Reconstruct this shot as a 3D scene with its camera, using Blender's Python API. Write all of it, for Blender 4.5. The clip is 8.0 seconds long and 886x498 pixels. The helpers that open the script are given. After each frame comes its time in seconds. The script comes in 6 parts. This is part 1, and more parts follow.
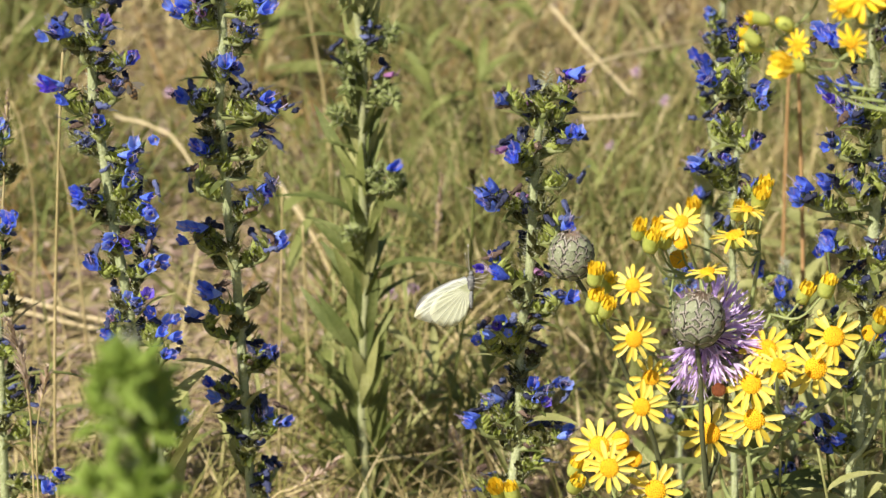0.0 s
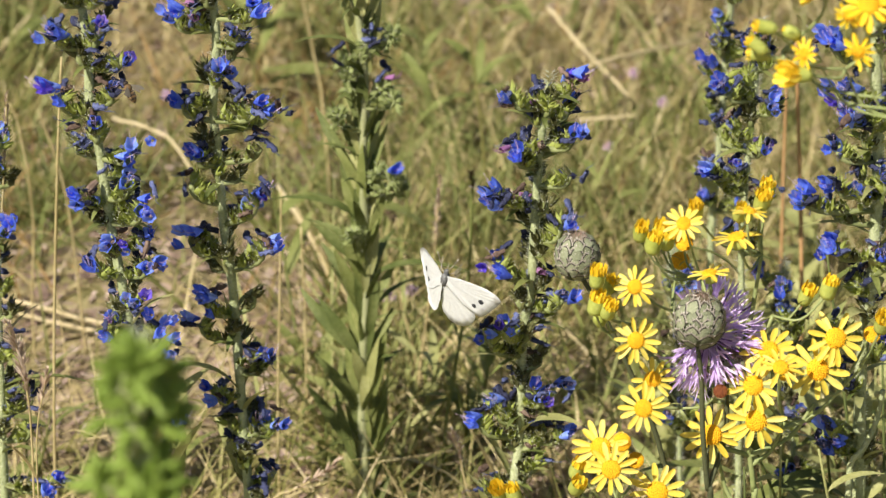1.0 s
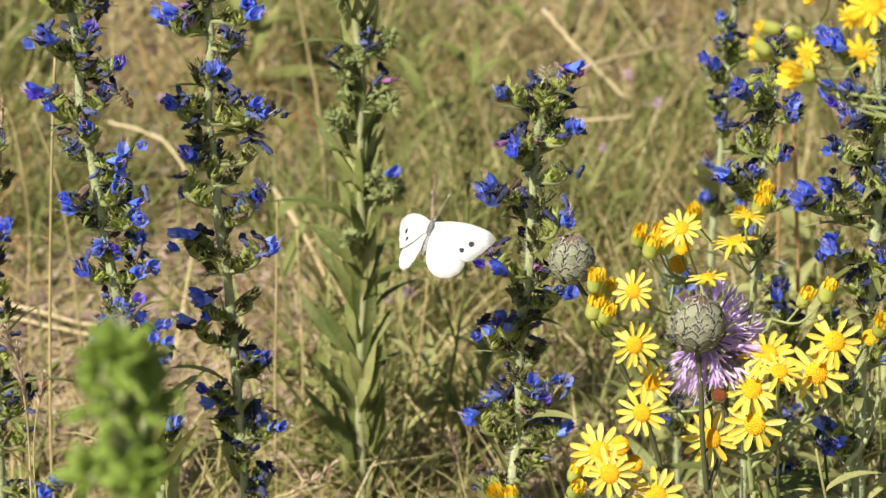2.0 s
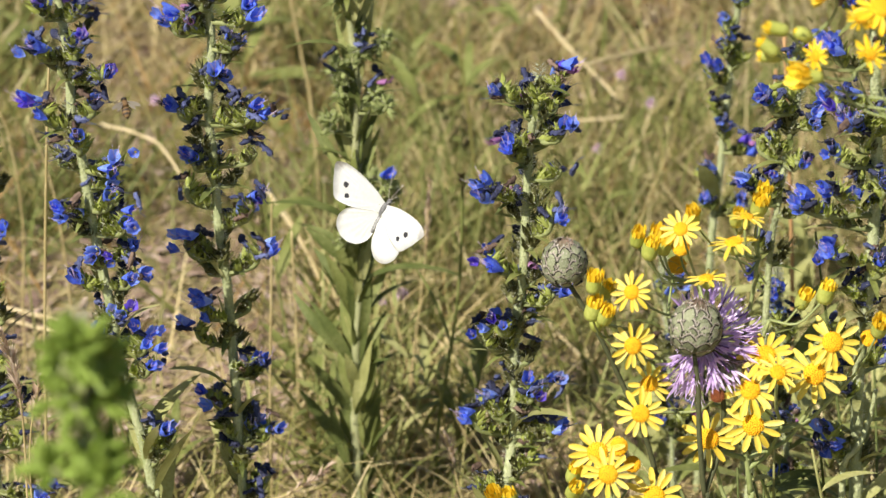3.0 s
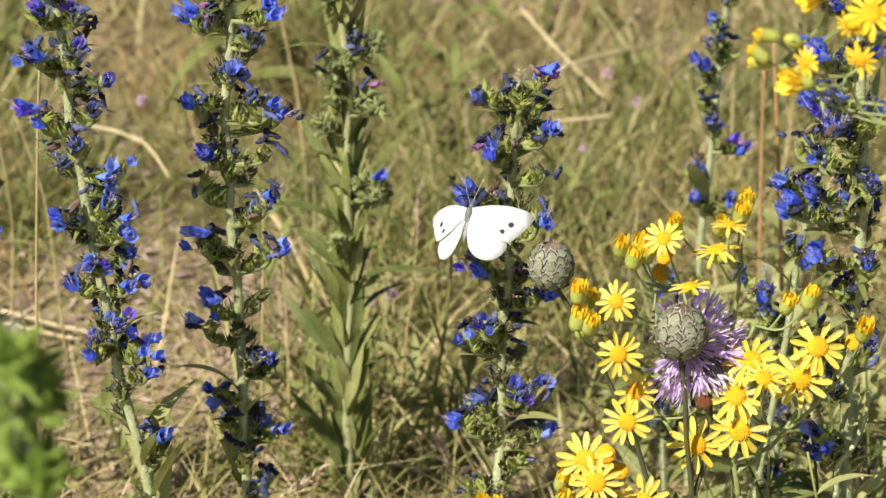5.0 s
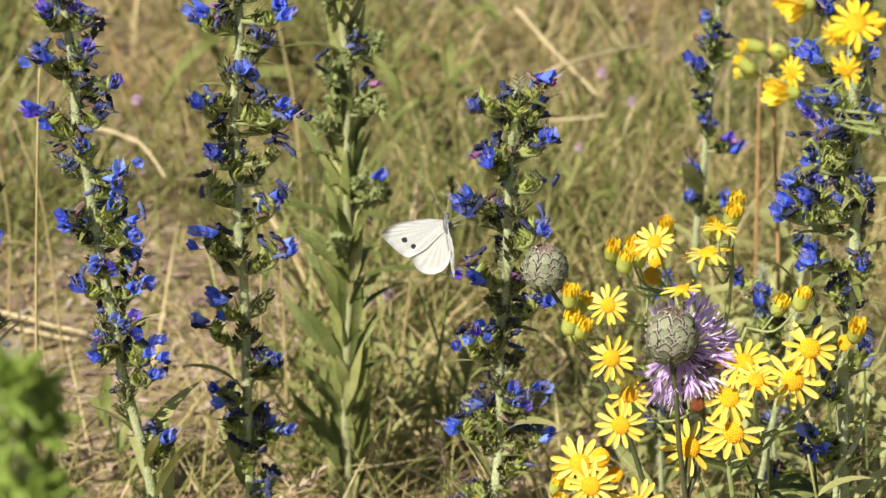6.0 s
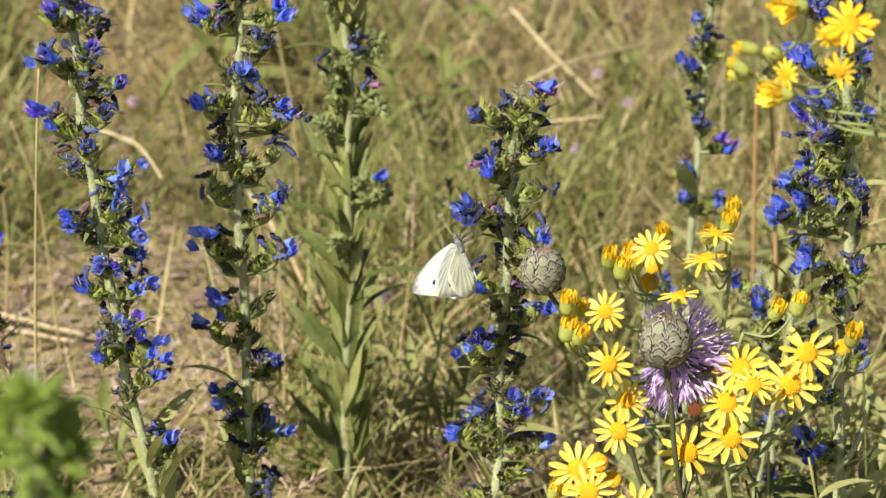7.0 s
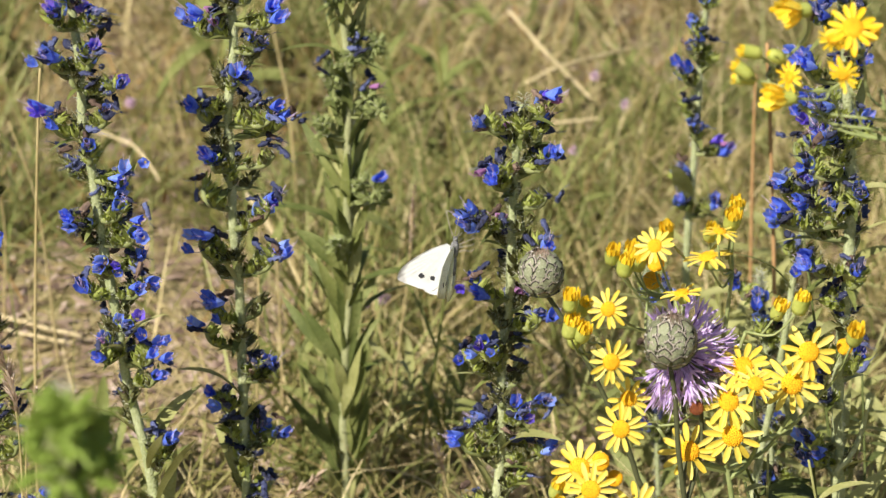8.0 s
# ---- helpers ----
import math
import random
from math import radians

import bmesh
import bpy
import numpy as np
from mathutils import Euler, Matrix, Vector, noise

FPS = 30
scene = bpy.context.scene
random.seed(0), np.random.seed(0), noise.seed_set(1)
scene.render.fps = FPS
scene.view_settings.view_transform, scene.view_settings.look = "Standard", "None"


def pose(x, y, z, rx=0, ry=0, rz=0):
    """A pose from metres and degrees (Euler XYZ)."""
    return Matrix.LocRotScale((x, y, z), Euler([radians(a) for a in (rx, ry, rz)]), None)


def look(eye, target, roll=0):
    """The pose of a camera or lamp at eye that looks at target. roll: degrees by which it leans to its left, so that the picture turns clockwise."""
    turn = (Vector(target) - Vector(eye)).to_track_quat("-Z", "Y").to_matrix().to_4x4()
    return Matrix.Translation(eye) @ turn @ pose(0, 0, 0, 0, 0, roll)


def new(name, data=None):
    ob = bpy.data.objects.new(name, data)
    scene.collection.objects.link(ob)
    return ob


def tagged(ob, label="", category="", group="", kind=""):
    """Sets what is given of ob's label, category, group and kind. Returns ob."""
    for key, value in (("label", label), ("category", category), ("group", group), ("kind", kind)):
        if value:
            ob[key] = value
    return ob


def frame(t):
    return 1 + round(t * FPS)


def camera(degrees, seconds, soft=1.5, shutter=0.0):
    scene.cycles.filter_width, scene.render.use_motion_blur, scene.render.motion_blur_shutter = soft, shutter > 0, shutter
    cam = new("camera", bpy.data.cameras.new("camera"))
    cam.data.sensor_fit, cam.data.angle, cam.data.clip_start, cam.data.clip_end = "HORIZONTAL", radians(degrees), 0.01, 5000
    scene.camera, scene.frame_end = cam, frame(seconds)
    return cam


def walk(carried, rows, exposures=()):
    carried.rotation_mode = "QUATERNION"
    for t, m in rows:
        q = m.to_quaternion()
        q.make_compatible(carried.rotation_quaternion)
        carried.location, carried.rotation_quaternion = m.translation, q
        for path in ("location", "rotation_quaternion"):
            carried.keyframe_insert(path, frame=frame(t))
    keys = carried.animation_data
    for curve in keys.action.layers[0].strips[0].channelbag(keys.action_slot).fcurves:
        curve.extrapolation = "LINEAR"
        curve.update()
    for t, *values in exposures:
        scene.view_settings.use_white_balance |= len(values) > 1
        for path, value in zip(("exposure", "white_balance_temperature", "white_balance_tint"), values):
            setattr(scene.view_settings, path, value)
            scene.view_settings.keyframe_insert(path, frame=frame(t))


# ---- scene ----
cam = camera(18, 8.0, soft=1.4)
cam.data.dof.use_dof, cam.data.dof.focus_distance, cam.data.dof.aperture_fstop = True, 1.26, 17.0
PATH = [
    (0, pose(0.0001, 0, 0.8231, 64.998, 0.000, 0.005) @ pose(0, 0, 0, 0, 0, -0.013)),
    (0.5, pose(-0.0020, 0, 0.8229, 65.018, 0.000, -0.087) @ pose(0, 0, 0, 0, 0, 0.017)),
    (1, pose(-0.0026, 0, 0.8225, 65.047, 0.000, -0.130) @ pose(0, 0, 0, 0, 0, -0.081)),
    (1.5, pose(-0.0027, 0, 0.8223, 65.074, 0.000, -0.168) @ pose(0, 0, 0, 0, 0, -0.215)),
    (2, pose(-0.0029, 0, 0.8223, 65.092, 0.000, -0.227) @ pose(0, 0, 0, 0, 0, -0.334)),
    (2.5, pose(-0.0036, 0, 0.8226, 65.095, 0.000, -0.314) @ pose(0, 0, 0, 0, 0, -0.416)),
    (3, pose(-0.0049, 0, 0.8234, 65.083, 0.000, -0.430) @ pose(0, 0, 0, 0, 0, -0.456)),
    (3.5, pose(-0.0067, 0, 0.8245, 65.054, 0.000, -0.568) @ pose(0, 0, 0, 0, 0, -0.460)),
    (4, pose(-0.0091, 0, 0.8261, 65.011, 0.000, -0.720) @ pose(0, 0, 0, 0, 0, -0.442)),
    (4.5, pose(-0.0118, 0, 0.8281, 64.957, 0.000, -0.875) @ pose(0, 0, 0, 0, 0, -0.413)),
    (5, pose(-0.0148, 0, 0.8302, 64.895, 0.000, -1.029) @ pose(0, 0, 0, 0, 0, -0.381)),
    (5.5, pose(-0.0178, 0, 0.8325, 64.833, 0.000, -1.177) @ pose(0, 0, 0, 0, 0, -0.351)),
    (6, pose(-0.0208, 0, 0.8347, 64.775, 0.000, -1.316) @ pose(0, 0, 0, 0, 0, -0.321)),
    (6.5, pose(-0.0236, 0, 0.8367, 64.730, 0.000, -1.446) @ pose(0, 0, 0, 0, 0, -0.287)),
    (7, pose(-0.0261, 0, 0.8382, 64.703, 0.000, -1.564) @ pose(0, 0, 0, 0, 0, -0.241)),
    (7.5, pose(-0.0281, 0, 0.8389, 64.703, 0.000, -1.663) @ pose(0, 0, 0, 0, 0, -0.182)),
    (8, pose(-0.0293, 0, 0.8384, 64.738, 0.000, -1.727) @ pose(0, 0, 0, 0, 0, -0.114)),
]
walk(cam, PATH)

# ---- world, sun ----
world = bpy.data.worlds.new("sky")
scene.world = world
world.use_nodes = True
wn = world.node_tree
sky = wn.nodes.new("ShaderNodeTexSky")
sky.sky_type, sky.sun_disc = "NISHITA", False
SUN = Vector((-0.50, -0.61, 0.78)).normalized()
sky.sun_elevation = math.asin(SUN.z)
sky.sun_rotation = math.atan2(SUN.x, SUN.y)
wn.links.new(sky.outputs[0], wn.nodes["Background"].inputs[0])
wn.nodes["Background"].inputs[1].default_value = 0.050
sun = new("sun", bpy.data.lights.new("sun", "SUN"))
sun.data.energy, sun.data.angle, sun.data.color = 5.0, radians(0.5), (1.0, 0.935, 0.86)
sun.matrix_basis = look(SUN * 20, (0, 0, 0))
scene.view_settings.exposure = 0.68


# ---- materials ----
def ramp_of(nt, fac, stops):
    r = nt.nodes.new("ShaderNodeValToRGB")
    els = r.color_ramp.elements
    while len(els) < len(stops):
        els.new(0.5)
    for e, (p, c) in zip(els, stops):
        e.position, e.color = p, (*c, 1)
    nt.links.new(fac, r.inputs[0])
    return r.outputs[0]


def material(name, dark, mid, light, rough=0.6, grain=400.0, bump=0.2, trans=0.0, vary="island", spec=0.3, coarse=60.0, speck=0.35):
    """A matt plant surface: its colour varies from piece to piece and by two scales of noise; trans lets light through."""
    m = bpy.data.materials.new(name)
    m.use_nodes = True
    nt = m.node_tree
    b, out = nt.nodes["Principled BSDF"], nt.nodes["Material Output"]
    tc = nt.nodes.new("ShaderNodeTexCoord")
    n1, n2 = nt.nodes.new("ShaderNodeTexNoise"), nt.nodes.new("ShaderNodeTexNoise")
    n1.inputs["Scale"].default_value, n2.inputs["Scale"].default_value = coarse, grain
    n1.inputs["Detail"].default_value = 3
    for n in (n1, n2):
        nt.links.new(tc.outputs["Object"], n.inputs["Vector"])
    if vary == "island":
        rnd = nt.nodes.new("ShaderNodeNewGeometry").outputs["Random Per Island"]
    else:
        rnd = nt.nodes.new("ShaderNodeObjectInfo").outputs["Random"]
    a1 = nt.nodes.new("ShaderNodeMath")
    a1.operation = "MULTIPLY_ADD"
    nt.links.new(rnd, a1.inputs[0])
    a1.inputs[1].default_value = 0.55
    mix = nt.nodes.new("ShaderNodeMath")
    mix.operation = "MULTIPLY_ADD"
    nt.links.new(n1.outputs[0], mix.inputs[0])
    mix.inputs[1].default_value = 0.75
    sub = nt.nodes.new("ShaderNodeMath")
    sub.operation = "MULTIPLY_ADD"
    nt.links.new(n2.outputs[0], sub.inputs[0])
    sub.inputs[1].default_value, sub.inputs[2].default_value = speck, -0.155 - 0.5 * speck
    nt.links.new(sub.outputs[0], mix.inputs[2])
    nt.links.new(mix.outputs[0], a1.inputs[2])
    col = ramp_of(nt, a1.outputs[0], [(0.1, dark), (0.5, mid), (0.9, light)])
    nt.links.new(col, b.inputs["Base Color"])
    b.inputs["Roughness"].default_value = rough
    b.inputs["Specular IOR Level"].default_value = spec
    if bump:
        bp = nt.nodes.new("ShaderNodeBump")
        bp.inputs["Strength"].default_value, bp.inputs["Distance"].default_value = bump, 0.001
        nt.links.new(n2.outputs[0], bp.inputs["Height"])
        nt.links.new(bp.outputs[0], b.inputs["Normal"])
    if trans:
        t, ms = nt.nodes.new("ShaderNodeBsdfTranslucent"), nt.nodes.new("ShaderNodeMixShader")
        nt.links.new(col, t.inputs[0])
        ms.inputs[0].default_value = trans
        nt.links.new(b.outputs[0], ms.inputs[1])
        nt.links.new(t.outputs[0], ms.inputs[2])
        nt.links.new(ms.outputs[0], out.inputs[0])
    return m


M_STEM = material("hairy_stem", (0.18, 0.205, 0.09), (0.32, 0.355, 0.17), (0.53, 0.55, 0.33), 0.75, 900, 0.8, coarse=200.0, speck=0.55)
# Dark green: the shaded undersides of the branches are put into this colour.
M_ARM = material("side_branch", (0.09, 0.105, 0.03), (0.19, 0.215, 0.075), (0.36, 0.38, 0.18), 0.7, 700, 0.4)
M_HAIR = material("bristle", (0.48, 0.50, 0.36), (0.64, 0.65, 0.50), (0.8, 0.8, 0.68), 0.6, 500, 0, 0.3)
M_CALYX = material("calyx_green", (0.15, 0.175, 0.03), (0.34, 0.385, 0.085), (0.56, 0.60, 0.20), 0.65, 700, 0.3, 0.3)
M_TIGHT = material("tight_bud_green", (0.14, 0.20, 0.033), (0.32, 0.43, 0.085), (0.62, 0.73, 0.28), 0.6, 500, 0.2, 0.4)
M_PALEBUD = material("hairy_bud_green", (0.16, 0.195, 0.055), (0.31, 0.355, 0.13), (0.52, 0.55, 0.29), 0.7, 500, 0.3, 0.35)
M_LEAF = material("leaf_green", (0.07, 0.09, 0.02), (0.185, 0.21, 0.055), (0.37, 0.375, 0.145), 0.6, 500, 0.3, 0.3)
M_BLUE = material("petal_blue", (0.06, 0.10, 0.62), (0.165, 0.275, 0.96), (0.40, 0.53, 0.99), 0.45, 700, 0.3, 0.4, "object", coarse=220.0, speck=0.7)
M_VIOLET = material("petal_violet", (0.08, 0.045, 0.50), (0.19, 0.12, 0.78), (0.42, 0.28, 0.85), 0.5, 600, 0.2, 0.35, "object")
M_FADED = material("petal_faded_brown", (0.045, 0.028, 0.02), (0.13, 0.085, 0.06), (0.28, 0.20, 0.15), 0.8, 700, 0.5, 0.1, "object")
# Brown-olive of dry calyces, with the shade inside the spike painted into it.
M_DRYSHADECALYX = material("calyx_dry_shaded", (0.045, 0.045, 0.014), (0.12, 0.12, 0.04), (0.28, 0.26, 0.11), 0.75, 700, 0.4, 0.15)
# Dark leaf green; shade among the leaves is put into this colour too.
M_DARKLEAF = material("dark_shaded_hairy_leaf", (0.04, 0.055, 0.012), (0.10, 0.125, 0.03), (0.23, 0.25, 0.085), 0.65, 500, 0.4, 0.25)
M_PALESTEM = material("pale_green_stem", (0.15, 0.165, 0.065), (0.27, 0.285, 0.13), (0.45, 0.455, 0.26), 0.7, 700, 0.4)
M_RUSTGRASS = material("rusty_grass", (0.15, 0.085, 0.025), (0.31, 0.19, 0.065), (0.50, 0.34, 0.14), 0.65, 300, 0.2, 0.25)
M_LITTER = material("leaf_litter", (0.09, 0.055, 0.04), (0.34, 0.235, 0.17), (0.68, 0.54, 0.44), 0.8, 500, 0.3, 0.1)
M_WITHER = material("petal_withered", (0.018, 0.018, 0.034), (0.060, 0.070, 0.15), (0.19, 0.22, 0.42), 0.8, 1400, 0.6, 0.15, "object", speck=0.9)
M_PINK = material("stamen_pink", (0.50, 0.36, 0.62), (0.64, 0.50, 0.72), (0.78, 0.68, 0.82), 0.5, 500, 0, 0.3)
M_RAY = material("ray_yellow", (0.72, 0.52, 0.05), (0.79, 0.62, 0.095), (0.85, 0.75, 0.24), 0.5, 800, 0.25, 0.3, "object")
M_RAYBUD = material("folded_yellow", (0.70, 0.44, 0.012), (0.86, 0.62, 0.035), (0.92, 0.76, 0.11), 0.5, 800, 0.25, 0.25, "object")
M_DISC = material("disc_orange", (0.62, 0.27, 0.005), (0.85, 0.455, 0.012), (0.90, 0.60, 0.03), 0.7, 1500, 0.6, 0.1)
M_BUD = material("bud_green", (0.20, 0.225, 0.04), (0.36, 0.40, 0.075), (0.54, 0.57, 0.16), 0.6, 700, 0.2, 0.15)
M_RSTEM = material("ragwort_stem", (0.10, 0.125, 0.035), (0.22, 0.26, 0.09), (0.40, 0.43, 0.21), 0.6, 600, 0.3)
M_KSTEM = material("knapweed_stem", (0.03, 0.032, 0.014), (0.06, 0.066, 0.028), (0.11, 0.115, 0.05), 0.7, 600, 0.4)
M_SCALE = material("scale_green", (0.11, 0.12, 0.065), (0.20, 0.215, 0.125), (0.31, 0.32, 0.20), 0.7, 1200, 0.4, 0, "object", speck=0.7)
M_TUFT = material("dry_tuft", (0.14, 0.09, 0.06), (0.27, 0.19, 0.14), (0.42, 0.33, 0.26), 0.8, 900, 0.2)
M_FRINGE = material("scale_fringe", (0.20, 0.17, 0.135), (0.42, 0.38, 0.32), (0.66, 0.62, 0.54), 0.8, 1500, 0.3, 0, "island")
M_BAND = material("scale_band", (0.022, 0.02, 0.015), (0.05, 0.046, 0.034), (0.10, 0.09, 0.07), 0.8, 1200, 0.2)
M_FLORET = material("floret_purple", (0.58, 0.38, 0.78), (0.80, 0.64, 0.91), (0.95, 0.88, 0.97), 0.5, 700, 0.1, 0.35)
M_STYLE = material("style_dark", (0.05, 0.02, 0.10), (0.12, 0.05, 0.2), (0.25, 0.12, 0.35), 0.6, 500, 0)
M_STRAW = material("dry_straw", (0.25, 0.188, 0.078), (0.46, 0.37, 0.168), (0.67, 0.565, 0.315), 0.6, 300, 0.2, 0.2)
M_PALESTRAW = material("pale_straw", (0.34, 0.27, 0.13), (0.53, 0.43, 0.235), (0.70, 0.60, 0.38), 0.55, 300, 0.2, 0.1)
M_GRASS = material("green_grass", (0.10, 0.10, 0.024), (0.235, 0.225, 0.06), (0.41, 0.365, 0.135), 0.6, 300, 0.2, 0.3)
M_LUSH = material("lush_grass", (0.11, 0.12, 0.03), (0.25, 0.27, 0.075), (0.42, 0.42, 0.17), 0.6, 300, 0.2, 0.3)
M_SEED = material("seed_husk", (0.36, 0.25, 0.16), (0.58, 0.45, 0.33), (0.76, 0.65, 0.53), 0.7, 500, 0.2, 0.25)
M_BROWN = material("brown_stalk", (0.24, 0.13, 0.05), (0.40, 0.23, 0.095), (0.54, 0.35, 0.17), 0.7, 300, 0.3)
M_PINKBUD = material("petal_bud_pink", (0.32, 0.12, 0.30), (0.47, 0.23, 0.44), (0.66, 0.42, 0.60), 0.5, 600, 0.15, 0.35, "object")
# Rays of the upper ragwort: their shade is put into this deeper yellow.
M_SHADERAY = material("ray_golden_shaded", (0.80, 0.50, 0.012), (0.88, 0.62, 0.03), (0.92, 0.74, 0.08), 0.5, 800, 0.25, 0.25, "object")
M_RUST = material("withered_disc", (0.06, 0.016, 0.006), (0.17, 0.048, 0.014), (0.32, 0.12, 0.03), 0.8, 1500, 0.6)
M_PALELEAF = material("hairy_leaf", (0.16, 0.165, 0.05), (0.34, 0.345, 0.12), (0.55, 0.53, 0.26), 0.7, 700, 0.4, 0.3)
M_PALEPINK = material("petal_palepink", (0.5, 0.32, 0.46), (0.66, 0.46, 0.6), (0.78, 0.66, 0.74), 0.5, 500, 0, 0.3)
M_DOCK = material("dead_flower_brown", (0.03, 0.02, 0.012), (0.09, 0.06, 0.035), (0.2, 0.13, 0.07), 0.8, 700, 0.5)


def ground_material():
    m = bpy.data.materials.new("dry_soil")
    m.use_nodes = True
    nt = m.node_tree
    b = nt.nodes["Principled BSDF"]
    tc = nt.nodes.new("ShaderNodeTexCoord")
    big, mid, fine = (nt.nodes.new("ShaderNodeTexNoise") for _ in range(3))
    for n, s, d in ((big, 3.0, 4), (mid, 45.0, 6), (fine, 260.0, 5)):
        n.inputs["Scale"].default_value, n.inputs["Detail"].default_value = s, d
        nt.links.new(tc.outputs["Object"], n.inputs["Vector"])
    add = nt.nodes.new("ShaderNodeMath")
    add.operation = "MULTIPLY_ADD"
    nt.links.new(fine.outputs[0], add.inputs[0])
    add.inputs[1].default_value = 0.6
    nt.links.new(mid.outputs[0], add.inputs[2])
    half = nt.nodes.new("ShaderNodeMath")
    half.operation = "MULTIPLY"
    half.inputs[1].default_value = 0.62
    nt.links.new(add.outputs[0], half.inputs[0])
    soil = ramp_of(nt, half.outputs[0], [(0.25, (0.08, 0.055, 0.034)), (0.5, (0.33, 0.245, 0.155)), (0.72, (0.59, 0.475, 0.335))])
    moss = ramp_of(nt, half.outputs[0], [(0.25, (0.07, 0.07, 0.02)), (0.5, (0.19, 0.18, 0.06)), (0.75, (0.34, 0.30, 0.12))])
    mx = nt.nodes.new("ShaderNodeMix")
    mx.data_type = "RGBA"
    f = ramp_of(nt, big.outputs[0], [(0.35, (0, 0, 0)), (0.62, (0.95, 0.95, 0.95))])
    nt.links.new(f, mx.inputs[0])
    nt.links.new(soil, mx.inputs[6])
    nt.links.new(moss, mx.inputs[7])
    nt.links.new(mx.outputs[2], b.inputs["Base Color"])
    b.inputs["Roughness"].default_value = 0.95
    b.inputs["Specular IOR Level"].default_value = 0.1
    bp = nt.nodes.new("ShaderNodeBump")
    bp.inputs["Strength"].default_value, bp.inputs["Distance"].default_value = 0.8, 0.004
    nt.links.new(half.outputs[0], bp.inputs["Height"])
    nt.links.new(bp.outputs[0], b.inputs["Normal"])
    return m


M_SOIL = ground_material()


# ---- mesh helpers ----
class Shape:
    """Vertices and faces of one mesh, with a material number for each face."""

    def __init__(self):
        self.v, self.f, self.m = [], [], []

    def add(self, verts, faces, mat=0):
        o = len(self.v)
        self.v += [tuple(p) for p in verts]
        self.f += [tuple(i + o for i in f) for f in faces]
        self.m += [mat] * len(faces)

    def mesh(self, name, mats, smooth=True):
        me = bpy.data.meshes.new(name)
        me.from_pydata(self.v, [], self.f)
        for mt in mats:
            me.materials.append(mt)
        me.polygons.foreach_set("material_index", self.m)
        me.polygons.foreach_set("use_smooth", [smooth] * len(self.f))
        me.update()
        return me


def part(name, shape, mats, parent, label=""):
    """One mesh under a thing or under a part."""
    ob = new(name, shape if isinstance(shape, bpy.types.Mesh) else shape.mesh(name, mats))
    ob.parent = parent
    return tagged(ob, label)


def piece(name, mesh, parent, m, label=""):
    ob = new(name, mesh)
    ob.parent = parent
    ob.matrix_basis = m
    return tagged(ob, label)


def thing(name, x, y, label, category, group="", z=0.0):
    ob = new(name)
    ob.location = (x, y, z)
    ob.empty_display_size = 0.02
    return tagged(ob, label, category, group)


def smooth_line(pts, n):
    """n + 1 points along a Catmull-Rom curve through pts."""
    p = [Vector(q) for q in pts]
    p = [2 * p[0] - p[1]] + p + [2 * p[-1] - p[-2]]
    out, k = [], len(p) - 3
    for i in range(n + 1):
        u = i / n * k
        j = min(int(u), k - 1)
        t = u - j
        a, b, c, d = p[j:j + 4]
        out.append(0.5 * (2 * b + (c - a) * t + (2 * a - 5 * b + 4 * c - d) * t * t + (3 * b - a - 3 * c + d) * t ** 3))
    return out


def tube(s, line, r0, r1, sides=6, mat=0, lump=0.0):
    rings = []
    for i, p in enumerate(line):
        t = (line[min(i + 1, len(line) - 1)] - line[max(i - 1, 0)]).normalized()
        side = t.cross(Vector((0.3, 1, 0.1))).normalized()
        up = side.cross(t)
        r = r0 + (r1 - r0) * i / max(1, len(line) - 1)
        r *= 1 + lump * random.uniform(-1, 1)
        rings.append([p + r * (math.cos(a) * side + math.sin(a) * up) for a in (2 * math.pi * k / sides for k in range(sides))])
    faces = []
    for i in range(len(rings) - 1):
        for k in range(sides):
            a, b = i * sides + k, i * sides + (k + 1) % sides
            faces.append((a, b, b + sides, a + sides))
    faces.append(tuple(range(sides - 1, -1, -1)))
    faces.append(tuple((len(rings) - 1) * sides + k for k in range(sides)))
    s.add([v for r in rings for v in r], faces, mat)


def basis(way, up=Vector((0, 0, 1))):
    """A turn whose y axis is way."""
    y = Vector(way).normalized()
    x = y.cross(up)
    if x.length < 1e-4:
        x = Vector((1, 0, 0))
    x.normalize()
    return Matrix((x, y, x.cross(y))).transposed().to_4x4()


def blade(s, m, length, width, droop=0.3, fold=0.25, n=5, mat=0, tip=0.05, belly=0.45, twist=0.0):
    """A leaf, sepal or petal along y in the space m: widest at belly, folded along its midrib, bent down by droop."""
    verts, faces = [], []
    for i in range(n + 1):
        t = i / n
        w = width * 0.5 * max(tip, (math.sin(math.pi * t ** (math.log(0.5) / math.log(belly)))) ** 0.75 if 0 < t < 1 else (0.3 if t == 0 else tip))
        y, z = length * t * (1 - 0.25 * abs(droop) * t * t), -length * droop * t * t
        tw = twist * t
        for q in (-1, 0, 1):
            verts.append(m @ Vector((q * w * math.cos(tw), y, z + abs(q) * w * fold + q * w * math.sin(tw))))
    for i in range(n):
        a = 3 * i
        faces += [(a, a + 1, a + 4, a + 3), (a + 1, a + 2, a + 5, a + 4)]
    s.add(verts, faces, mat)


def spike(s, p, way, length, r, mat=0):
    way = Vector(way).normalized()
    side = way.cross(Vector((0.2, 0.9, 0.3))).normalized() * r
    s.add([p - side, p + side, p + way * length], [(0, 1, 2)], mat)


def rnd(a, b):
    return random.uniform(a, b)


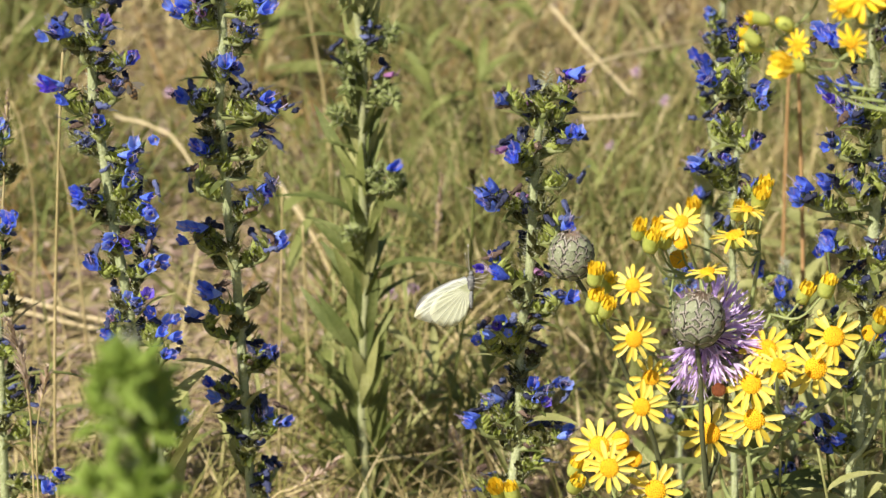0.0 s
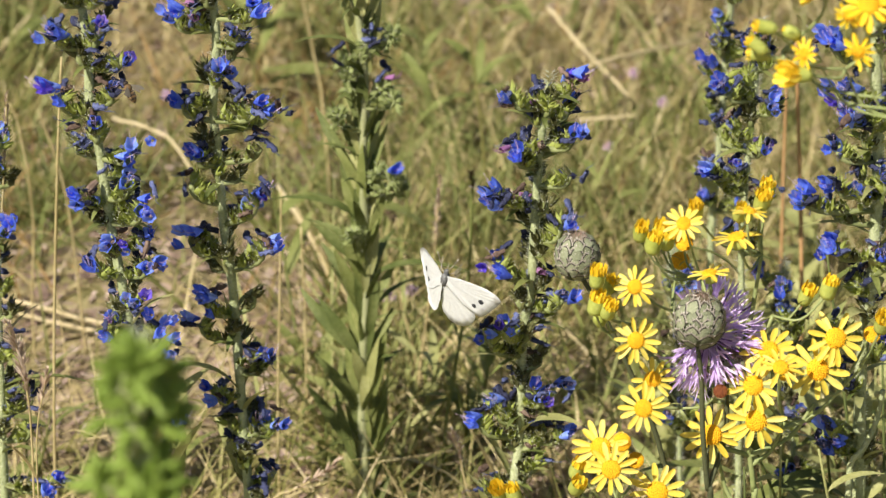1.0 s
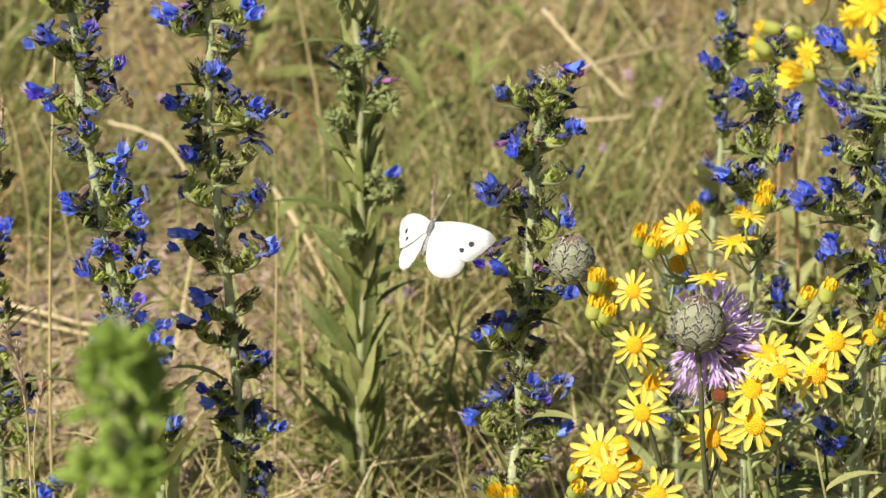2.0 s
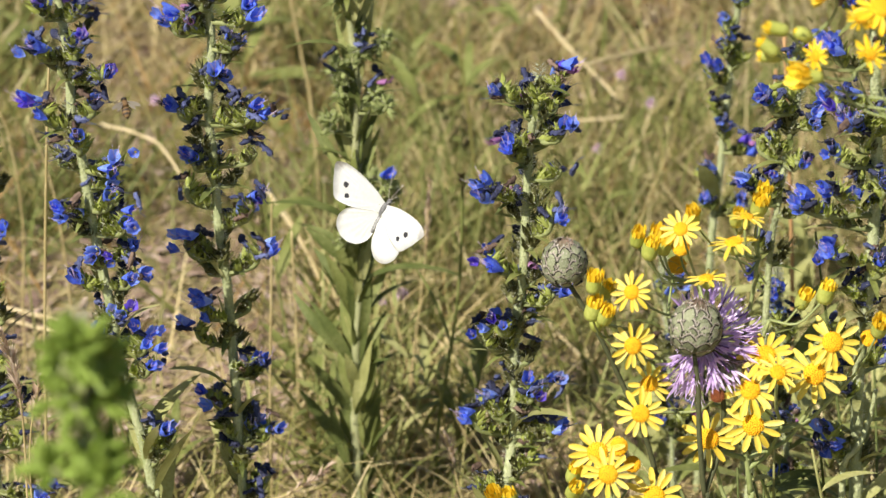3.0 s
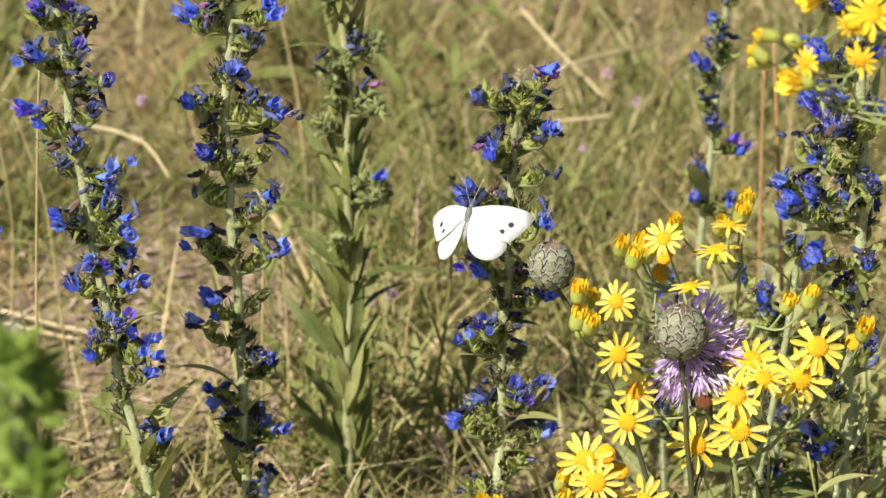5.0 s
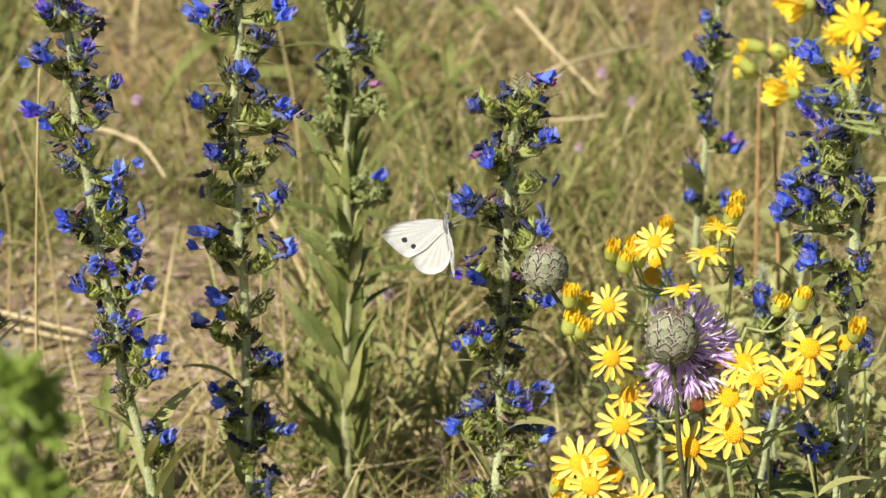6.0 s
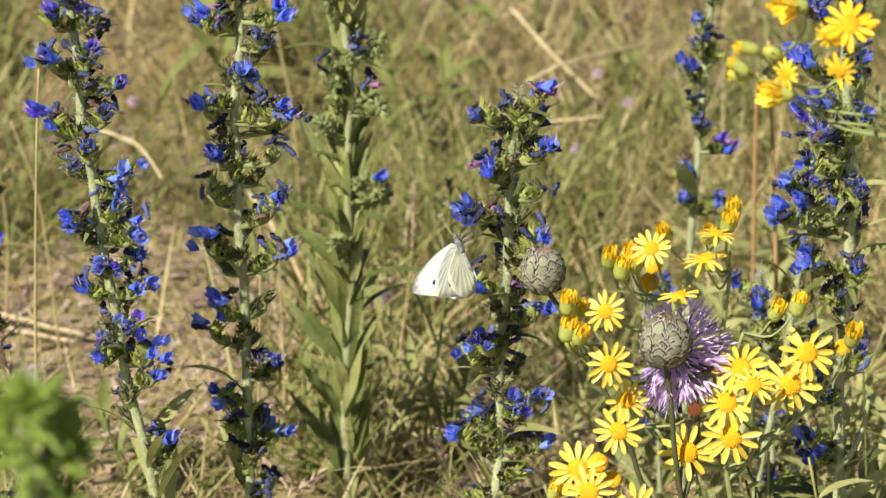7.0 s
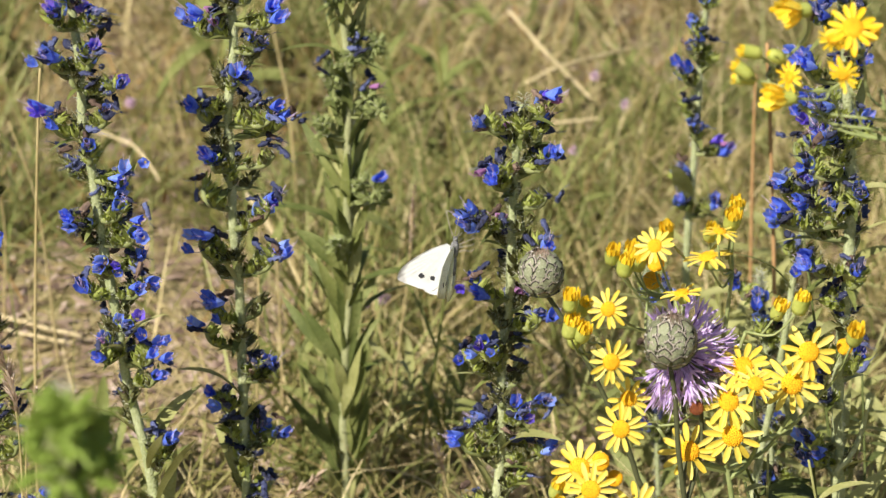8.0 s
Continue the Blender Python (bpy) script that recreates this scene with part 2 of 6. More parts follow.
# ---- viper's bugloss pieces ----
def corolla(seed, mats, length=0.0125, mouth=0.0036):
    """A funnel flower with five rounded unequal ruffled lobes and stamens that stand out of it, along y."""
    r = random.Random(seed)
    s = Shape()
    n, rings = 30, 7
    verts = []
    shift = r.uniform(0, 6.28)
    for i in range(rings + 1):
        t = i / rings
        for k in range(n):
            a = 2 * math.pi * k / n
            lobe = abs(math.cos(2.5 * a + 0.3))
            rad = 0.0010 + (mouth - 0.0010) * (0.25 * t + 0.75 * math.sin(0.5 * math.pi * t) ** 1.3)
            y = length * t * (0.76 + 0.16 * math.sin(a) * t)
            if i >= rings - 1:
                rim = 1.0 if i == rings else 0.4
                rad *= 1 + rim * (0.10 * lobe - 0.04)
                y += rim * (length * (0.20 * lobe ** 0.7 - 0.08) + r.uniform(-1, 1) * 0.00025)
            rad *= 1 + (0.06 * math.cos(5 * a + 0.6) + 0.05 * math.sin(9 * a + shift) + r.uniform(-0.05, 0.05)) * t * t
            verts.append((rad * math.cos(a) * 1.04, y, rad * math.sin(a) * 0.96))
    faces = [(i * n + k, i * n + (k + 1) % n, (i + 1) * n + (k + 1) % n, (i + 1) * n + k) for i in range(rings) for k in range(n)]
    s.add(verts, faces, 0)
    for k in range(4):
        a = r.uniform(-0.8, 0.8)
        line = [Vector((0.0006 * a, length * 0.62, -0.001)), Vector((0.001 * a, length * 0.9, -0.001)), Vector((0.0035 * a, length * (1.2 + 0.14 * k), -0.001 + 0.0012 * k))]
        tube(s, line, 0.00013, 0.00011, 3, 1)
    return s.mesh("flower", mats)


def shrivelled(seed, mats):
    """A withered corolla: a crumpled bent tube whose torn rim curls in."""
    r = random.Random(seed)
    s = Shape()
    n, rings = 10, 6
    verts = []
    bend, side = r.uniform(-0.0035, 0.0035), r.uniform(-0.0025, 0.0025)
    for i in range(rings + 1):
        t = i / rings
        for k in range(n):
            a = 2 * math.pi * k / n
            rad = (0.0005 + 0.0010 * math.sin(math.pi * min(1, 0.15 + 0.72 * t))) * r.uniform(0.25, 1.6)
            verts.append((rad * math.cos(a) + bend * t * t, 0.0084 * t + r.uniform(-1, 1) * 0.0014 * t, rad * math.sin(a) * 0.85 + side * t * t))
    faces = [(i * n + k, i * n + (k + 1) % n, (i + 1) * n + (k + 1) % n, (i + 1) * n + k) for i in range(rings) for k in range(n)]
    s.add(verts, faces, 0)
    for k in range(2):
        tube(s, [Vector((bend * 0.6, 0.006, side * 0.6)), Vector((bend + r.uniform(-1, 1) * 0.002, 0.011, side)), Vector((bend * 1.6 + r.uniform(-1, 1) * 0.003, 0.0135, side + r.uniform(-1, 1) * 0.002))], 0.00016, 0.0001, 3, 0)
    return s.mesh("withered_flower", mats)


BLUE = [corolla(i, [M_BLUE, M_PINK], 0.0112 + 0.0008 * (i % 3), 0.0035 + 0.0002 * (i % 4)) for i in range(8)]
VIOLET = [corolla(20 + i, [M_VIOLET, M_PINK], 0.0114, 0.0036) for i in range(2)]
PINKBUDS = [corolla(30 + i, [M_PINKBUD, M_PINKBUD], 0.0062, 0.0016) for i in range(2)]
FADED = [shrivelled(50 + i, [M_FADED]) for i in range(3)]
WITHERED = [shrivelled(40 + i, [M_WITHER]) for i in range(6)]


def calyx_mesh(seed, mats, size=0.0088):
    """A bristly green cup that ends in five pointed teeth, along y."""
    random.seed(seed)
    s = Shape()
    n, w = 10, size * 0.235
    tooth = [rnd(0.86, 1.2) for _ in range(5)]
    lean = [rnd(0.9, 1.5) for _ in range(5)]
    for t, q in ((0.0, 0.35), (0.22, 0.82), (0.45, 1.0)):
        s.v += [(q * w * math.cos(2 * math.pi * k / n), size * t, q * w * math.sin(2 * math.pi * k / n)) for k in range(n)]
    for k in range(n):
        a = 2 * math.pi * k / n
        t, q = (tooth[k // 2], lean[k // 2] * 0.9) if k % 2 else (0.52, 1.0)
        s.v.append((q * w * math.cos(a), size * t, q * w * math.sin(a)))
    for i in range(3):
        s.f += [(i * n + k, i * n + (k + 1) % n, (i + 1) * n + (k + 1) % n, (i + 1) * n + k) for k in range(n)]
    s.m += [0] * (3 * n)
    for k in range(22):
        i = n + random.randrange(3 * n)
        p, o = Vector(s.v[i]), len(s.v)
        out = Vector((p.x, 0.0006 + 0.3 * p.y * 0.3, p.z)).normalized() + Vector((rnd(-1, 1), rnd(-0.4, 1), rnd(-1, 1))) * 0.4
        s.v += [tuple(p + Vector((0.00017, 0.0, 0.0))), tuple(p + Vector((0.0, 0.00017, 0.00008))), tuple(p + out.normalized() * rnd(0.0012, 0.0026))]
        s.f += [(i, o, o + 2), (o, o + 1, o + 2), (o + 1, i, o + 2)]
        s.m += [1] * 3
    return s.mesh("calyx", mats)


CALYX = [calyx_mesh(100 + i, [M_CALYX, M_HAIR]) for i in range(10)]
DRYSHADECALYX = [calyx_mesh(180 + i, [M_DRYSHADECALYX, M_HAIR]) for i in range(6)]
PALEBUDS = [calyx_mesh(160 + i, [M_PALEBUD, M_HAIR]) for i in range(5)]


def tight_bud_mesh(seed, size=0.0070):
    """A rounded bud wrapped in broad overlapping green sepals that spring from one point, along y."""
    random.seed(seed)
    s = Shape()
    s.v.append((0, 0, 0))
    for k in range(7):
        m = Matrix.Rotation(k * 2.4 + rnd(-0.2, 0.2), 4, "Y") @ Matrix.Rotation(rnd(0.3, 0.6), 4, "X")
        L, w = size * rnd(0.85, 1.2), size * 0.30
        o, n = len(s.v), 4
        for i in range(1, n + 1):
            t = i / n
            q = w * (0.8, 1.0, 0.8, 0.2)[i - 1]
            for u in (-1, 0, 1):
                s.v.append(tuple(m @ Vector((u * q, L * t, -L * 0.75 * t * t + 0.25 * L * t - abs(u) * q * 0.5))))
        s.f += [(0, o, o + 1), (0, o + 1, o + 2)]
        s.f += [(o + 3 * i + j, o + 3 * i + 3 + j, o + 3 * i + 4 + j, o + 3 * i + 1 + j) for i in range(n - 1) for j in (0, 1)]
        s.m += [0] * (2 + 2 * (n - 1))
    return s.mesh("bud", [M_TIGHT])


TIGHT = [tight_bud_mesh(140 + i) for i in range(6)]


def bugloss(x, y, stem, cymes, label, seed, thick=0.0023, leaves=12, leaf_low=0.0, leaf_top=0.6, green=0, violet=0.06, calyx_size=0.0075, leaf_size=1.0, fill=0.016, leaf_wide=1.0, upright=0.5, foliage=M_LEAF, thin=0.62, reach=(0.03, 0.055)):
    """stem: (offset, height) from the foot up; cymes: (offset, height, open flowers, withered flowers, how far back)."""
    random.seed(seed)
    top = thing("vipers_bugloss", x, y, label, "wildflower", "vipers bugloss plants")
    pts = [Vector((a, 0, h)) for a, h in stem]
    for p in pts[2:]:
        p.y += rnd(-0.002, 0.002)
    line = smooth_line(pts, 40)
    s = Shape()
    tube(s, line, thick * 1.15, thick * thin, 8, 0, 0.08)
    part("stem", s, [M_STEM if green != 1 else M_PALESTEM], top, "pale hairy green stem")
    s = Shape()
    for i in range(2200):
        p = line[random.randrange(6, 41)]
        a = rnd(0, 6.283)
        out = Vector((math.cos(a), math.sin(a), rnd(-0.1, 0.7)))
        spike(s, p + out * thick * 0.5 + Vector((0, 0, rnd(-0.005, 0.005))), out, rnd(0.0014, 0.0042), 0.00016)
    tagged(part("bristles", s, [M_HAIR], top), "short pale bristles", kind="stuff")

    def at_height(h):
        return min(line, key=lambda p: abs(p.z - h))

    # short side branches all round the spike, past bloom; their dark calyces also paint in its shade
    lows = sorted(c[1] for c in cymes)
    more, h = [], lows[0] - 0.005
    while h < min(lows[-1], line[-1].z - 0.006) and not green:
        a = len(more) * 2.4 + rnd(-0.6, 0.6)
        p = at_height(h)
        more.append((p.x + math.cos(a) * rnd(0.006, 0.013), h, 0, random.choice((0, 1, 1, 2)), math.sin(a) * rnd(0.005, 0.011) + 0.003))
        h += 1.2 * fill * rnd(0.7, 1.3)
    for number, (cx, ch, blue, dark, back) in enumerate([*cymes, *more]):
        past = number >= len(cymes)
        tip = Vector((cx, back, ch))
        root = at_height(ch - rnd(0.008, 0.016))
        out = tip - root
        if out.length < 0.010:
            tip.y -= 0.012
            out = tip - root
        flat = Vector((out.x, out.y - 0.004, 0)).normalized()
        mid = root.lerp(tip, 0.55) + Vector((0, 0, -0.004)) + flat * 0.002
        end = tip - flat * 0.004 - Vector((0, 0, 0.004))
        arm = smooth_line([root, mid, end], 6)
        s = Shape()
        tube(s, arm, 0.0016, 0.0013, 6)
        cyme = part("cyme", s, [M_ARM], top, "short flowering branch")
        count = (5 if past else 8) + min(3, blue + dark) + random.randrange(2) + 9 * (green == 2) + 9 * (green == 1)
        across = flat.cross(Vector((0, 0, 1)))
        for k in range(count):
            if green:
                way = Vector((rnd(-1, 1), rnd(-1, 1), rnd(-0.7, 1.2))).normalized()
                p = arm[5 if k % 4 or green == 2 else 3] + way * rnd(0.0, 0.0026 if green == 1 else 0.0046)
            else:
                t = 0.16 + 0.86 * k / count
                j = min(5, int(t * 6))
                p = arm[j].lerp(arm[j + 1], t * 6 - j) if t < 1 else arm[6]
                along = (arm[j + 1] - arm[j]).normalized()
                lift = across.cross(along) * (1 if across.cross(along).z > 0 else -1)
                way = along * rnd(0.35, 0.9) + lift * rnd(0.5, 1.1) + across * (0.75 if k % 2 else -0.75) * rnd(0.4, 1.1)
                p = p + Vector((rnd(-1, 1), rnd(-1, 1), rnd(-1, 1))) * 0.0008
            piece("calyx" if green < 2 else "bud", random.choice(DRYSHADECALYX if past or (not green and random.random() < 0.22) else (CALYX, PALEBUDS, TIGHT)[green]), cyme, Matrix.Translation(p) @ basis(way, Vector((rnd(-1, 1), rnd(-1, 1), rnd(-1, 1)))) @ Matrix.Scale(calyx_size / 0.0075 * (0.82 if green < 2 else 1.0) * rnd(0.8, 1.15), 4))
        dark += random.randrange(2) if dark or blue else 0
        for k in range(blue + (blue > 0) + (blue > 1)):
            off = Vector((rnd(-1, 1), rnd(-1, 0.6), rnd(-1, 1))) * (0.0050 if blue > 1 else 0.0030)
            way = flat * rnd(0.5, 1.1) + Vector((rnd(-0.5, 0.3), rnd(-0.85, 0.1), rnd(0.25, 1.15)))
            way.normalize()
            me = random.choice(VIOLET) if random.random() < violet else random.choice(BLUE)
            sc = rnd(0.60, 0.86)
            piece("flower", me, cyme, Matrix.Translation(tip + off - way * 0.0075) @ basis(way) @ Matrix.Rotation(rnd(-0.6, 0.6), 4, "Y") @ Matrix.Diagonal((sc * rnd(0.85, 1.08), sc, sc * rnd(0.8, 1.05), 1)), "open blue funnel flower" if me not in VIOLET else "violet funnel flower")
        if (blue or dark) and random.random() < 0.06:
            way = flat + Vector((rnd(-0.5, 0.5), rnd(-0.9, -0.2), rnd(-0.2, 0.6)))
            piece("flower_bud", random.choice(PINKBUDS), cyme, Matrix.Translation(tip + Vector((rnd(-1, 1), -0.5, rnd(-1, 0.5))) * 0.004 - way * 0.002) @ basis(way), "small pink unopened bud")
        for k in range(dark + (dark + 1) // 2 + (blue + 1) // 2):
            off = Vector((rnd(-1, 1), rnd(-1, 1), rnd(-1, 1))) * 0.0045
            way = flat * rnd(0.2, 1.0) + Vector((rnd(-0.5, 0.5), rnd(-0.8, 0.2), rnd(-0.5, 0.7)))
            way.normalize()
            faded = random.random() < 0.14
            piece("withered_flower", random.choice(FADED if faded else WITHERED), cyme, Matrix.Translation(tip + off - way * 0.0075) @ basis(way) @ Matrix.Diagonal((rnd(0.75, 1.15), rnd(0.7, 1.0), rnd(0.75, 1.15), 1)), "withered brown flower" if faded else "withered dark blue flower")
        if random.random() < 0.75 and green < 2:
            s = Shape()
            way = flat + Vector((rnd(-0.3, 0.3), rnd(-0.5, 0.3), rnd(0.1, 0.9)))
            blade(s, Matrix.Translation(root) @ basis(way), rnd(0.012, 0.022), rnd(0.0026, 0.0042), rnd(0.0, 0.5), 0.3, 5, 0, 0.05, 0.4)
            part("leaf", s, [random.choice((M_LEAF, M_DARKLEAF))], top)
    for k in range(leaves):
        h = leaf_low + (leaf_top - leaf_low) * (k + rnd(0.1, 0.9)) / leaves
        if h > line[-1].z - 0.01:
            continue
        root = at_height(h)
        a = k * 2.4 + rnd(-0.5, 0.5)
        way = Vector((math.cos(a), math.sin(a) * 0.8, rnd(upright, upright + 1.3)))
        size = rnd(*reach) * (1.15 if h < 0.2 else 0.8) * leaf_size
        s = Shape()
        blade(s, Matrix.Translation(root) @ basis(way), size, size * rnd(0.13, 0.19) * leaf_wide, rnd(0.0, 0.95), 0.3, 7, 0, 0.05, 0.42, rnd(-1.1, 1.1))
        part("leaf", s, [foliage if thin > 0.7 else random.choice((foliage, M_LEAF))], top)
    return top


# ---- ragwort pieces ----
def ray_mesh(seed, length=0.0105, width=0.0030, mat=M_RAY):
    r = random.Random(seed)
    s = Shape()
    n = 6
    verts, faces = [], []
    bend = r.uniform(-0.0012, 0.0022)
    for i in range(n + 1):
        t = i / n
        w = width * 0.5 * (0.45 + 0.55 * min(1, t * 2.2)) * (1 if t < 0.8 else (0.86 if t < 0.95 else 0.42))
        for q in (-1, -0.35, 0.35, 1):
            verts.append((q * w, length * t, (0.0004 * abs(q) - 0.00025 * (abs(q) < 0.5)) - bend * t * t))
    for i in range(n):
        for k in range(3):
            a = 4 * i + k
            faces.append((a, a + 1, a + 5, a + 4))
    s.add(verts, faces)
    return s.mesh("ray_petal", [mat])


RAYS = [ray_mesh(60 + i, 0.0098 + 0.0006 * (i % 3), 0.0029 + 0.0002 * (i % 2)) for i in range(5)]

SHADERAYS = [ray_mesh(70 + i, 0.0090 + 0.0006 * (i % 3), 0.0031, M_SHADERAY) for i in range(4)]


def disc_mesh(seed, r0=0.0049, rise=0.0024, mat=M_DISC):
    """A dome of small tubular florets set in a spiral."""
    s = Shape()
    verts, faces = [], []
    n, rings = 18, 4
    for i in range(rings + 1):
        a0 = i / rings * math.pi / 2
        for k in range(n):
            a = 2 * math.pi * k / n
            verts.append((r0 * math.cos(a0) * math.cos(a), r0 * math.cos(a0) * math.sin(a), rise * math.sin(a0)))
    faces = [(i * n + k, i * n + (k + 1) % n, (i + 1) * n + (k + 1) % n, (i + 1) * n + k) for i in range(rings) for k in range(n)]
    s.add(verts, faces)
    for k in range(70):
        rr = r0 * math.sqrt((k + 0.5) / 70)
        a = k * 2.39996
        z = rise * math.sqrt(max(0, 1 - (rr / r0) ** 2))
        c = Vector((rr * math.cos(a), rr * math.sin(a), z))
        h = 0.00045 + 0.00025 * (rr / r0)
        q = 0.00033
        up = Vector((c.x * 60, c.y * 60, 1)).normalized() * h
        s.add([c + Vector((-q, -q, 0)), c + Vector((q, -q, 0)), c + Vector((q, q, 0)), c + Vector((-q, q, 0)), c + up],
              [(0, 1, 4), (1, 2, 4), (2, 3, 4), (3, 0, 4)])
    return s.mesh("disc", [mat], False)


DISC = disc_mesh(1)
RUSTDISC = disc_mesh(2, mat=M_RUST)


def cup_mesh(r0=0.0033, depth=0.0068):
    """The green cup of narrow bracts under a head."""
    s = Shape()
    n = 14
    prof = [(0.0008, -depth), (r0 * 0.80, -depth * 0.90), (r0 * 0.94, -depth * 0.6), (r0 * 0.95, 0.0004)]
    verts = [(r * (1 + 0.07 * (k % 2)) * math.cos(2 * math.pi * k / n), r * (1 + 0.07 * (k % 2)) * math.sin(2 * math.pi * k / n), z) for r, z in prof for k in range(n)]
    faces = [(i * n + k, i * n + (k + 1) % n, (i + 1) * n + (k + 1) % n, (i + 1) * n + k) for i in range(3) for k in range(n)]
    faces.append(tuple(range(n - 1, -1, -1)))
    s.add(verts, faces)
    return s.mesh("flower_head", [M_BUD])


CUP = cup_mesh()


def closed_bud_mesh(r0=0.0034, depth=0.0074):
    """A closed bud: a ribbed green egg with a little yellow at its tip."""
    s = Shape()
    n = 14
    prof = [(0.0008, -depth), (r0 * 0.8, -depth * 0.86), (r0, -depth * 0.45), (r0 * 0.98, -0.0004), (r0 * 0.78, 0.0016), (r0 * 0.42, 0.0027), (r0 * 0.12, 0.0030)]
    verts = [(r * (1 + 0.07 * (k % 2)) * math.cos(2 * math.pi * k / n), r * (1 + 0.07 * (k % 2)) * math.sin(2 * math.pi * k / n), z) for r, z in prof for k in range(n)]
    for i in range(6):
        s.f += [(i * n + k, i * n + (k + 1) % n, (i + 1) * n + (k + 1) % n, (i + 1) * n + k) for k in range(n)]
        s.m += [1 if i > 4 else 0] * n
    s.f += [tuple(range(n - 1, -1, -1)), tuple(6 * n + k for k in range(n))]
    s.m += [0, 1]
    s.v += verts
    return s.mesh("bud", [M_BUD, M_RAYBUD])


CLOSED = closed_bud_mesh()


def folded_ray_mesh(seed, length):
    s = Shape()
    blade(s, Matrix.Identity(4), length, 0.0023, 0.0, 0.45, 4, 0, 0.4, 0.5)
    return s.mesh("folded_ray", [M_RAYBUD])


FOLDED = [folded_ray_mesh(80 + i, 0.0046 + 0.0006 * i) for i in range(3)]


def head_pose(p, face):
    return Matrix.Translation(p) @ Vector(face).normalized().to_track_quat("Z", "Y").to_matrix().to_4x4() @ Matrix.Rotation(rnd(0, 6.28), 4, "Z")


def ragwort(x, y, heads, buds, nodes, stem, label, seed, size=1.0, rays=RAYS, lean=0.0, thick=0.0016, twig=0.0013):
    """heads: (offset, height, radius, tilt to the side, tilt up, how far back); buds: (offset, height, kind, how far back); nodes: branching points on the stem."""
    random.seed(seed)
    top = thing("ragwort", x, y, label, "wildflower", "ragwort plants")
    pts = [Vector((a, 0, h)) for a, h in stem]
    line = smooth_line(pts, 24)
    s = Shape()
    tube(s, line, thick, thick * 0.56, 8, 0, 0.05)
    part("stem", s, [M_RSTEM], top)
    nodes = [Vector((a, rnd(-0.004, 0.006), h)) for a, h in nodes]
    for q in nodes:
        below = [p for p in line if p.z < q.z - 0.02] or line[:1]
        root = min(below, key=lambda p: (p - q).length)
        s = Shape()
        tube(s, smooth_line([root, root.lerp(q, 0.5) + Vector((0.15 * (q.x - root.x), 0.004, -0.006)), q], 8), twig, twig * 0.6, 6)
        part("branch", s, [M_RSTEM], top)

    def stalk(p, face, r=0.0005):
        face = Vector(face).normalized()
        end = p - face * 0.006 * size
        below = [q for q in nodes if q.z < p.z - 0.008] or [min(nodes, key=lambda q: q.z)]
        q = min(below, key=lambda n: (n - p).length)
        s = Shape()
        tube(s, smooth_line([q, q.lerp(end, 0.6) - face * 0.006 + Vector((0, 0, -0.002)), end], 8), r * 1.3, r, 6)
        part("flower_stalk", s, [M_RSTEM], top)
        if random.random() < 0.5:
            s = Shape()
            blade(s, Matrix.Translation(q.lerp(end, 0.45)) @ basis(Vector((rnd(-1, 1), -0.5, 0.8))), rnd(0.006, 0.012), 0.0016, 0.3, 0.2, 4)
            part("leaf", s, [M_LEAF], top)

    for a, h, r, side, up, back in heads:
        face = Vector((side, -1 if up < 2 else 0.2, up)).normalized()
        p = Vector((a, back, h))
        sc = r / 0.0138
        stalk(p, face)
        m = head_pose(p, face)
        head = piece("flower_head", CUP, top, m @ Matrix.Scale(sc, 4), "yellow daisy-like flower head")
        piece("disc", DISC, head, Matrix.Translation((0, 0, 0)), "golden orange disc")
        n = random.choice((12, 13, 13, 14))
        for k in range(n):
            if random.random() < 0.03:
                continue
            a2 = 2 * math.pi * (k + rnd(-0.22, 0.22)) / n
            q = Matrix.Rotation(a2, 4, "Z") @ Matrix.Translation((0, 0.0034, 0.0002)) @ Matrix.Rotation(rnd(-0.28, 0.22), 4, "X") @ Matrix.Rotation(rnd(-0.25, 0.25), 4, "Y")
            piece("ray_petal", random.choice(rays), head, q @ Matrix.Scale(rnd(0.9, 1.06), 4))
    for a, h, kind, back in buds:
        face = Vector((rnd(-0.4, 0.4) + lean, rnd(-0.7, -0.1), 1.2 if not lean else 0.4)) if kind < 2 else Vector((rnd(-0.3, 0.3), -1, 0.8))
        p = Vector((a, back, h))
        half, young, kind = kind == 4, kind == 5, 1 if kind > 3 else kind
        if half:
            face = Vector((-1, rnd(-0.5, -0.2), rnd(-0.05, 0.15)))
        if young:
            face = Vector((-1, rnd(-0.25, 0.3), rnd(-0.1, 0.8)))
        stalk(p, face)
        m = head_pose(p, face)
        sc = size * (0.75 if kind == 3 else 1.05 if half else 0.86 if young else 1.05 if kind == 1 else 0.82) * rnd(0.92, 1.08)
        head = piece("bud", CUP if kind else CLOSED, top, m @ Matrix.Diagonal((sc, sc, sc * (1.35 if young else 1.0), 1)), ("closed green bud", "half-open yellow bud in a green cup", "flower head without rays", "withered red-brown head")[kind])
        if kind == 3:
            piece("disc", RUSTDISC, head, Matrix.Scale(0.8, 4), "withered red-brown disc")
        elif kind == 2:
            piece("disc", DISC, head, Matrix.Identity(4))
        elif kind == 1:
            spread, length = (0.42, 1.75) if half else (0.06, 0.55) if young else random.choice(((0.03, 0.85), (0.10, 1.0), (0.05, 0.7)))
            for k in range(20):
                a2, rr = k * 2.4, 0.0030 * math.sqrt((k + 1) / 20)
                c, d = math.cos(a2), math.sin(a2)
                q = Matrix.Translation((rr * c, rr * d, -0.001)) @ basis(Vector((c * spread, d * spread, 1)), Vector((c, d, 0)))
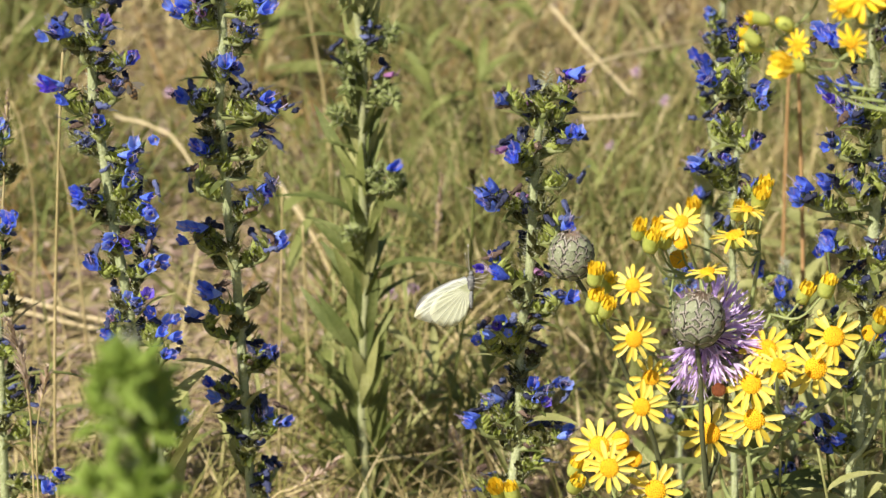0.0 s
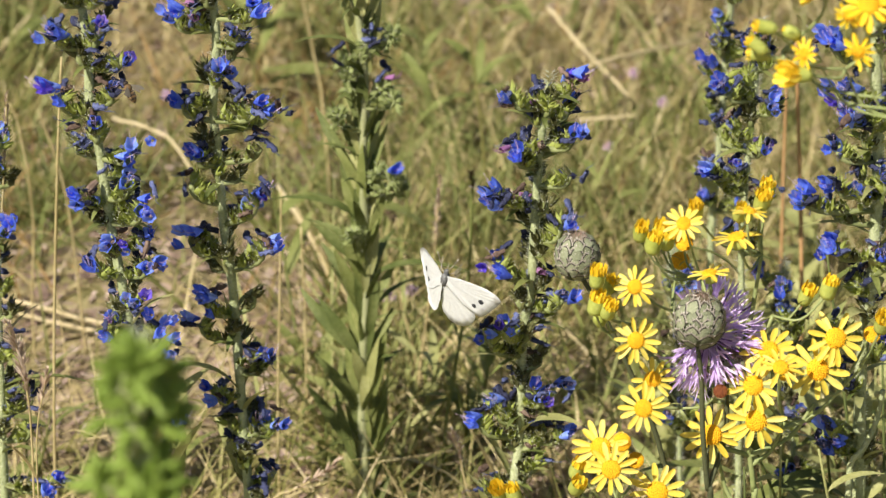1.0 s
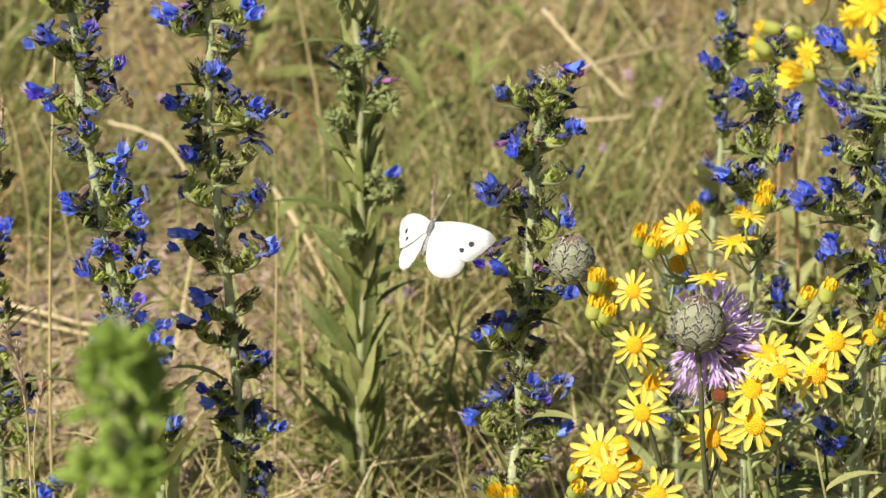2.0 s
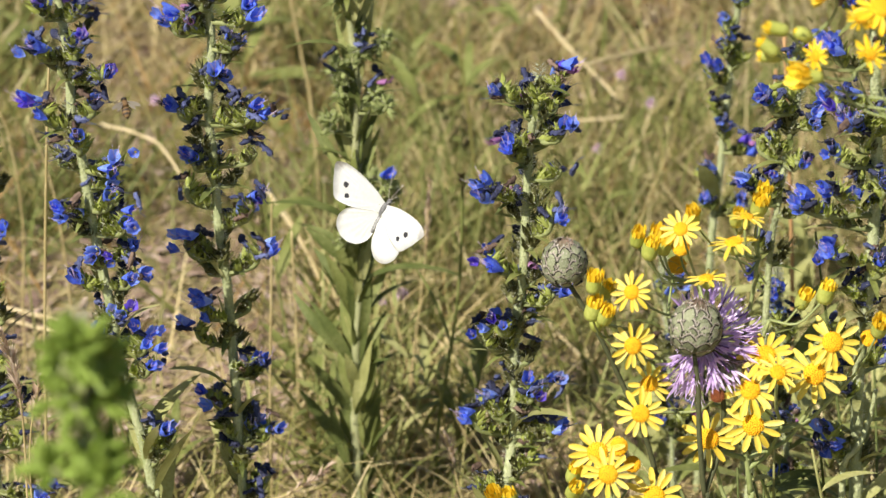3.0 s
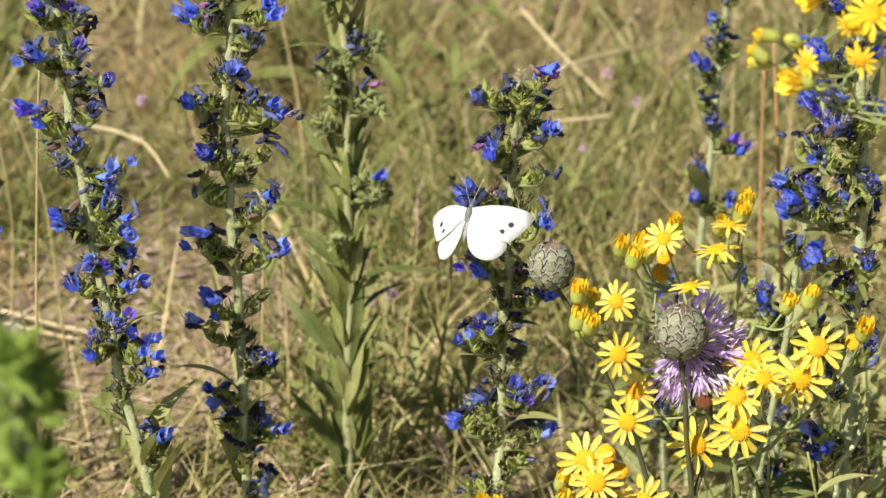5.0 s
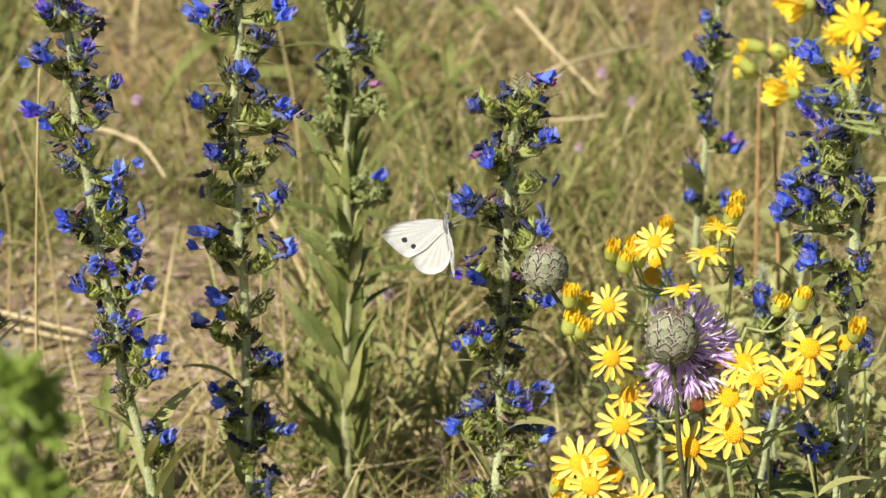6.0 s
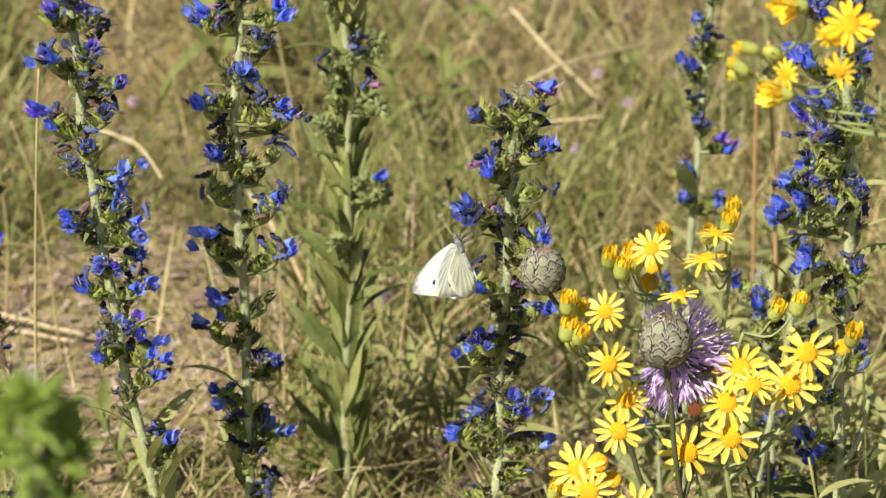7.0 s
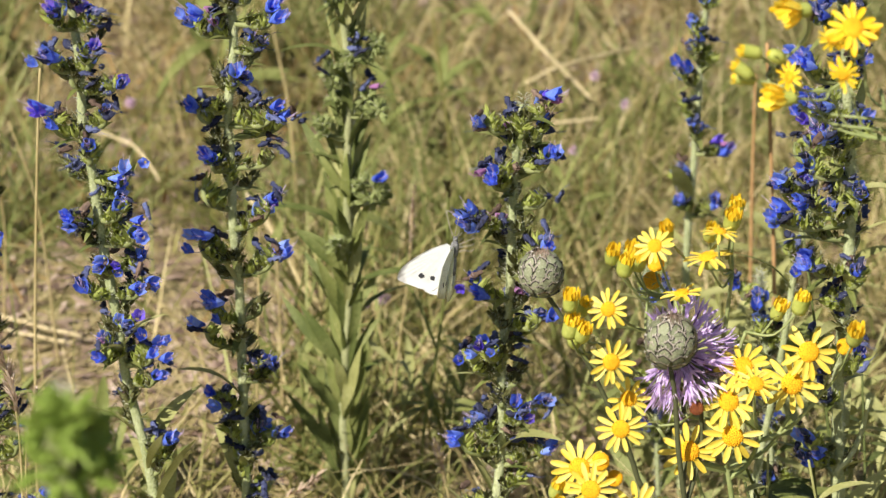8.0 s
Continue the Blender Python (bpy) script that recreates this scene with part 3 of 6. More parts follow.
                piece("folded_ray", random.choice(FOLDED), head, q @ Matrix.Scale(length * rnd(0.85, 1.12), 4))
    return top


# ---- knapweed pieces ----
def scale_mesh():
    """One overlapping bract: a green shield, a dark band and a pale comb-like fringe."""
    s = Shape()
    rim = [(0.0, 0.0022), (0.25, 0.0030), (0.5, 0.0031), (0.72, 0.0024), (0.88, 0.0013), (1.0, 0.0002)]
    L = 0.0068

    def row(t, w, k, lift):
        return [Vector((q * w * k, L * t, lift - 0.25 * (q * w * k) ** 2 / 0.0031 - 0.0012 * t * t)) for q in (-1, -0.5, 0, 0.5, 1)]

    for k0, k1, mat, lift in ((0.0, 0.76, 0, 0.0004), (0.76, 0.93, 2, 0.0004), (0.93, 1.06, 1, 0.0005)):
        if mat == 0:
            rows = [row(t * 0.80, w, 0.76, lift) for t, w in rim]
            verts = [v for r in rows for v in r]
            faces = [(5 * i + j, 5 * i + j + 1, 5 * i + j + 6, 5 * i + j + 5) for i in range(5) for j in range(4)]
            s.add(verts, faces, 0)
        else:
            ring = []
            for k in (k0, k1):
                f = 0.80 + 0.24 * (k - 0.76) / 0.34
                tip = [(t, w) for t, w in rim if t > 0.4]
                ring.append([row(t * f, w, k, lift)[0] for t, w in tip] + [row(t * f, w, k, lift)[4] for t, w in tip[::-1]])
            n = len(ring[0])
            s.add(ring[0] + ring[1], [(i, i + 1, n + i + 1, n + i) for i in range(n - 1)], mat)
            if mat == 1:
                for i in range(1, n - 1):
                    out = ring[1][i] - Vector((0, L * 0.45, 0))
                    spike(s, ring[1][i] - out * 0.02, out, rnd(0.0007, 0.0014), 0.00022, 1)
    return s.mesh("scale", [M_SCALE, M_FRINGE, M_BAND])


SCALE = scale_mesh()


def knapweed_head(p, axis, r, parent, florets, label, reach=0.019):
    """An egg of overlapping scales; florets: how many purple florets spread from its top."""
    m = Matrix.Translation(p) @ Vector(axis).normalized().to_track_quat("Z", "Y").to_matrix().to_4x4()
    s = Shape()
    n, prof = 16, [(0.15, -1.0), (0.62, -0.82), (0.88, -0.5), (0.98, -0.1), (0.93, 0.3), (0.74, 0.72), (0.5, 0.95), (0.1, 1.0)]
    verts = [(r * a * 0.95 * math.cos(2 * math.pi * k / n), r * a * 0.95 * math.sin(2 * math.pi * k / n), r * b) for a, b in prof for k in range(n)]
    faces = [(i * n + k, i * n + (k + 1) % n, (i + 1) * n + (k + 1) % n, (i + 1) * n + k) for i in range(7) for k in range(n)]
    faces += [tuple(range(n - 1, -1, -1)), tuple(7 * n + k for k in range(n))]
    s.add(verts, faces)
    head = part("flower_head", s, [M_SCALE], parent, label)
    head.matrix_basis = m
    rows = 7
    for i in range(rows):
        b = -0.97 + 1.84 * i / (rows - 1)
        rad = r * math.sqrt(max(0.05, 1 - (b * 0.88) ** 2)) * 0.97
        count = (7, 9, 11, 12, 11, 9, 7)[i]
        for k in range(count):
            a = 2 * math.pi * (k + 0.5 * (i % 2)) / count + rnd(-0.06, 0.06)
            th = math.asin(max(-0.98, min(0.98, b * 0.9)))
            out = Vector((math.cos(th) * math.cos(a), math.cos(th) * math.sin(a), math.sin(th)))
            up = Vector((-math.sin(th) * math.cos(a), -math.sin(th) * math.sin(a), math.cos(th)))
            y_ax = (up + out * rnd(0.06, 0.16)).normalized()
            x_ax = y_ax.cross(out).normalized()
            turn = Matrix((x_ax, y_ax, x_ax.cross(y_ax))).transposed().to_4x4()
            q = Matrix.Translation(Vector((rad * math.cos(a), rad * math.sin(a), r * b)) - up * 0.002 + out * 0.0002) @ turn
            piece("scale", SCALE, head, q @ Matrix.Scale(r / 0.0105 * 0.98 * rnd(0.92, 1.06), 4))
    if not florets:
        s = Shape()
        for k in range(90):
            a, u = k * 2.39996, math.sqrt((k + 0.5) / 90)
            spike(s, Vector((0.42 * r * u * math.cos(a), 0.42 * r * u * math.sin(a), r * 0.9)), Vector((math.cos(a) * u * 0.5, math.sin(a) * u * 0.5, 1)), r * rnd(0.2, 0.42), 0.0004)
        part("tuft", s, [M_TUFT], head, "brownish fuzzy tip")
    for k in range(florets):
        a = k * 2.39996
        u = math.sqrt((k + 0.5) / florets)
        base = Vector((0.55 * r * u * math.cos(a), 0.55 * r * u * math.sin(a), r * 0.75))
        way = Vector((math.cos(a) * (0.12 + 1.5 * u), math.sin(a) * (0.12 + 1.5 * u), 1.0 - 1.45 * u * u)).normalized()
        turn = math.degrees(a) % 360
        if u > 0.45 and 120 < turn < 208 or u > 0.6 and 290 < turn < 330:
            continue
        q = Matrix.Translation(base) @ basis(way, Vector((rnd(-1, 1), rnd(-1, 1), rnd(-1, 1))))
        piece("floret", random.choice(FLORETS), head, q @ Matrix.Scale(reach / 0.019 * rnd(0.8, 1.12), 4))
        if u < 0.7 and k % 5 == 0:
            piece("style", STYLE, head, q)
    return head


def floret_mesh(seed, L=0.019):
    """A thin tube that splits into narrow curled tongues, along y."""
    r = random.Random(seed)
    s = Shape()
    line = smooth_line([Vector((0, 0, 0)), Vector((0, L * 0.35, r.uniform(-1, 1) * 0.001)), Vector((r.uniform(-1, 1) * 0.002, L * 0.62, r.uniform(-1, 1) * 0.002))], 4)
    tube(s, line, 0.00035, 0.00045, 4)
    for j in range(5):
        way = Vector((r.uniform(-0.5, 0.5), 1, r.uniform(-0.5, 0.5)))
        blade(s, Matrix.Translation(line[-1]) @ basis(way), L * r.uniform(0.3, 0.48), 0.0010, r.uniform(-0.3, 0.3), 0.2, 3)
    return s.mesh("floret", [M_FLORET])


FLORETS = [floret_mesh(120 + i) for i in range(6)]
style_shape = Shape()
tube(style_shape, [Vector((0, 0, 0)), Vector((0, 0.013, 0.0005)), Vector((0, 0.021, 0))], 0.00045, 0.0004, 4)
STYLE = style_shape.mesh("style", [M_STYLE])


def knapweed(x, y, stem, heads, label, seed):
    """heads: (offset, height, radius, axis, florets, how far back, length of the florets)."""
    random.seed(seed)
    top = thing("greater_knapweed", x, y, label, "wildflower", "knapweed plants")
    a, h, r, axis = heads[0][:4]
    base = Vector((a, 0, h)) - Vector(axis).normalized() * r * 0.9
    line = smooth_line([*(Vector((q, 0, z)) for q, z in stem[:-1]), base], 24)
    s = Shape()
    tube(s, line, 0.0014, 0.0011, 8, 0, 0.06)
    part("stem", s, [M_KSTEM], top, "dark ridged stem")
    for i, (a, h, r, axis, florets, back, reach) in enumerate(heads):
        p = Vector((a, back, h))
        if i:
            s = Shape()
            low = p - Vector(axis).normalized() * r
            root = min(line, key=lambda q: abs(q.z - (low.z - 0.05)))
            tube(s, smooth_line([root, root.lerp(low, 0.5) + Vector((0.004, 0.004, -0.004)), low], 8), 0.0012, 0.0010, 6)
            part("branch", s, [M_KSTEM], top)
        knapweed_head(p, axis, r, top, florets, "grey-green scaly flower head with purple florets" if florets else "closed grey-green scaly flower head", reach)
    for k in range(3):
        h = line[-1].z * rnd(0.1, 0.5)
        root = min(line, key=lambda q: abs(q.z - h))
        s = Shape()
        blade(s, Matrix.Translation(root) @ basis(Vector((rnd(-1, 1), rnd(-1, 1), 0.7))), rnd(0.04, 0.07), 0.006, 0.5, 0.2, 7)
        part("leaf", s, [M_LEAF], top)
    return top


# ---- ground ----
def ground_height(x, y):
    return 0.010 * noise.noise(Vector((x * 5, y * 5, 0))) + 0.004 * noise.noise(Vector((x * 21, y * 21, 3)))


def build_ground():
    s = Shape()
    xs = sorted({round(v, 4) for v in [*np.linspace(-1.2, 1.2, 121), *np.linspace(-12, 12, 49), -300, -80, -30, 30, 80, 300]})
    ys = sorted({round(v, 4) for v in [*np.linspace(0.2, 3.4, 161), *np.linspace(-8, 16, 49), -300, -80, -20, 30, 80, 300]})
    verts = [(a, b, ground_height(a, b) if abs(a) < 12 and -8 < b < 16 else 0.0) for b in ys for a in xs]
    n = len(xs)
    faces = [(j * n + i, j * n + i + 1, (j + 1) * n + i + 1, (j + 1) * n + i) for j in range(len(ys) - 1) for i in range(n - 1)]
    s.add(verts, faces)
    tagged(new("ground", s.mesh("ground", [M_SOIL])), "dry sandy soil under a sparse meadow sward", "ground", kind="structure")


build_ground()


def blades(name, count, xr, yr, length, width, lean, mat, label, category, seed, keep=None, segs=3):
    """Many grass blades, each a bent tapering strip, joined into one mesh."""
    rg = np.random.default_rng(seed)
    x, y = rg.uniform(*xr, count), rg.uniform(*yr, count)
    if keep:
        ok = np.array([keep(a, b, r) for a, b, r in zip(x, y, rg.random(count))])
        x, y = x[ok], y[ok]
        count = len(x)
    z = np.array([ground_height(a, b) for a, b in zip(x, y)]) - 0.004
    ln, wd = rg.uniform(*length, count), rg.uniform(*width, count)
    az, le = rg.uniform(0, 2 * np.pi, count), np.radians(rg.uniform(*lean, count))
    curl = rg.uniform(0.0, 0.9, count)
    rest = z + rg.uniform(0.005, 0.009, count)
    face = rg.uniform(0, np.pi, count)
    v = np.zeros((count, (segs + 1) * 2, 3))
    px, pz = np.zeros(count), np.zeros(count)
    for i in range(segs + 1):
        t = i / segs
        ang = np.minimum(le + curl * t * 1.2, 1.62)
        if i:
            px = px + ln / segs * np.sin(ang)
            pz = pz + ln / segs * np.cos(ang)
        w = wd * 0.5 * (1 - 0.85 * t ** 1.5)
        for k, q in enumerate((-1, 1)):
            v[:, 2 * i + k, 0] = x + px * np.cos(az) + q * w * np.cos(face)
            v[:, 2 * i + k, 1] = y + px * np.sin(az) + q * w * np.sin(face)
            v[:, 2 * i + k, 2] = np.maximum(z + pz, rest)
    m = (segs + 1) * 2
    base = (np.arange(count) * m)[:, None, None]
    f = np.array([[2 * i, 2 * i + 1, 2 * i + 3, 2 * i + 2] for i in range(segs)])[None] + base
    me = bpy.data.meshes.new(name)
    me.from_pydata(v.reshape(-1, 3).tolist(), [], f.reshape(-1, 4).tolist())
    me.materials.append(mat)
    me.update()
    tagged(new(name, me), label, category, kind="stuff")


def patchy(scale, level, seed, bare=True):
    def keep(a, b, r):
        if r > min((1.15 - abs(a)) / 0.4, (b - 0.85) / 0.35, (3.6 - b) / 0.8):
            return False
        if bare and ((a + 0.20) / 0.13) ** 2 + ((b - 1.64) / 0.17) ** 2 < 1 and r > 0.15:
            return False
        return noise.noise(Vector((a * scale, b * scale, seed))) * 1.4 + 0.5 > level + 0.35 * (r - 0.5)
    return keep


def outside(a, b, r):
    """The meadow all round the flowers, thinning out towards them."""
    return r < max(abs(a) - 0.75, 0.95 - b, (b - 2.8)) / 0.4


NEAR_X, NEAR_Y = (-1.15, 1.15), (0.85, 3.6)
blades("green_grass", 54000, NEAR_X, NEAR_Y, (0.03, 0.12), (0.0012, 0.0026), (5, 70), M_GRASS, "thin olive-green meadow grass", "grass", 3, patchy(4.0, 0.25, 1.0))
blades("dry_grass", 68000, NEAR_X, NEAR_Y, (0.04, 0.15), (0.0010, 0.0022), (20, 88), M_STRAW, "dry straw-coloured meadow grass", "grass", 4, patchy(3.2, 0.44, 7.0))
blades("straw_litter", 60000, NEAR_X, NEAR_Y, (0.015, 0.11), (0.0007, 0.0024), (82, 90), M_STRAW, "flattened dry straw lying on the soil", "straw", 5, patchy(3.0, -0.6, 2.0, False))
blades("leaf_litter", 26000, (-0.5, 0.5), (1.25, 2.5), (0.006, 0.022), (0.003, 0.008), (70, 90), M_LITTER, "brown and pinkish dry leaf litter on the soil", "litter", 14, patchy(3.0, -0.6, 21.0, False), 2)
blades("meadow_grass", 90000, (-6, 6), (-5, 11), (0.06, 0.22), (0.002, 0.006), (5, 75), M_GRASS, "olive meadow grass farther away", "grass", 6, outside, 2)
blades("meadow_straw", 66000, (-6, 6), (-5, 11), (0.06, 0.22), (0.002, 0.005), (10, 85), M_STRAW, "dry meadow grass farther away", "grass", 8, outside, 2)
blades("dark_grass", 40000, (-0.8, 0.8), (1.7, 3.0), (0.04, 0.13), (0.0014, 0.0032), (5, 60), M_LEAF, "tufts of dark green grass in the dry sward", "grass", 12, patchy(6.5, 0.62, 11.0))
blades("rusty_grass", 15000, (-0.8, 0.8), (1.6, 3.2), (0.03, 0.11), (0.0014, 0.0030), (15, 85), M_RUSTGRASS, "rust-brown withered grass in the sward", "grass", 15, patchy(5.0, 0.55, 31.0))
blades("standing_straw", 1300, (-0.8, 0.8), (1.75, 3.2), (0.05, 0.15), (0.0012, 0.0024), (5, 75), M_STRAW, "pale dry straws standing in the grass", "grass", 16, patchy(4.0, 0.2, 41.0))
blades("short_grass", 1900, (-0.06, 0.34), (1.28, 1.95), (0.03, 0.10), (0.0014, 0.0032), (5, 65), M_LUSH, "short olive grass under the flowers", "grass", 17)
blades("short_straw", 3000, (-0.06, 0.34), (1.26, 1.95), (0.03, 0.11), (0.0012, 0.0026), (15, 85), M_STRAW, "dry straw-coloured grass under the flowers", "grass", 18)
blades("lush_grass", 420, (-0.22, 0.14), (1.42, 1.85), (0.05, 0.17), (0.0018, 0.0042), (3, 35), M_LUSH, "taller green grass between the flower stems", "grass", 9, patchy(9.0, 0.36, 5.0))


# ---- the plants ----

plant_a = bugloss(-0.1246, 1.15, [(0.0, 0.0), (-0.0056, 0.1511), (-0.007, 0.1695), (-0.0106, 0.1967), (-0.0174, 0.2323), (-0.0193, 0.2585), (-0.0244, 0.3003), (-0.0272, 0.3352), (-0.0301, 0.3566), (-0.0297, 0.3842), (-0.0314, 0.4065), (-0.0318, 0.4169), (-0.0325, 0.4234)],
    [(-0.0406, 0.4168, 1, 2, -0.0107), (-0.0224, 0.4154, 2, 1, -0.0104), (-0.0313, 0.4253, 2, 2, -0.0128), (-0.0455, 0.3983, 3, 1, -0.0095), (-0.0239, 0.3981, 2, 1, -0.0092), (-0.0109, 0.3858, 1, 0, -0.0131), (-0.0204, 0.3853, 0, 3, -0.0098), (-0.0464, 0.3688, 3, 0, -0.0063), (-0.0161, 0.3705, 1, 2, -0.0104), (-0.0268, 0.3545, 1, 2, -0.0107), (-0.0384, 0.3415, 0, 2, 0.0039), (-0.0082, 0.3405, 3, 0, -0.0114), (-0.0193, 0.3314, 0, 3, 0.0017), (-0.0123, 0.326, 1, 0, -0.0073), (-0.0356, 0.3191, 2, 2, -0.0091), (-0.0049, 0.316, 2, 0, -0.0159), (-0.0155, 0.3141, 0, 3, -0.0011), (-0.006, 0.2977, 1, 0, -0.0018), (-0.0218, 0.2948, 2, 0, -0.0107), (-0.0326, 0.2822, 1, 0, -0.0036), (-0.0051, 0.2854, 2, 1, -0.0086), (-0.0127, 0.2683, 2, 1, -0.0171), (-0.0245, 0.2555, 1, 0, -0.0034), (-0.0005, 0.2532, 2, 0, -0.0097), (-0.0005, 0.2397, 1, 1, -0.0098), (-0.0275, 0.2514, 1, 0, -0.0136), (0.004, 0.2002, 1, 0, -0.0019), (-0.0048, 0.2016, 0, 2, -0.0034)],
    'tall bugloss spike with many open blue flowers in dry grass', 11, leaves=22, leaf_top=0.25, fill=0.0135, thin=0.85, upright=1.7, leaf_size=0.8, leaf_wide=1.2, foliage=M_PALELEAF)

plant_b = bugloss(-0.0918, 1.19, [(0.0, 0.0), (-0.0019, 0.1277), (-0.0031, 0.1647), (-0.0041, 0.2036), (-0.0049, 0.2299), (-0.0057, 0.2566), (-0.0083, 0.2838), (-0.009, 0.3173), (-0.0108, 0.3404), (-0.008, 0.3716), (-0.0086, 0.392), (-0.01, 0.4028), (-0.0104, 0.4134)],
    [(-0.0214, 0.4056, 2, 2, -0.0079), (0.0021, 0.4047, 1, 2, -0.0017), (-0.0085, 0.4149, 2, 1, -0.008), (-0.0292, 0.3885, 2, 0, -0.0051), (-0.0198, 0.3896, 0, 3, -0.0045), (0.0135, 0.3923, 2, 1, -0.0068), (0.0048, 0.3814, 1, 2, -0.0078), (-0.0071, 0.3645, 2, 1, -0.0049), (-0.028, 0.3481, 1, 0, -0.0017), (-0.019, 0.3522, 0, 2, -0.0086), (0.0073, 0.3514, 0, 3, -0.0081), (0.0146, 0.3493, 2, 0, -0.015), (0.0201, 0.3412, 0, 1, 0.0035), (-0.0201, 0.3246, 2, 0, -0.0119), (-0.0103, 0.3221, 0, 2, -0.0012), (0.0143, 0.3268, 0, 2, -0.0058), (-0.0261, 0.3087, 0, 2, -0.0029), (0.0059, 0.2989, 1, 1, -0.0086), (0.0122, 0.3032, 2, 0, -0.0131), (-0.0268, 0.2816, 2, 0, -0.0098), (-0.018, 0.2814, 0, 2, -0.0018), (0.0148, 0.2767, 2, 1, -0.0053), (0.0055, 0.273, 0, 2, -0.0005), (-0.019, 0.2466, 4, 1, -0.005), (-0.0257, 0.2354, 1, 0, -0.002), (0.0097, 0.2127, 1, 1, -0.0001), (0.0018, 0.2196, 0, 2, -0.0006), (-0.0157, 0.2018, 2, 0, -0.0157), (-0.0123, 0.1887, 0, 2, 0.002), (0.0049, 0.183, 1, 1, -0.0005), (0.0152, 0.1794, 1, 0, -0.0013), (-0.0064, 0.1673, 0, 2, -0.002), (0.0054, 0.1524, 0, 2, -0.0)],
    'tall bugloss spike with blue and withered dark flowers', 12, leaves=26, leaf_top=0.25, fill=0.0118, thin=0.85, upright=1.7, leaf_size=0.75, leaf_wide=1.2, foliage=M_PALELEAF)

plant_c = bugloss(-0.0428, 1.38, [(0.0, 0.0), (-0.0003, 0.0167), (-0.0014, 0.0534), (-0.0026, 0.0894), (-0.0004, 0.1386), (0.0009, 0.1764), (-0.0005, 0.2131), (-0.0001, 0.2448), (0.0002, 0.2692), (-0.0001, 0.2948), (-0.0033, 0.3232), (-0.0043, 0.3357), (-0.0047, 0.3481)],
    [(-0.0111, 0.3381, 0, 1, -0.007), (0.0063, 0.3367, 0, 1, 0.0016), (-0.0023, 0.3472, 0, 0, -0.002), (0.0098, 0.2334, 0, 0, -0.010), (0.0190, 0.2325, 1, 0, -0.0131), (0.0255, 0.2235, 0, 0, -0.004), (-0.0059, 0.1985, 0, 0, -0.012), (0.0206, 0.2757, 0, 0, -0.0088), (-0.0178, 0.2667, 0, 0, -0.004), (-0.012, 0.2965, 0, 2, -0.0079), (-0.0105, 0.2890, 0, 0, -0.006), (0.0047, 0.3065, 0, 2, -0.0059), (0.0125, 0.2801, 0, 1, 0.0008), (0.0200, 0.3113, 0, 0, 0.0022)],
    'leafy pale green bugloss almost out of bloom', 13, leaves=44, leaf_top=0.335, thick=0.0025, thin=0.8, green=1, leaf_size=0.8, leaf_wide=0.72, upright=1.6, foliage=M_DARKLEAF, calyx_size=0.0068)


def broad_leaf(plant, root, height, tip, top, width, back, mat):
    """An oblong hairy leaf from the stem at root and height to its tip; back: how far its tip lies behind the stem."""
    a, b = Vector((root, 0, height)), Vector((tip, back, top))
    s = Shape()
    way = b - a
    blade(s, Matrix.Translation(a) @ basis(way + Vector((0, 0, 0.18 * way.length)), Vector((rnd(-0.5, 0.5), -1, 0.35))), way.length * 1.08, width, rnd(0.12, 0.4), rnd(0.15, 0.45), 9, 0, 0.1, 0.48, rnd(-0.7, 0.7))
    part("leaf", s, [mat], plant)


random.seed(131)
# Rows ending in 1 take the dark green that also stands for shaded leaves.
for row in ((-0.0002, 0.2821, -0.0051, 0.3186, 7, -6, 0), (-0.0017, 0.2595, -0.0092, 0.2860, 7, -9, 0), (0.0008, 0.24, 0.0136, 0.266, 6, 4, 1), (-0.0009, 0.2268, -0.017, 0.2628, 6, 5, 1),
            (-0.0041, 0.2240, -0.0292, 0.2547, 9, 10, 1), (-0.0011, 0.2168, -0.0159, 0.2421, 7, -8, 0), (-0.0014, 0.1867, -0.0132, 0.2258, 9, 6, 1), (0.0016, 0.1799, 0.0122, 0.2168, 8, -7, 0),
            (-0.0016, 0.1765, 0.0064, 0.2075, 8, -9, 0), (-0.0047, 0.1740, -0.0262, 0.1941, 10, -4, 1), (-0.005, 0.1525, -0.023, 0.1799, 9, 6, 1), (-0.0005, 0.1387, 0.0138, 0.1697, 8, -6, 0),
            (-0.0054, 0.1177, -0.0376, 0.1476, 11, -6, 1), (-0.0024, 0.1107, -0.0222, 0.1487, 10, -12, 1), (0.0008, 0.1177, 0.0167, 0.1404, 7, 2, 0), (-0.0027, 0.0823, -0.0275, 0.1147, 10, -9, 1),
            (0.0004, 0.0787, 0.0134, 0.1277, 8, -10, 0), (-0.0047, 0.0534, -0.0325, 0.093, 11, -4, 1), (-0.0033, 0.0352, -0.0185, 0.0893, 10, -10, 1), (0.0015, 0.0352, 0.0162, 0.0823, 10, -6, 0),
            (-0.0018, 0.1594, -0.0137, 0.192, 8, -11, 0), (-0.0013, 0.2001, -0.0085, 0.2298, 7, -8, 0), (0.0019, 0.2102, 0.0076, 0.2361, 7, -8, 1), (-0.0001, 0.2949, 0.0061, 0.322, 6, -5, 0),
            (-0.0042, 0.0894, -0.0147, 0.1243, 9, -12, 0), (0.0002, 0.0607, 0.0085, 0.1051, 9, -9, 0)):
    broad_leaf(plant_c, *row[:4], row[4] * 0.00066, row[5] * 0.001, (M_LEAF, M_DARKLEAF)[row[6]])
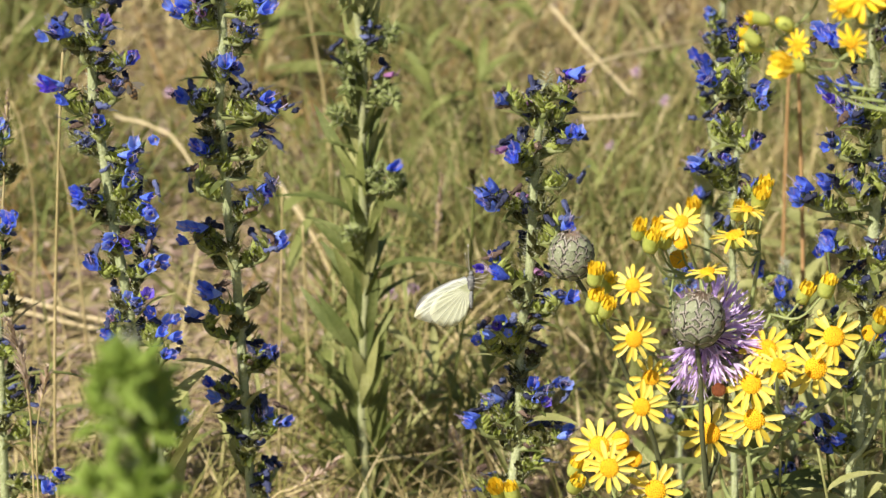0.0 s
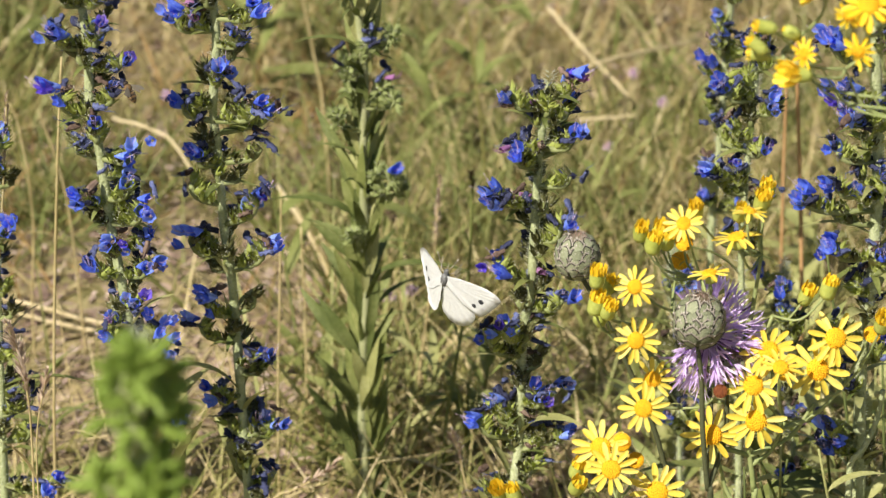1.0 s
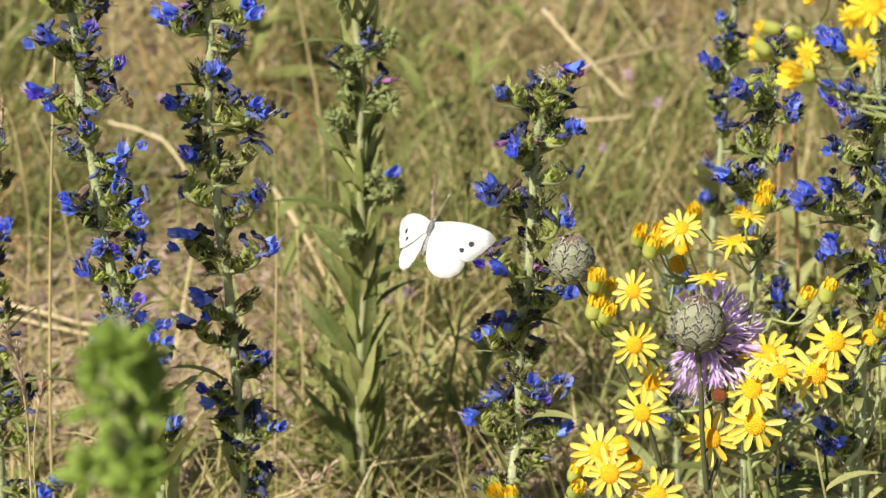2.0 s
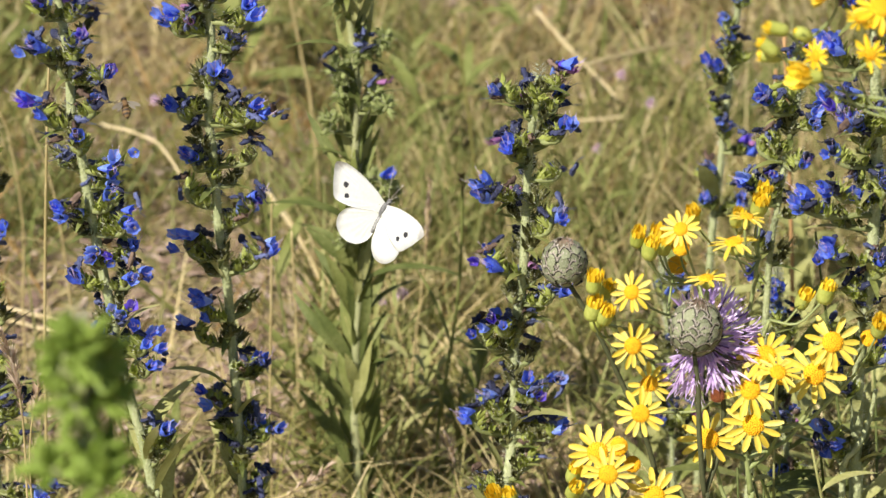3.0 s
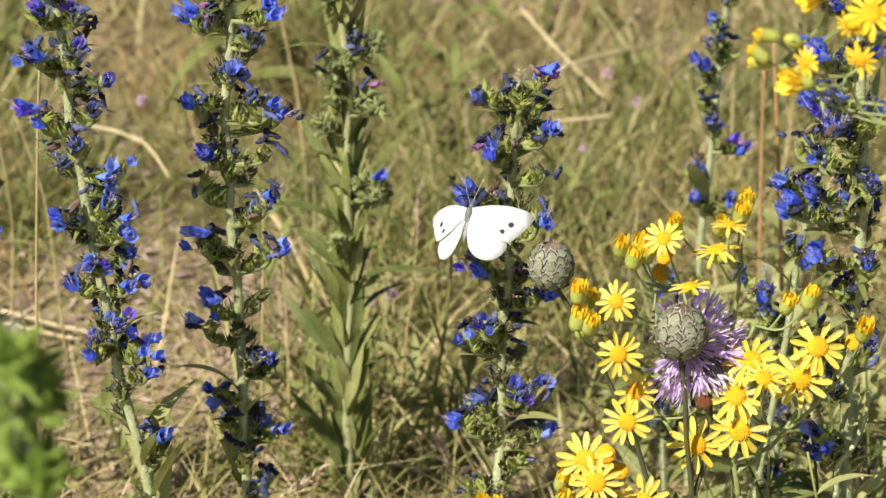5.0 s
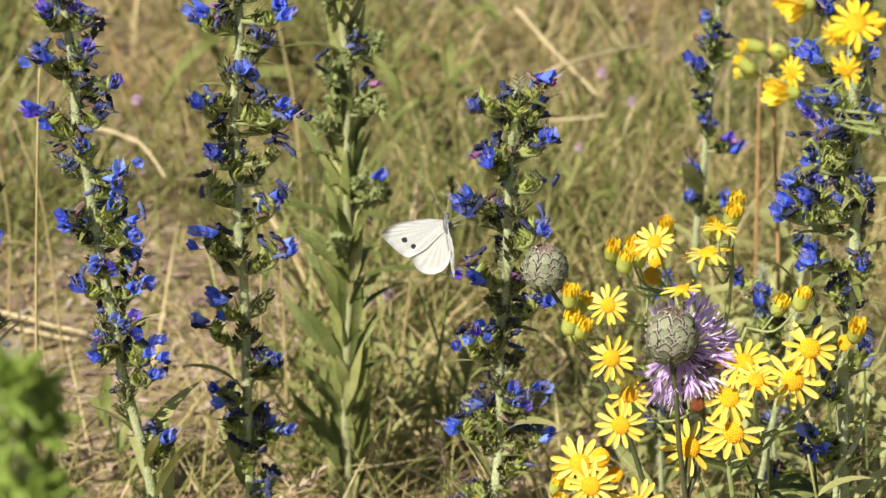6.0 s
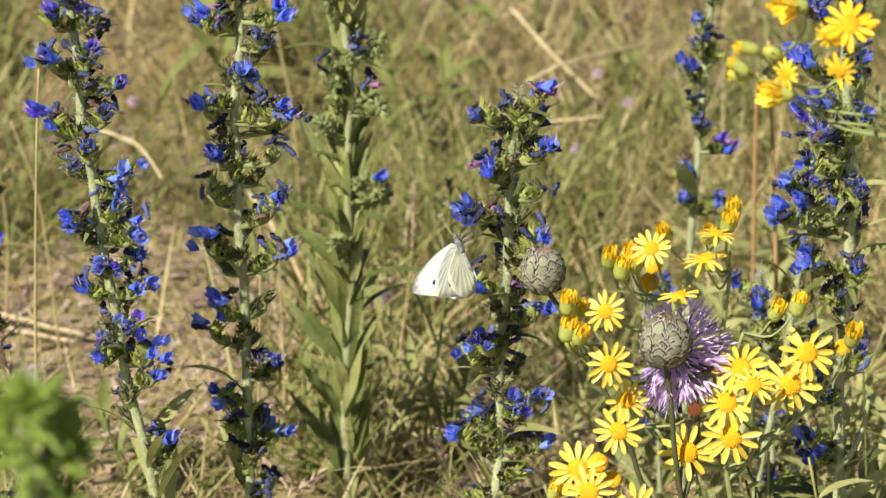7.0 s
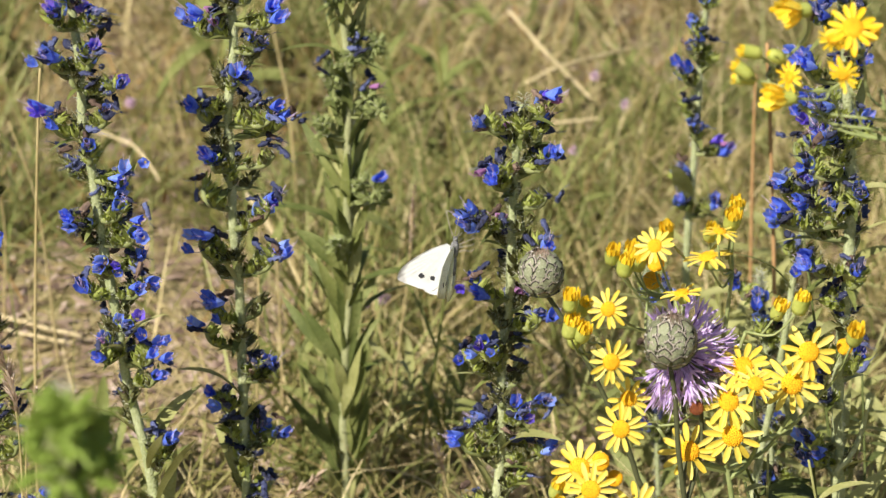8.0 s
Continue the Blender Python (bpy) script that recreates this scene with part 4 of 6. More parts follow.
for k in range(72):
    low, a = 0.01 + 0.31 * (k + rnd(0, 1)) / 72, k * 2.4 + rnd(-0.5, 0.5)
    out, rise = rnd(0.007, 0.017), rnd(0.022, 0.042)
    broad_leaf(plant_c, 0.001 * math.cos(a) - 0.001, low, out * math.cos(a) - 0.001, low + rise, rnd(0.0045, 0.0075), 0.8 * out * math.sin(a), random.choice((M_PALELEAF, M_LEAF, M_DARKLEAF)))

plant_d = bugloss(0.0214, 1.16, [(0.0, 0.0), (0.0094, 0.1452), (0.0114, 0.1607), (0.0138, 0.1822), (0.0141, 0.2063), (0.0148, 0.236), (0.0181, 0.2652), (0.0188, 0.2881), (0.0198, 0.3134), (0.0208, 0.3301), (0.0225, 0.3493), (0.0249, 0.3629)],
    [(0.005, 0.3634, 1, 0, -0.0134), (0.0179, 0.3547, 0, 1, 0.0001), (0.024, 0.361, 0, 2, -0.0054), (0.0371, 0.3705, 2, 0, -0.0057), (0.036, 0.3581, 1, 0, -0.0003), (0.0381, 0.3418, 1, 0, -0.0069), (0.034, 0.3416, 0, 1, 0.004), (0.0072, 0.3378, 2, 1, -0.0137), (0.0159, 0.3394, 0, 2, -0.0089), (-0.0016, 0.3135, 2, 2, -0.0096), (0.0093, 0.3115, 0, 3, -0.0096), (0.0336, 0.3011, 1, 2, -0.0112), (0.0381, 0.3231, 0, 1, -0.0043), (-0.0004, 0.2806, 3, 0, -0.0095), (-0.0048, 0.2449, 1, 2, -0.0118), (0.0049, 0.2515, 2, 1, -0.0174), (0.0111, 0.2394, 0, 1, 0.0021), (0.0351, 0.2635, 1, 0, -0.0096), (0.0272, 0.2548, 0, 2, 0.0034), (-0.0008, 0.2056, 1, 2, -0.0014), (-0.0098, 0.1996, 1, 0, -0.0087), (0.0045, 0.2047, 0, 2, -0.0036), (0.0253, 0.2129, 2, 1, -0.0107), (0.0334, 0.2138, 1, 1, -0.005), (0.0372, 0.1896, 1, 0, -0.0057), (0.0293, 0.1931, 0, 3, -0.0022), (0.0256, 0.1768, 0, 2, -0.0013), (-0.0036, 0.1583, 0, 2, 0.0032), (0.0048, 0.1636, 0, 1, -0.0029)],
    'bugloss spike whose forked top holds bright blue flowers', 14, leaves=14, leaf_top=0.24, fill=0.0078, thin=0.78, upright=1.7, leaf_size=0.75, leaf_wide=1.2, foliage=M_PALELEAF)

plant_e = bugloss(0.1512, 1.24, [(0.0, 0.0), (-0.0022, 0.0985), (-0.0036, 0.1315), (-0.0064, 0.1955), (-0.01, 0.2512), (-0.0101, 0.2783), (-0.0092, 0.302), (-0.0085, 0.334), (-0.0084, 0.3484), (-0.0069, 0.3626)],
    [(-0.0144, 0.3594, 1, 1, -0.008), (-0.0031, 0.3542, 1, 1, -0.0039), (-0.0082, 0.368, 1, 1, -0.0107), (-0.0252, 0.3381, 2, 0, -0.0138), (-0.027, 0.3137, 0, 2, 0.0037), (0.0026, 0.3311, 2, 1, -0.0107), (-0.0179, 0.3161, 0, 2, -0.0023), (-0.0324, 0.2967, 1, 1, -0.0138), (-0.0246, 0.2902, 0, 2, -0.0042), (-0.0162, 0.2942, 1, 1, -0.0059), (-0.0047, 0.3101, 1, 0, -0.0137), (-0.0264, 0.3418, 0, 0, -0.0014), (0.0015, 0.2829, 1, 1, -0.0051), (-0.0185, 0.2629, 0, 1, -0.0092), (-0.0131, 0.3431, 0, 2, -0.0012)],
    'bugloss spike that leans over in the wind behind ragwort', 15, leaves=10, leaf_top=0.25, fill=0.026, thick=0.0018)

plant_m = bugloss(0.1525, 1.42, [(0.0, 0.0), (-0.0008, 0.0385), (-0.0019, 0.0681), (-0.0033, 0.1188), (-0.0046, 0.1758), (-0.0034, 0.2145), (-0.0029, 0.2565), (-0.0024, 0.2893), (-0.0008, 0.3151)],
    [(-0.0013, 0.3178, 1, 1, -0.0075), (-0.0071, 0.3033, 1, 0, -0.0045), (-0.0086, 0.2927, 1, 2, -0.0091), (0.0016, 0.2877, 0, 1, -0.0001), (-0.0145, 0.2769, 2, 0, -0.0077), (-0.0109, 0.257, 0, 2, -0.0097), (-0.0052, 0.2465, 1, 1, -0.0132), (-0.0137, 0.2148, 1, 1, -0.0045), (0.0135, 0.2316, 2, 0, -0.0045), (-0.0106, 0.2004, 1, 0, -0.0105), (0.0103, 0.1985, 1, 1, -0.0076)],
    'slender pale bugloss standing farther back in the grass', 16, leaves=8, leaf_top=0.2, thick=0.0021, thin=0.8, fill=0.07, foliage=M_PALELEAF)

plant_f = bugloss(0.196, 1.13, [(0.0, 0.0), (-0.0033, 0.1627), (-0.0043, 0.1868), (-0.0056, 0.215), (-0.0063, 0.2397), (-0.0049, 0.2852), (-0.0046, 0.3157), (-0.0059, 0.3466), (-0.0086, 0.3769), (-0.0117, 0.4086), (-0.0142, 0.429)],
    [(-0.0247, 0.4223, 2, 1, -0.0097), (-0.0069, 0.4248, 1, 2, -0.0095), (-0.0164, 0.436, 2, 1, -0.0129), (-0.0061, 0.4019, 1, 2, -0.0096), (-0.0339, 0.4016, 3, 0, -0.0128), (-0.0304, 0.376, 2, 0, -0.0097), (-0.022, 0.3787, 1, 1, -0.0098), (-0.0222, 0.3681, 2, 2, -0.0127), (-0.0129, 0.3677, 2, 2, -0.0072), (-0.0164, 0.3597, 0, 1, -0.0096), (-0.0282, 0.3507, 1, 0, -0.006), (-0.0145, 0.3381, 0, 3, 0.0003), (-0.0279, 0.3341, 1, 3, -0.0097), (-0.0431, 0.3291, 2, 0, -0.0149), (-0.0296, 0.3218, 1, 1, -0.0027), (-0.0141, 0.3286, 1, 0, -0.0107), (-0.027, 0.3063, 3, 0, -0.0154), (-0.0132, 0.2876, 0, 5, -0.0039), (-0.021, 0.2056, 3, 1, -0.0082), (-0.0253, 0.2174, 1, 1, -0.0126), (-0.0007, 0.3008, 1, 1, -0.0095), (-0.0023, 0.3388, 1, 1, -0.0093), (-0.002, 0.3678, 1, 1, -0.0023), (-0.0193, 0.2646, 0, 2, -0.0039), (0.0046, 0.2522, 1, 1, -0.002), (-0.0156, 0.2364, 0, 2, -0.0076)],
    'stout bristly bugloss stem with large blue flower clusters', 17, leaves=46, leaf_top=0.36, thick=0.0027, thin=0.8, fill=0.034, foliage=M_PALELEAF, leaf_size=0.8)

plant_h = bugloss(0.1855, 1.26, [(0.0, 0.0), (-0.0032, 0.0868), (-0.0082, 0.1532), (-0.0135, 0.2108), (-0.016, 0.2264)],
    [(-0.019, 0.2235, 2, 0, -0.0133), (-0.0149, 0.2053, 1, 0, -0.0049), (-0.006, 0.197, 0, 2, 0.0024), (-0.0284, 0.227, 1, 0, -0.0077), (-0.0058, 0.1499, 1, 1, -0.0108), (-0.012, 0.1173, 1, 1, -0.0123), (-0.001, 0.1218, 0, 2, -0.0026), (-0.0216, 0.1764, 0, 1, -0.0073)],
    'bugloss hidden behind the yellow ragwort heads', 18, leaves=14, leaf_top=0.2, fill=0.02, thick=0.0014)

plant_j = bugloss(0.1342, 1.36, [(0.0, 0.0), (-0.0008, 0.0284), (-0.0055, 0.1175), (-0.0095, 0.1622), (-0.0111, 0.1892)],
    [(-0.0113, 0.1723, 1, 0, -0.0027), (-0.0026, 0.1754, 2, 1, -0.0063), (-0.0086, 0.0938, 1, 0, -0.0114), (0.0041, 0.0963, 0, 1, -0.0061), (-0.0148, 0.1203, 0, 1, 0.0013)],
    'low bugloss shoot behind the knapweed', 19, leaves=12, leaf_top=0.17, fill=0.02, thick=0.0014)

plant_l = bugloss(-0.2187, 1.2, [(0.0, 0.0), (0.0023, 0.1218), (0.0044, 0.1789), (0.006, 0.2279), (0.0082, 0.2755), (0.0098, 0.316), (0.0109, 0.347)],
    [(0.0151, 0.3288, 1, 0, -0.005), (0.0143, 0.3148, 1, 0, -0.0027), (0.0135, 0.283, 2, 0, -0.0132), (0.0116, 0.2534, 0, 2, -0.0082), (0.0095, 0.2188, 0, 2, -0.0059), (0.0237, 0.1919, 0, 2, 0.0011), (0.022, 0.1754, 0, 2, -0.0062), (0.0282, 0.1448, 2, 1, -0.0132), (0.0115, 0.1904, 0, 1, -0.0042)],
    'bugloss spike with dark withered flowers beside a grass stalk', 21, leaves=14, leaf_top=0.2)

plant_p = bugloss(-0.0834, 0.62, [(0.0, 0.0), (0.0036, 0.4400), (0.0039, 0.4641), (0.0042, 0.4838), (0.0042, 0.4935), (0.005, 0.506)],
    [(-0.0001, 0.5062, 0, 0, -0.003), (0.0064, 0.5086, 0, 0, 0.002), (0.011, 0.5031, 0, 0, -0.004), (0.0009, 0.4967, 0, 0, 0.003), (0.0121, 0.4951, 0, 0, 0.002), (0.0026, 0.4908, 0, 0, -0.003), (0.0092, 0.4908, 0, 0, 0.001), (-0.0045, 0.4908, 0, 0, 0.003), (0.0053, 0.5015, 0, 0, -0.005), (-0.0075, 0.4724, 0, 0, -0.002), (0.007, 0.4716, 0, 0, -0.004), (0.0114, 0.4728, 0, 0, 0.0), (0.0095, 0.4683, 0, 0, 0.002)],
    'young green bugloss spike in tight bud', 22, leaves=3, leaf_low=0.42, leaf_top=0.46, green=2, calyx_size=0.0062, thick=0.0018, leaf_size=0.30, leaf_wide=1.5)

plant_r = ragwort(0.1394, 1.085,
    [(-0.0041, 0.2421, 0.0133, -0.1, 0.4, -0.0143), (0.0215, 0.2657, 0.0137, 0.05, 0.45, -0.0117), (0.0286, 0.2804, 0.0129, 0, 0.6, -0.0105), (0.0006, 0.2727, 0.0124, -0.2, 1.3, -0.0073), (-0.0058, 0.258, 0.0125, -0.2, 0.6, -0.0117), (-0.0225, 0.2315, 0.0131, -0.1, 0.35, -0.0077), (-0.0544, 0.2553, 0.0112, -0.15, 0.3, -0.0274), (-0.0578, 0.283, 0.0106, 0.1, 0.5, -0.0178), (-0.0491, 0.2589, 0.0104, -0.2, 0.1, -0.0072), (-0.0587, 0.3065, 0.0093, -0.3, 0.6, -0.0137), (-0.0709, 0.2253, 0.0131, -0.1, 0.7, -0.0082), (-0.0673, 0.2243, 0.0121, -0.2, 0.3, -0.0255), (-0.0462, 0.2085, 0.0132, 0, 0.6, -0.0177), (-0.0399, 0.3401, 0.0087, -0.3, 0.9, -0.0226), (-0.0167, 0.3306, 0.0112, -0.5, 2.2, -0.016), (-0.0274, 0.3134, 0.0093, -0.4, 2.4, -0.0154), (0.0034, 0.2751, 0.0099, 0.1, 1.6, -0.0277), (-0.0129, 0.3458, 0.0082, 0.2, 2.1, -0.0232)],
    [(-0.0567, 0.334, 1, -0.0144), (-0.0475, 0.3282, 1, -0.0017), (-0.0443, 0.3261, 1, -0.0047), (-0.0345, 0.3452, 1, -0.0168), (-0.0376, 0.3227, 2, -0.0041), (-0.0749, 0.3143, 1, -0.0172), (-0.068, 0.3065, 1, -0.0077), (-0.0746, 0.3022, 1, -0.0175), (-0.0694, 0.3002, 1, -0.02), (-0.0728, 0.2868, 0, -0.0026), (-0.0062, 0.3494, 1, -0.0158), (-0.0149, 0.3434, 1, -0.0157), (-0.0028, 0.3479, 1, -0.0004), (0.0168, 0.2984, 1, -0.0026), (0.0243, 0.3083, 1, -0.0142), (0.0459, 0.2771, 2, -0.0008), (0.0489, 0.2881, 1, -0.0092), (-0.0805, 0.2152, 1, -0.0064), (-0.0804, 0.212, 1, -0.0159), (-0.0548, 0.2151, 2, -0.0012), (-0.0616, 0.227, 2, -0.0062), (-0.1157, 0.1993, 1, -0.0007), (-0.1092, 0.2007, 1, -0.0021), (0.0068, 0.2658, 2, -0.014), (-0.02, 0.2558, 3, -0.0128), (-0.0512, 0.3304, 1, -0.0167), (-0.0375, 0.3075, 2, 0.010)],
    [(-0.0415, 0.289), (0.0027, 0.2849), (-0.0036, 0.3147), (-0.0285, 0.3012), (-0.0583, 0.2795), (-0.0361, 0.2406), (0.0102, 0.235), (0.0235, 0.2406), (-0.0175, 0.2122), (-0.0622, 0.1949), (0.0354, 0.249), (-0.0467, 0.2629)],
    [(0.0, 0.0), (-0.001, 0.1803), (-0.0019, 0.2006), (-0.0055, 0.2236), (-0.0102, 0.2462), (-0.0121, 0.2602)],
    'branched ragwort with many open yellow flower heads', 31, 1.0)

plant_u = ragwort(0.1974, 0.98,
    [(-0.0458, 0.4778, 0.0112, 0.0, 1.2, -0.022), (-0.0666, 0.4555, 0.0066, -1.5, 0.3, -0.014), (-0.0478, 0.4589, 0.0076, -0.9, -0.2, -0.02), (-0.0509, 0.4694, 0.0066, -0.5, -0.4, -0.012)],
    [(-0.0841, 0.466, 5, -0.013), (-0.0864, 0.4604, 5, -0.014), (-0.0848, 0.4523, 5, -0.006), (-0.0726, 0.4629, 0, -0.01), (-0.0693, 0.4481, 4, -0.016), (-0.0648, 0.4808, 4, -0.012), (-0.0374, 0.472, 2, -0.012), (-0.046, 0.4682, 2, -0.01)],
    [(-0.0732, 0.452), (-0.0666, 0.4468), (-0.0585, 0.4457), (-0.0496, 0.4452), (-0.0416, 0.4461), (-0.0371, 0.4581)],
    [(0.0, 0.0), (-0.0039, 0.2765), (-0.0111, 0.3517), (-0.0172, 0.3996), (-0.0231, 0.4228), (-0.0299, 0.4438)],
    'ragwort top with yellow heads and tight green buds', 32, 0.88, SHADERAYS, -1.0, twig=0.0007)

plant_k = knapweed(0.1217, 1.11, [(0.0, 0.0), (-0.0151, 0.1655), (-0.0226, 0.1952), (-0.0283, 0.2156), (-0.0393, 0.2429), (-0.0487, 0.2641), (-0.0579, 0.2823), (-0.0631, 0.2933)],
    [(-0.0655, 0.3021, 0.0097, (-0.1, -0.15, 1), 0, 0.0, 0.019)],
    'knapweed with one closed scaly grey-green head', 41)

plant_q = knapweed(0.1203, 1.07, [(0.0, 0.0), (-0.0025, 0.1891), (-0.0046, 0.2093), (-0.0077, 0.2375), (-0.009, 0.2597), (-0.0098, 0.2789)],
    [(-0.0112, 0.2905, 0.0109, (0.05, -0.12, 1), 0, 0.0, 0.019), (-0.0062, 0.2722, 0.0073, (0.16, -0.8, 0.28), 130, 0.0235, 0.0225), (0.0053, 0.2634, 0.0064, (0.3, -0.3, 0.9), 0, 0.012, 0.019)],
    'knapweed in bloom with purple florets and a scaly head', 42)


# ---- builders for stalks, straws and herbs ----
def grass_stalk(name, x, y, pts, r, mat, label, head=None):
    """pts: (offset, height) from the foot up; head: length, width and material of the seed head at its tip."""
    top = thing(name, x, y, label, "grass" if name == "grass_stalk" else "dead stalk", "dry grass stalks" if name == "grass_stalk" else "dead stalks")
    line = smooth_line([Vector((a, rnd(-0.002, 0.002) * (i > 0), h)) for i, (a, h) in enumerate(pts)], 22)
    s = Shape()
    tube(s, line, r * 1.15, r * 0.7, 6, 0, 0.05)
    part("stem", s, [mat], top)
    if head:
        length, width, hm = head
        s, done = Shape(), 0.0
        for i in range(len(line) - 1, 0, -1):
            seg = line[i] - line[i - 1]
            steps = max(1, int(seg.length / 0.0011))
            for k in range(steps):
                u = done / length
                if u > 1:
                    break
                p = line[i] - seg * (k / steps)
                fat = math.sin(math.pi * min(1, 0.12 + u * 0.85)) * width
                a = rnd(0, 6.283)
                way = seg.normalized() * 2.2 + Vector((math.cos(a), math.sin(a), 0.2)) * 0.9
                for _ in range(5):
                    blade(s, Matrix.Translation(p) @ basis(way + Vector((rnd(-1, 1), rnd(-1, 1), rnd(-1, 1))) * 0.6), max(0.0018, fat * rnd(0.6, 1.1)), 0.0012, 0.1, 0.4, 3, 0, 0.1, 0.4)
                done += seg.length / steps
        tagged(part("seed_head", s, [hm], top, "feathery dry seed head"), kind="stuff")
    root = line[random.randrange(3, 10)]
    s = Shape()
    blade(s, Matrix.Translation(root) @ basis(Vector((rnd(-1, 1), rnd(-1, 1), 1.2))), rnd(0.03, 0.07), 0.0022, rnd(0.2, 0.9), 0.3, 7, 0, 0.05, 0.3)
    part("leaf", s, [mat], top)
    return top


def lying_straw(pts, width, label):
    line = smooth_line(pts, 14)
    base = Vector(line[0])
    s = Shape()
    tube(s, [p - base + Vector((0, 0, 0.0006 * rnd(-1, 1))) for p in line], width * 0.55, width * 0.42, 6, 0, 0.04)
    ob = new("dry_straw", s.mesh("dry_straw", [M_PALESTRAW]))
    ob.location = base
    return tagged(ob, label, "straw", "lying straws")


def meadow_herb(x, y, h, count, width, label, seed, mat):
    """A leafy herb: several upright stems, each with narrow leaves."""
    random.seed(seed + 500)
    top = thing("meadow_herb", x, y, label, "herb", "meadow herbs", ground_height(x, y))
    stems = []
    for k in range(max(2, count // 6)):
        a = rnd(0, 6.283)
        tip = Vector((math.cos(a) * h * rnd(0.1, 0.45), math.sin(a) * h * rnd(0.1, 0.45), h * rnd(0.7, 1.05)))
        line = smooth_line([Vector((0, 0, -0.004)), tip * 0.5 + Vector((rnd(-1, 1), rnd(-1, 1), 0)) * 0.004, tip], 10)
        s = Shape()
        tube(s, line, 0.0011, 0.0006, 5)
        part("stem", s, [mat], top)
        stems.append(line)
    for k in range(count):
        line = random.choice(stems)
        root = line[random.randrange(1, 10)]
        a = rnd(0, 6.283)
        s = Shape()
        size = width * rnd(2.6, 5.0)
        blade(s, Matrix.Translation(root) @ basis(Vector((math.cos(a), math.sin(a), rnd(0.3, 1.5)))), size, width * rnd(0.6, 1.0), rnd(0.0, 0.8), 0.25, 6, 0, 0.05, 0.4, rnd(-0.7, 0.7))
        part("leaf", s, [mat], top)
    return top


def small_bloom(x, y, h, r, label, mat):
    """A low flower on a thin stalk: a ball of many short petals."""
    top = thing("small_flower", x, y, label, "flower", "small meadow flowers", ground_height(x, y))
    s = Shape()
    tube(s, smooth_line([Vector((0.004, 0.003, -0.004)), Vector((0.001, 0, h * 0.5)), Vector((0, 0, h))], 8), 0.0006, 0.0005, 5)
    part("stem", s, [M_LEAF], top)
    s = Shape()
    for k in range(46):
        z = 1 - 1.5 * (k + 0.5) / 46
        a = k * 2.4
        q = math.sqrt(max(0, 1 - z * z))
        way = Vector((q * math.cos(a), q * math.sin(a), z))
        blade(s, Matrix.Translation(Vector((0, 0, h)) + way * r * 0.3) @ basis(way), r * rnd(0.6, 0.9), r * 0.32, rnd(-0.2, 0.3), 0.3, 3, 0, 0.3, 0.5)
    part("blossom", s, [mat], top)
    return top


# ---- grasses, straws and herbs that stand out ----
stalk_n = grass_stalk('grass_stalk', -0.2062, 1.3, [(0.0, 0.0), (0.0002, 0.0634), (0.0005, 0.098), (0.0041, 0.1652), (0.0088, 0.2299), (0.0141, 0.2921), (0.0177, 0.3254)], 0.0009, M_STRAW, 'tall dry straw-coloured grass stalk')
grass_stalk('grass_stalk', -0.196, 1.16, [(0.0, 0.0), (0.0009, 0.1452), (0.0014, 0.1791), (0.0015, 0.2063), (-0.0014, 0.2272), (-0.006, 0.246)], 0.0006, M_STRAW, 'grass stalk with a pale feathery seed head', (0.05, 0.0105, M_SEED))
grass_stalk('grass_stalk', -0.2181, 1.2, [(0.0, 0.0), (0.0066, 0.2279), (0.0096, 0.2696), (0.0133, 0.3045), (0.0174, 0.3442)], 0.0006, M_STRAW, 'grass stalk with a narrow straw seed head', (0.04, 0.0045, M_SEED))
grass_stalk('grass_stalk', -0.1952, 1.16, [(0.0, 0.0), (0.0022, 0.1452), (0.0038, 0.1883), (0.0105, 0.2198)], 0.0005, M_STRAW, 'small pale seed head on a thin stalk', (0.022, 0.0085, M_SEED))
grass_stalk('grass_stalk', -0.017, 1.5, [(0.0, 0.0), (0.0001, 0.0022), (0.0061, 0.064), (0.013, 0.1239), (0.0157, 0.1706)], 0.0007, M_STRAW, 'dry grass stalk with a loose pinkish seed head', (0.05, 0.0062, M_SEED))
grass_stalk('grass_stalk', 0.0232, 1.3, [(0.0, 0.0), (-0.0068, 0.0634), (-0.0105, 0.0773), (-0.0148, 0.098), (-0.0184, 0.1123)], 0.0006, M_STRAW, 'drooping pale seed head on a dry stalk', (0.03, 0.008, M_SEED))
grass_stalk('grass_stalk', -0.1314, 1.28, [(0.0, 0.0), (0.0378, 0.0751), (0.0529, 0.0871), (0.068, 0.0973), (0.0776, 0.1044)], 0.0006, M_STRAW, 'bent dry stalk with a pale seed head', (0.036, 0.0075, M_SEED))
grass_stalk('dead_stalk', 0.2161, 1.6, [(0.0, 0.0), (-0.0005, 0.0456), (-0.003, 0.1355), (-0.0042, 0.1995)], 0.0012, M_BROWN, 'bare reddish-brown dead stalk')
grass_stalk('dead_stalk', 0.2144, 1.48, [(0.0, 0.0), (-0.0027, 0.1039), (-0.0082, 0.1871), (-0.015, 0.2667)], 0.0013, M_BROWN, 'bare reddish-brown dead stalk')
grass_stalk('grass_stalk', 0.034, 1.75, [(0.0, 0.0), (-0.0005, 0.016), (-0.0056, 0.0877), (-0.0121, 0.1451), (-0.0175, 0.1852)], 0.0011, M_GRASS, 'green grass stalk standing in the meadow')
grass_stalk('grass_stalk', -0.0762, 1.8, [(0.0, 0.0), (-0.0056, 0.0964), (-0.0108, 0.132), (-0.017, 0.1711), (-0.0211, 0.1954)], 0.0012, M_STRAW, 'pale dry grass stalk leaning in the meadow')
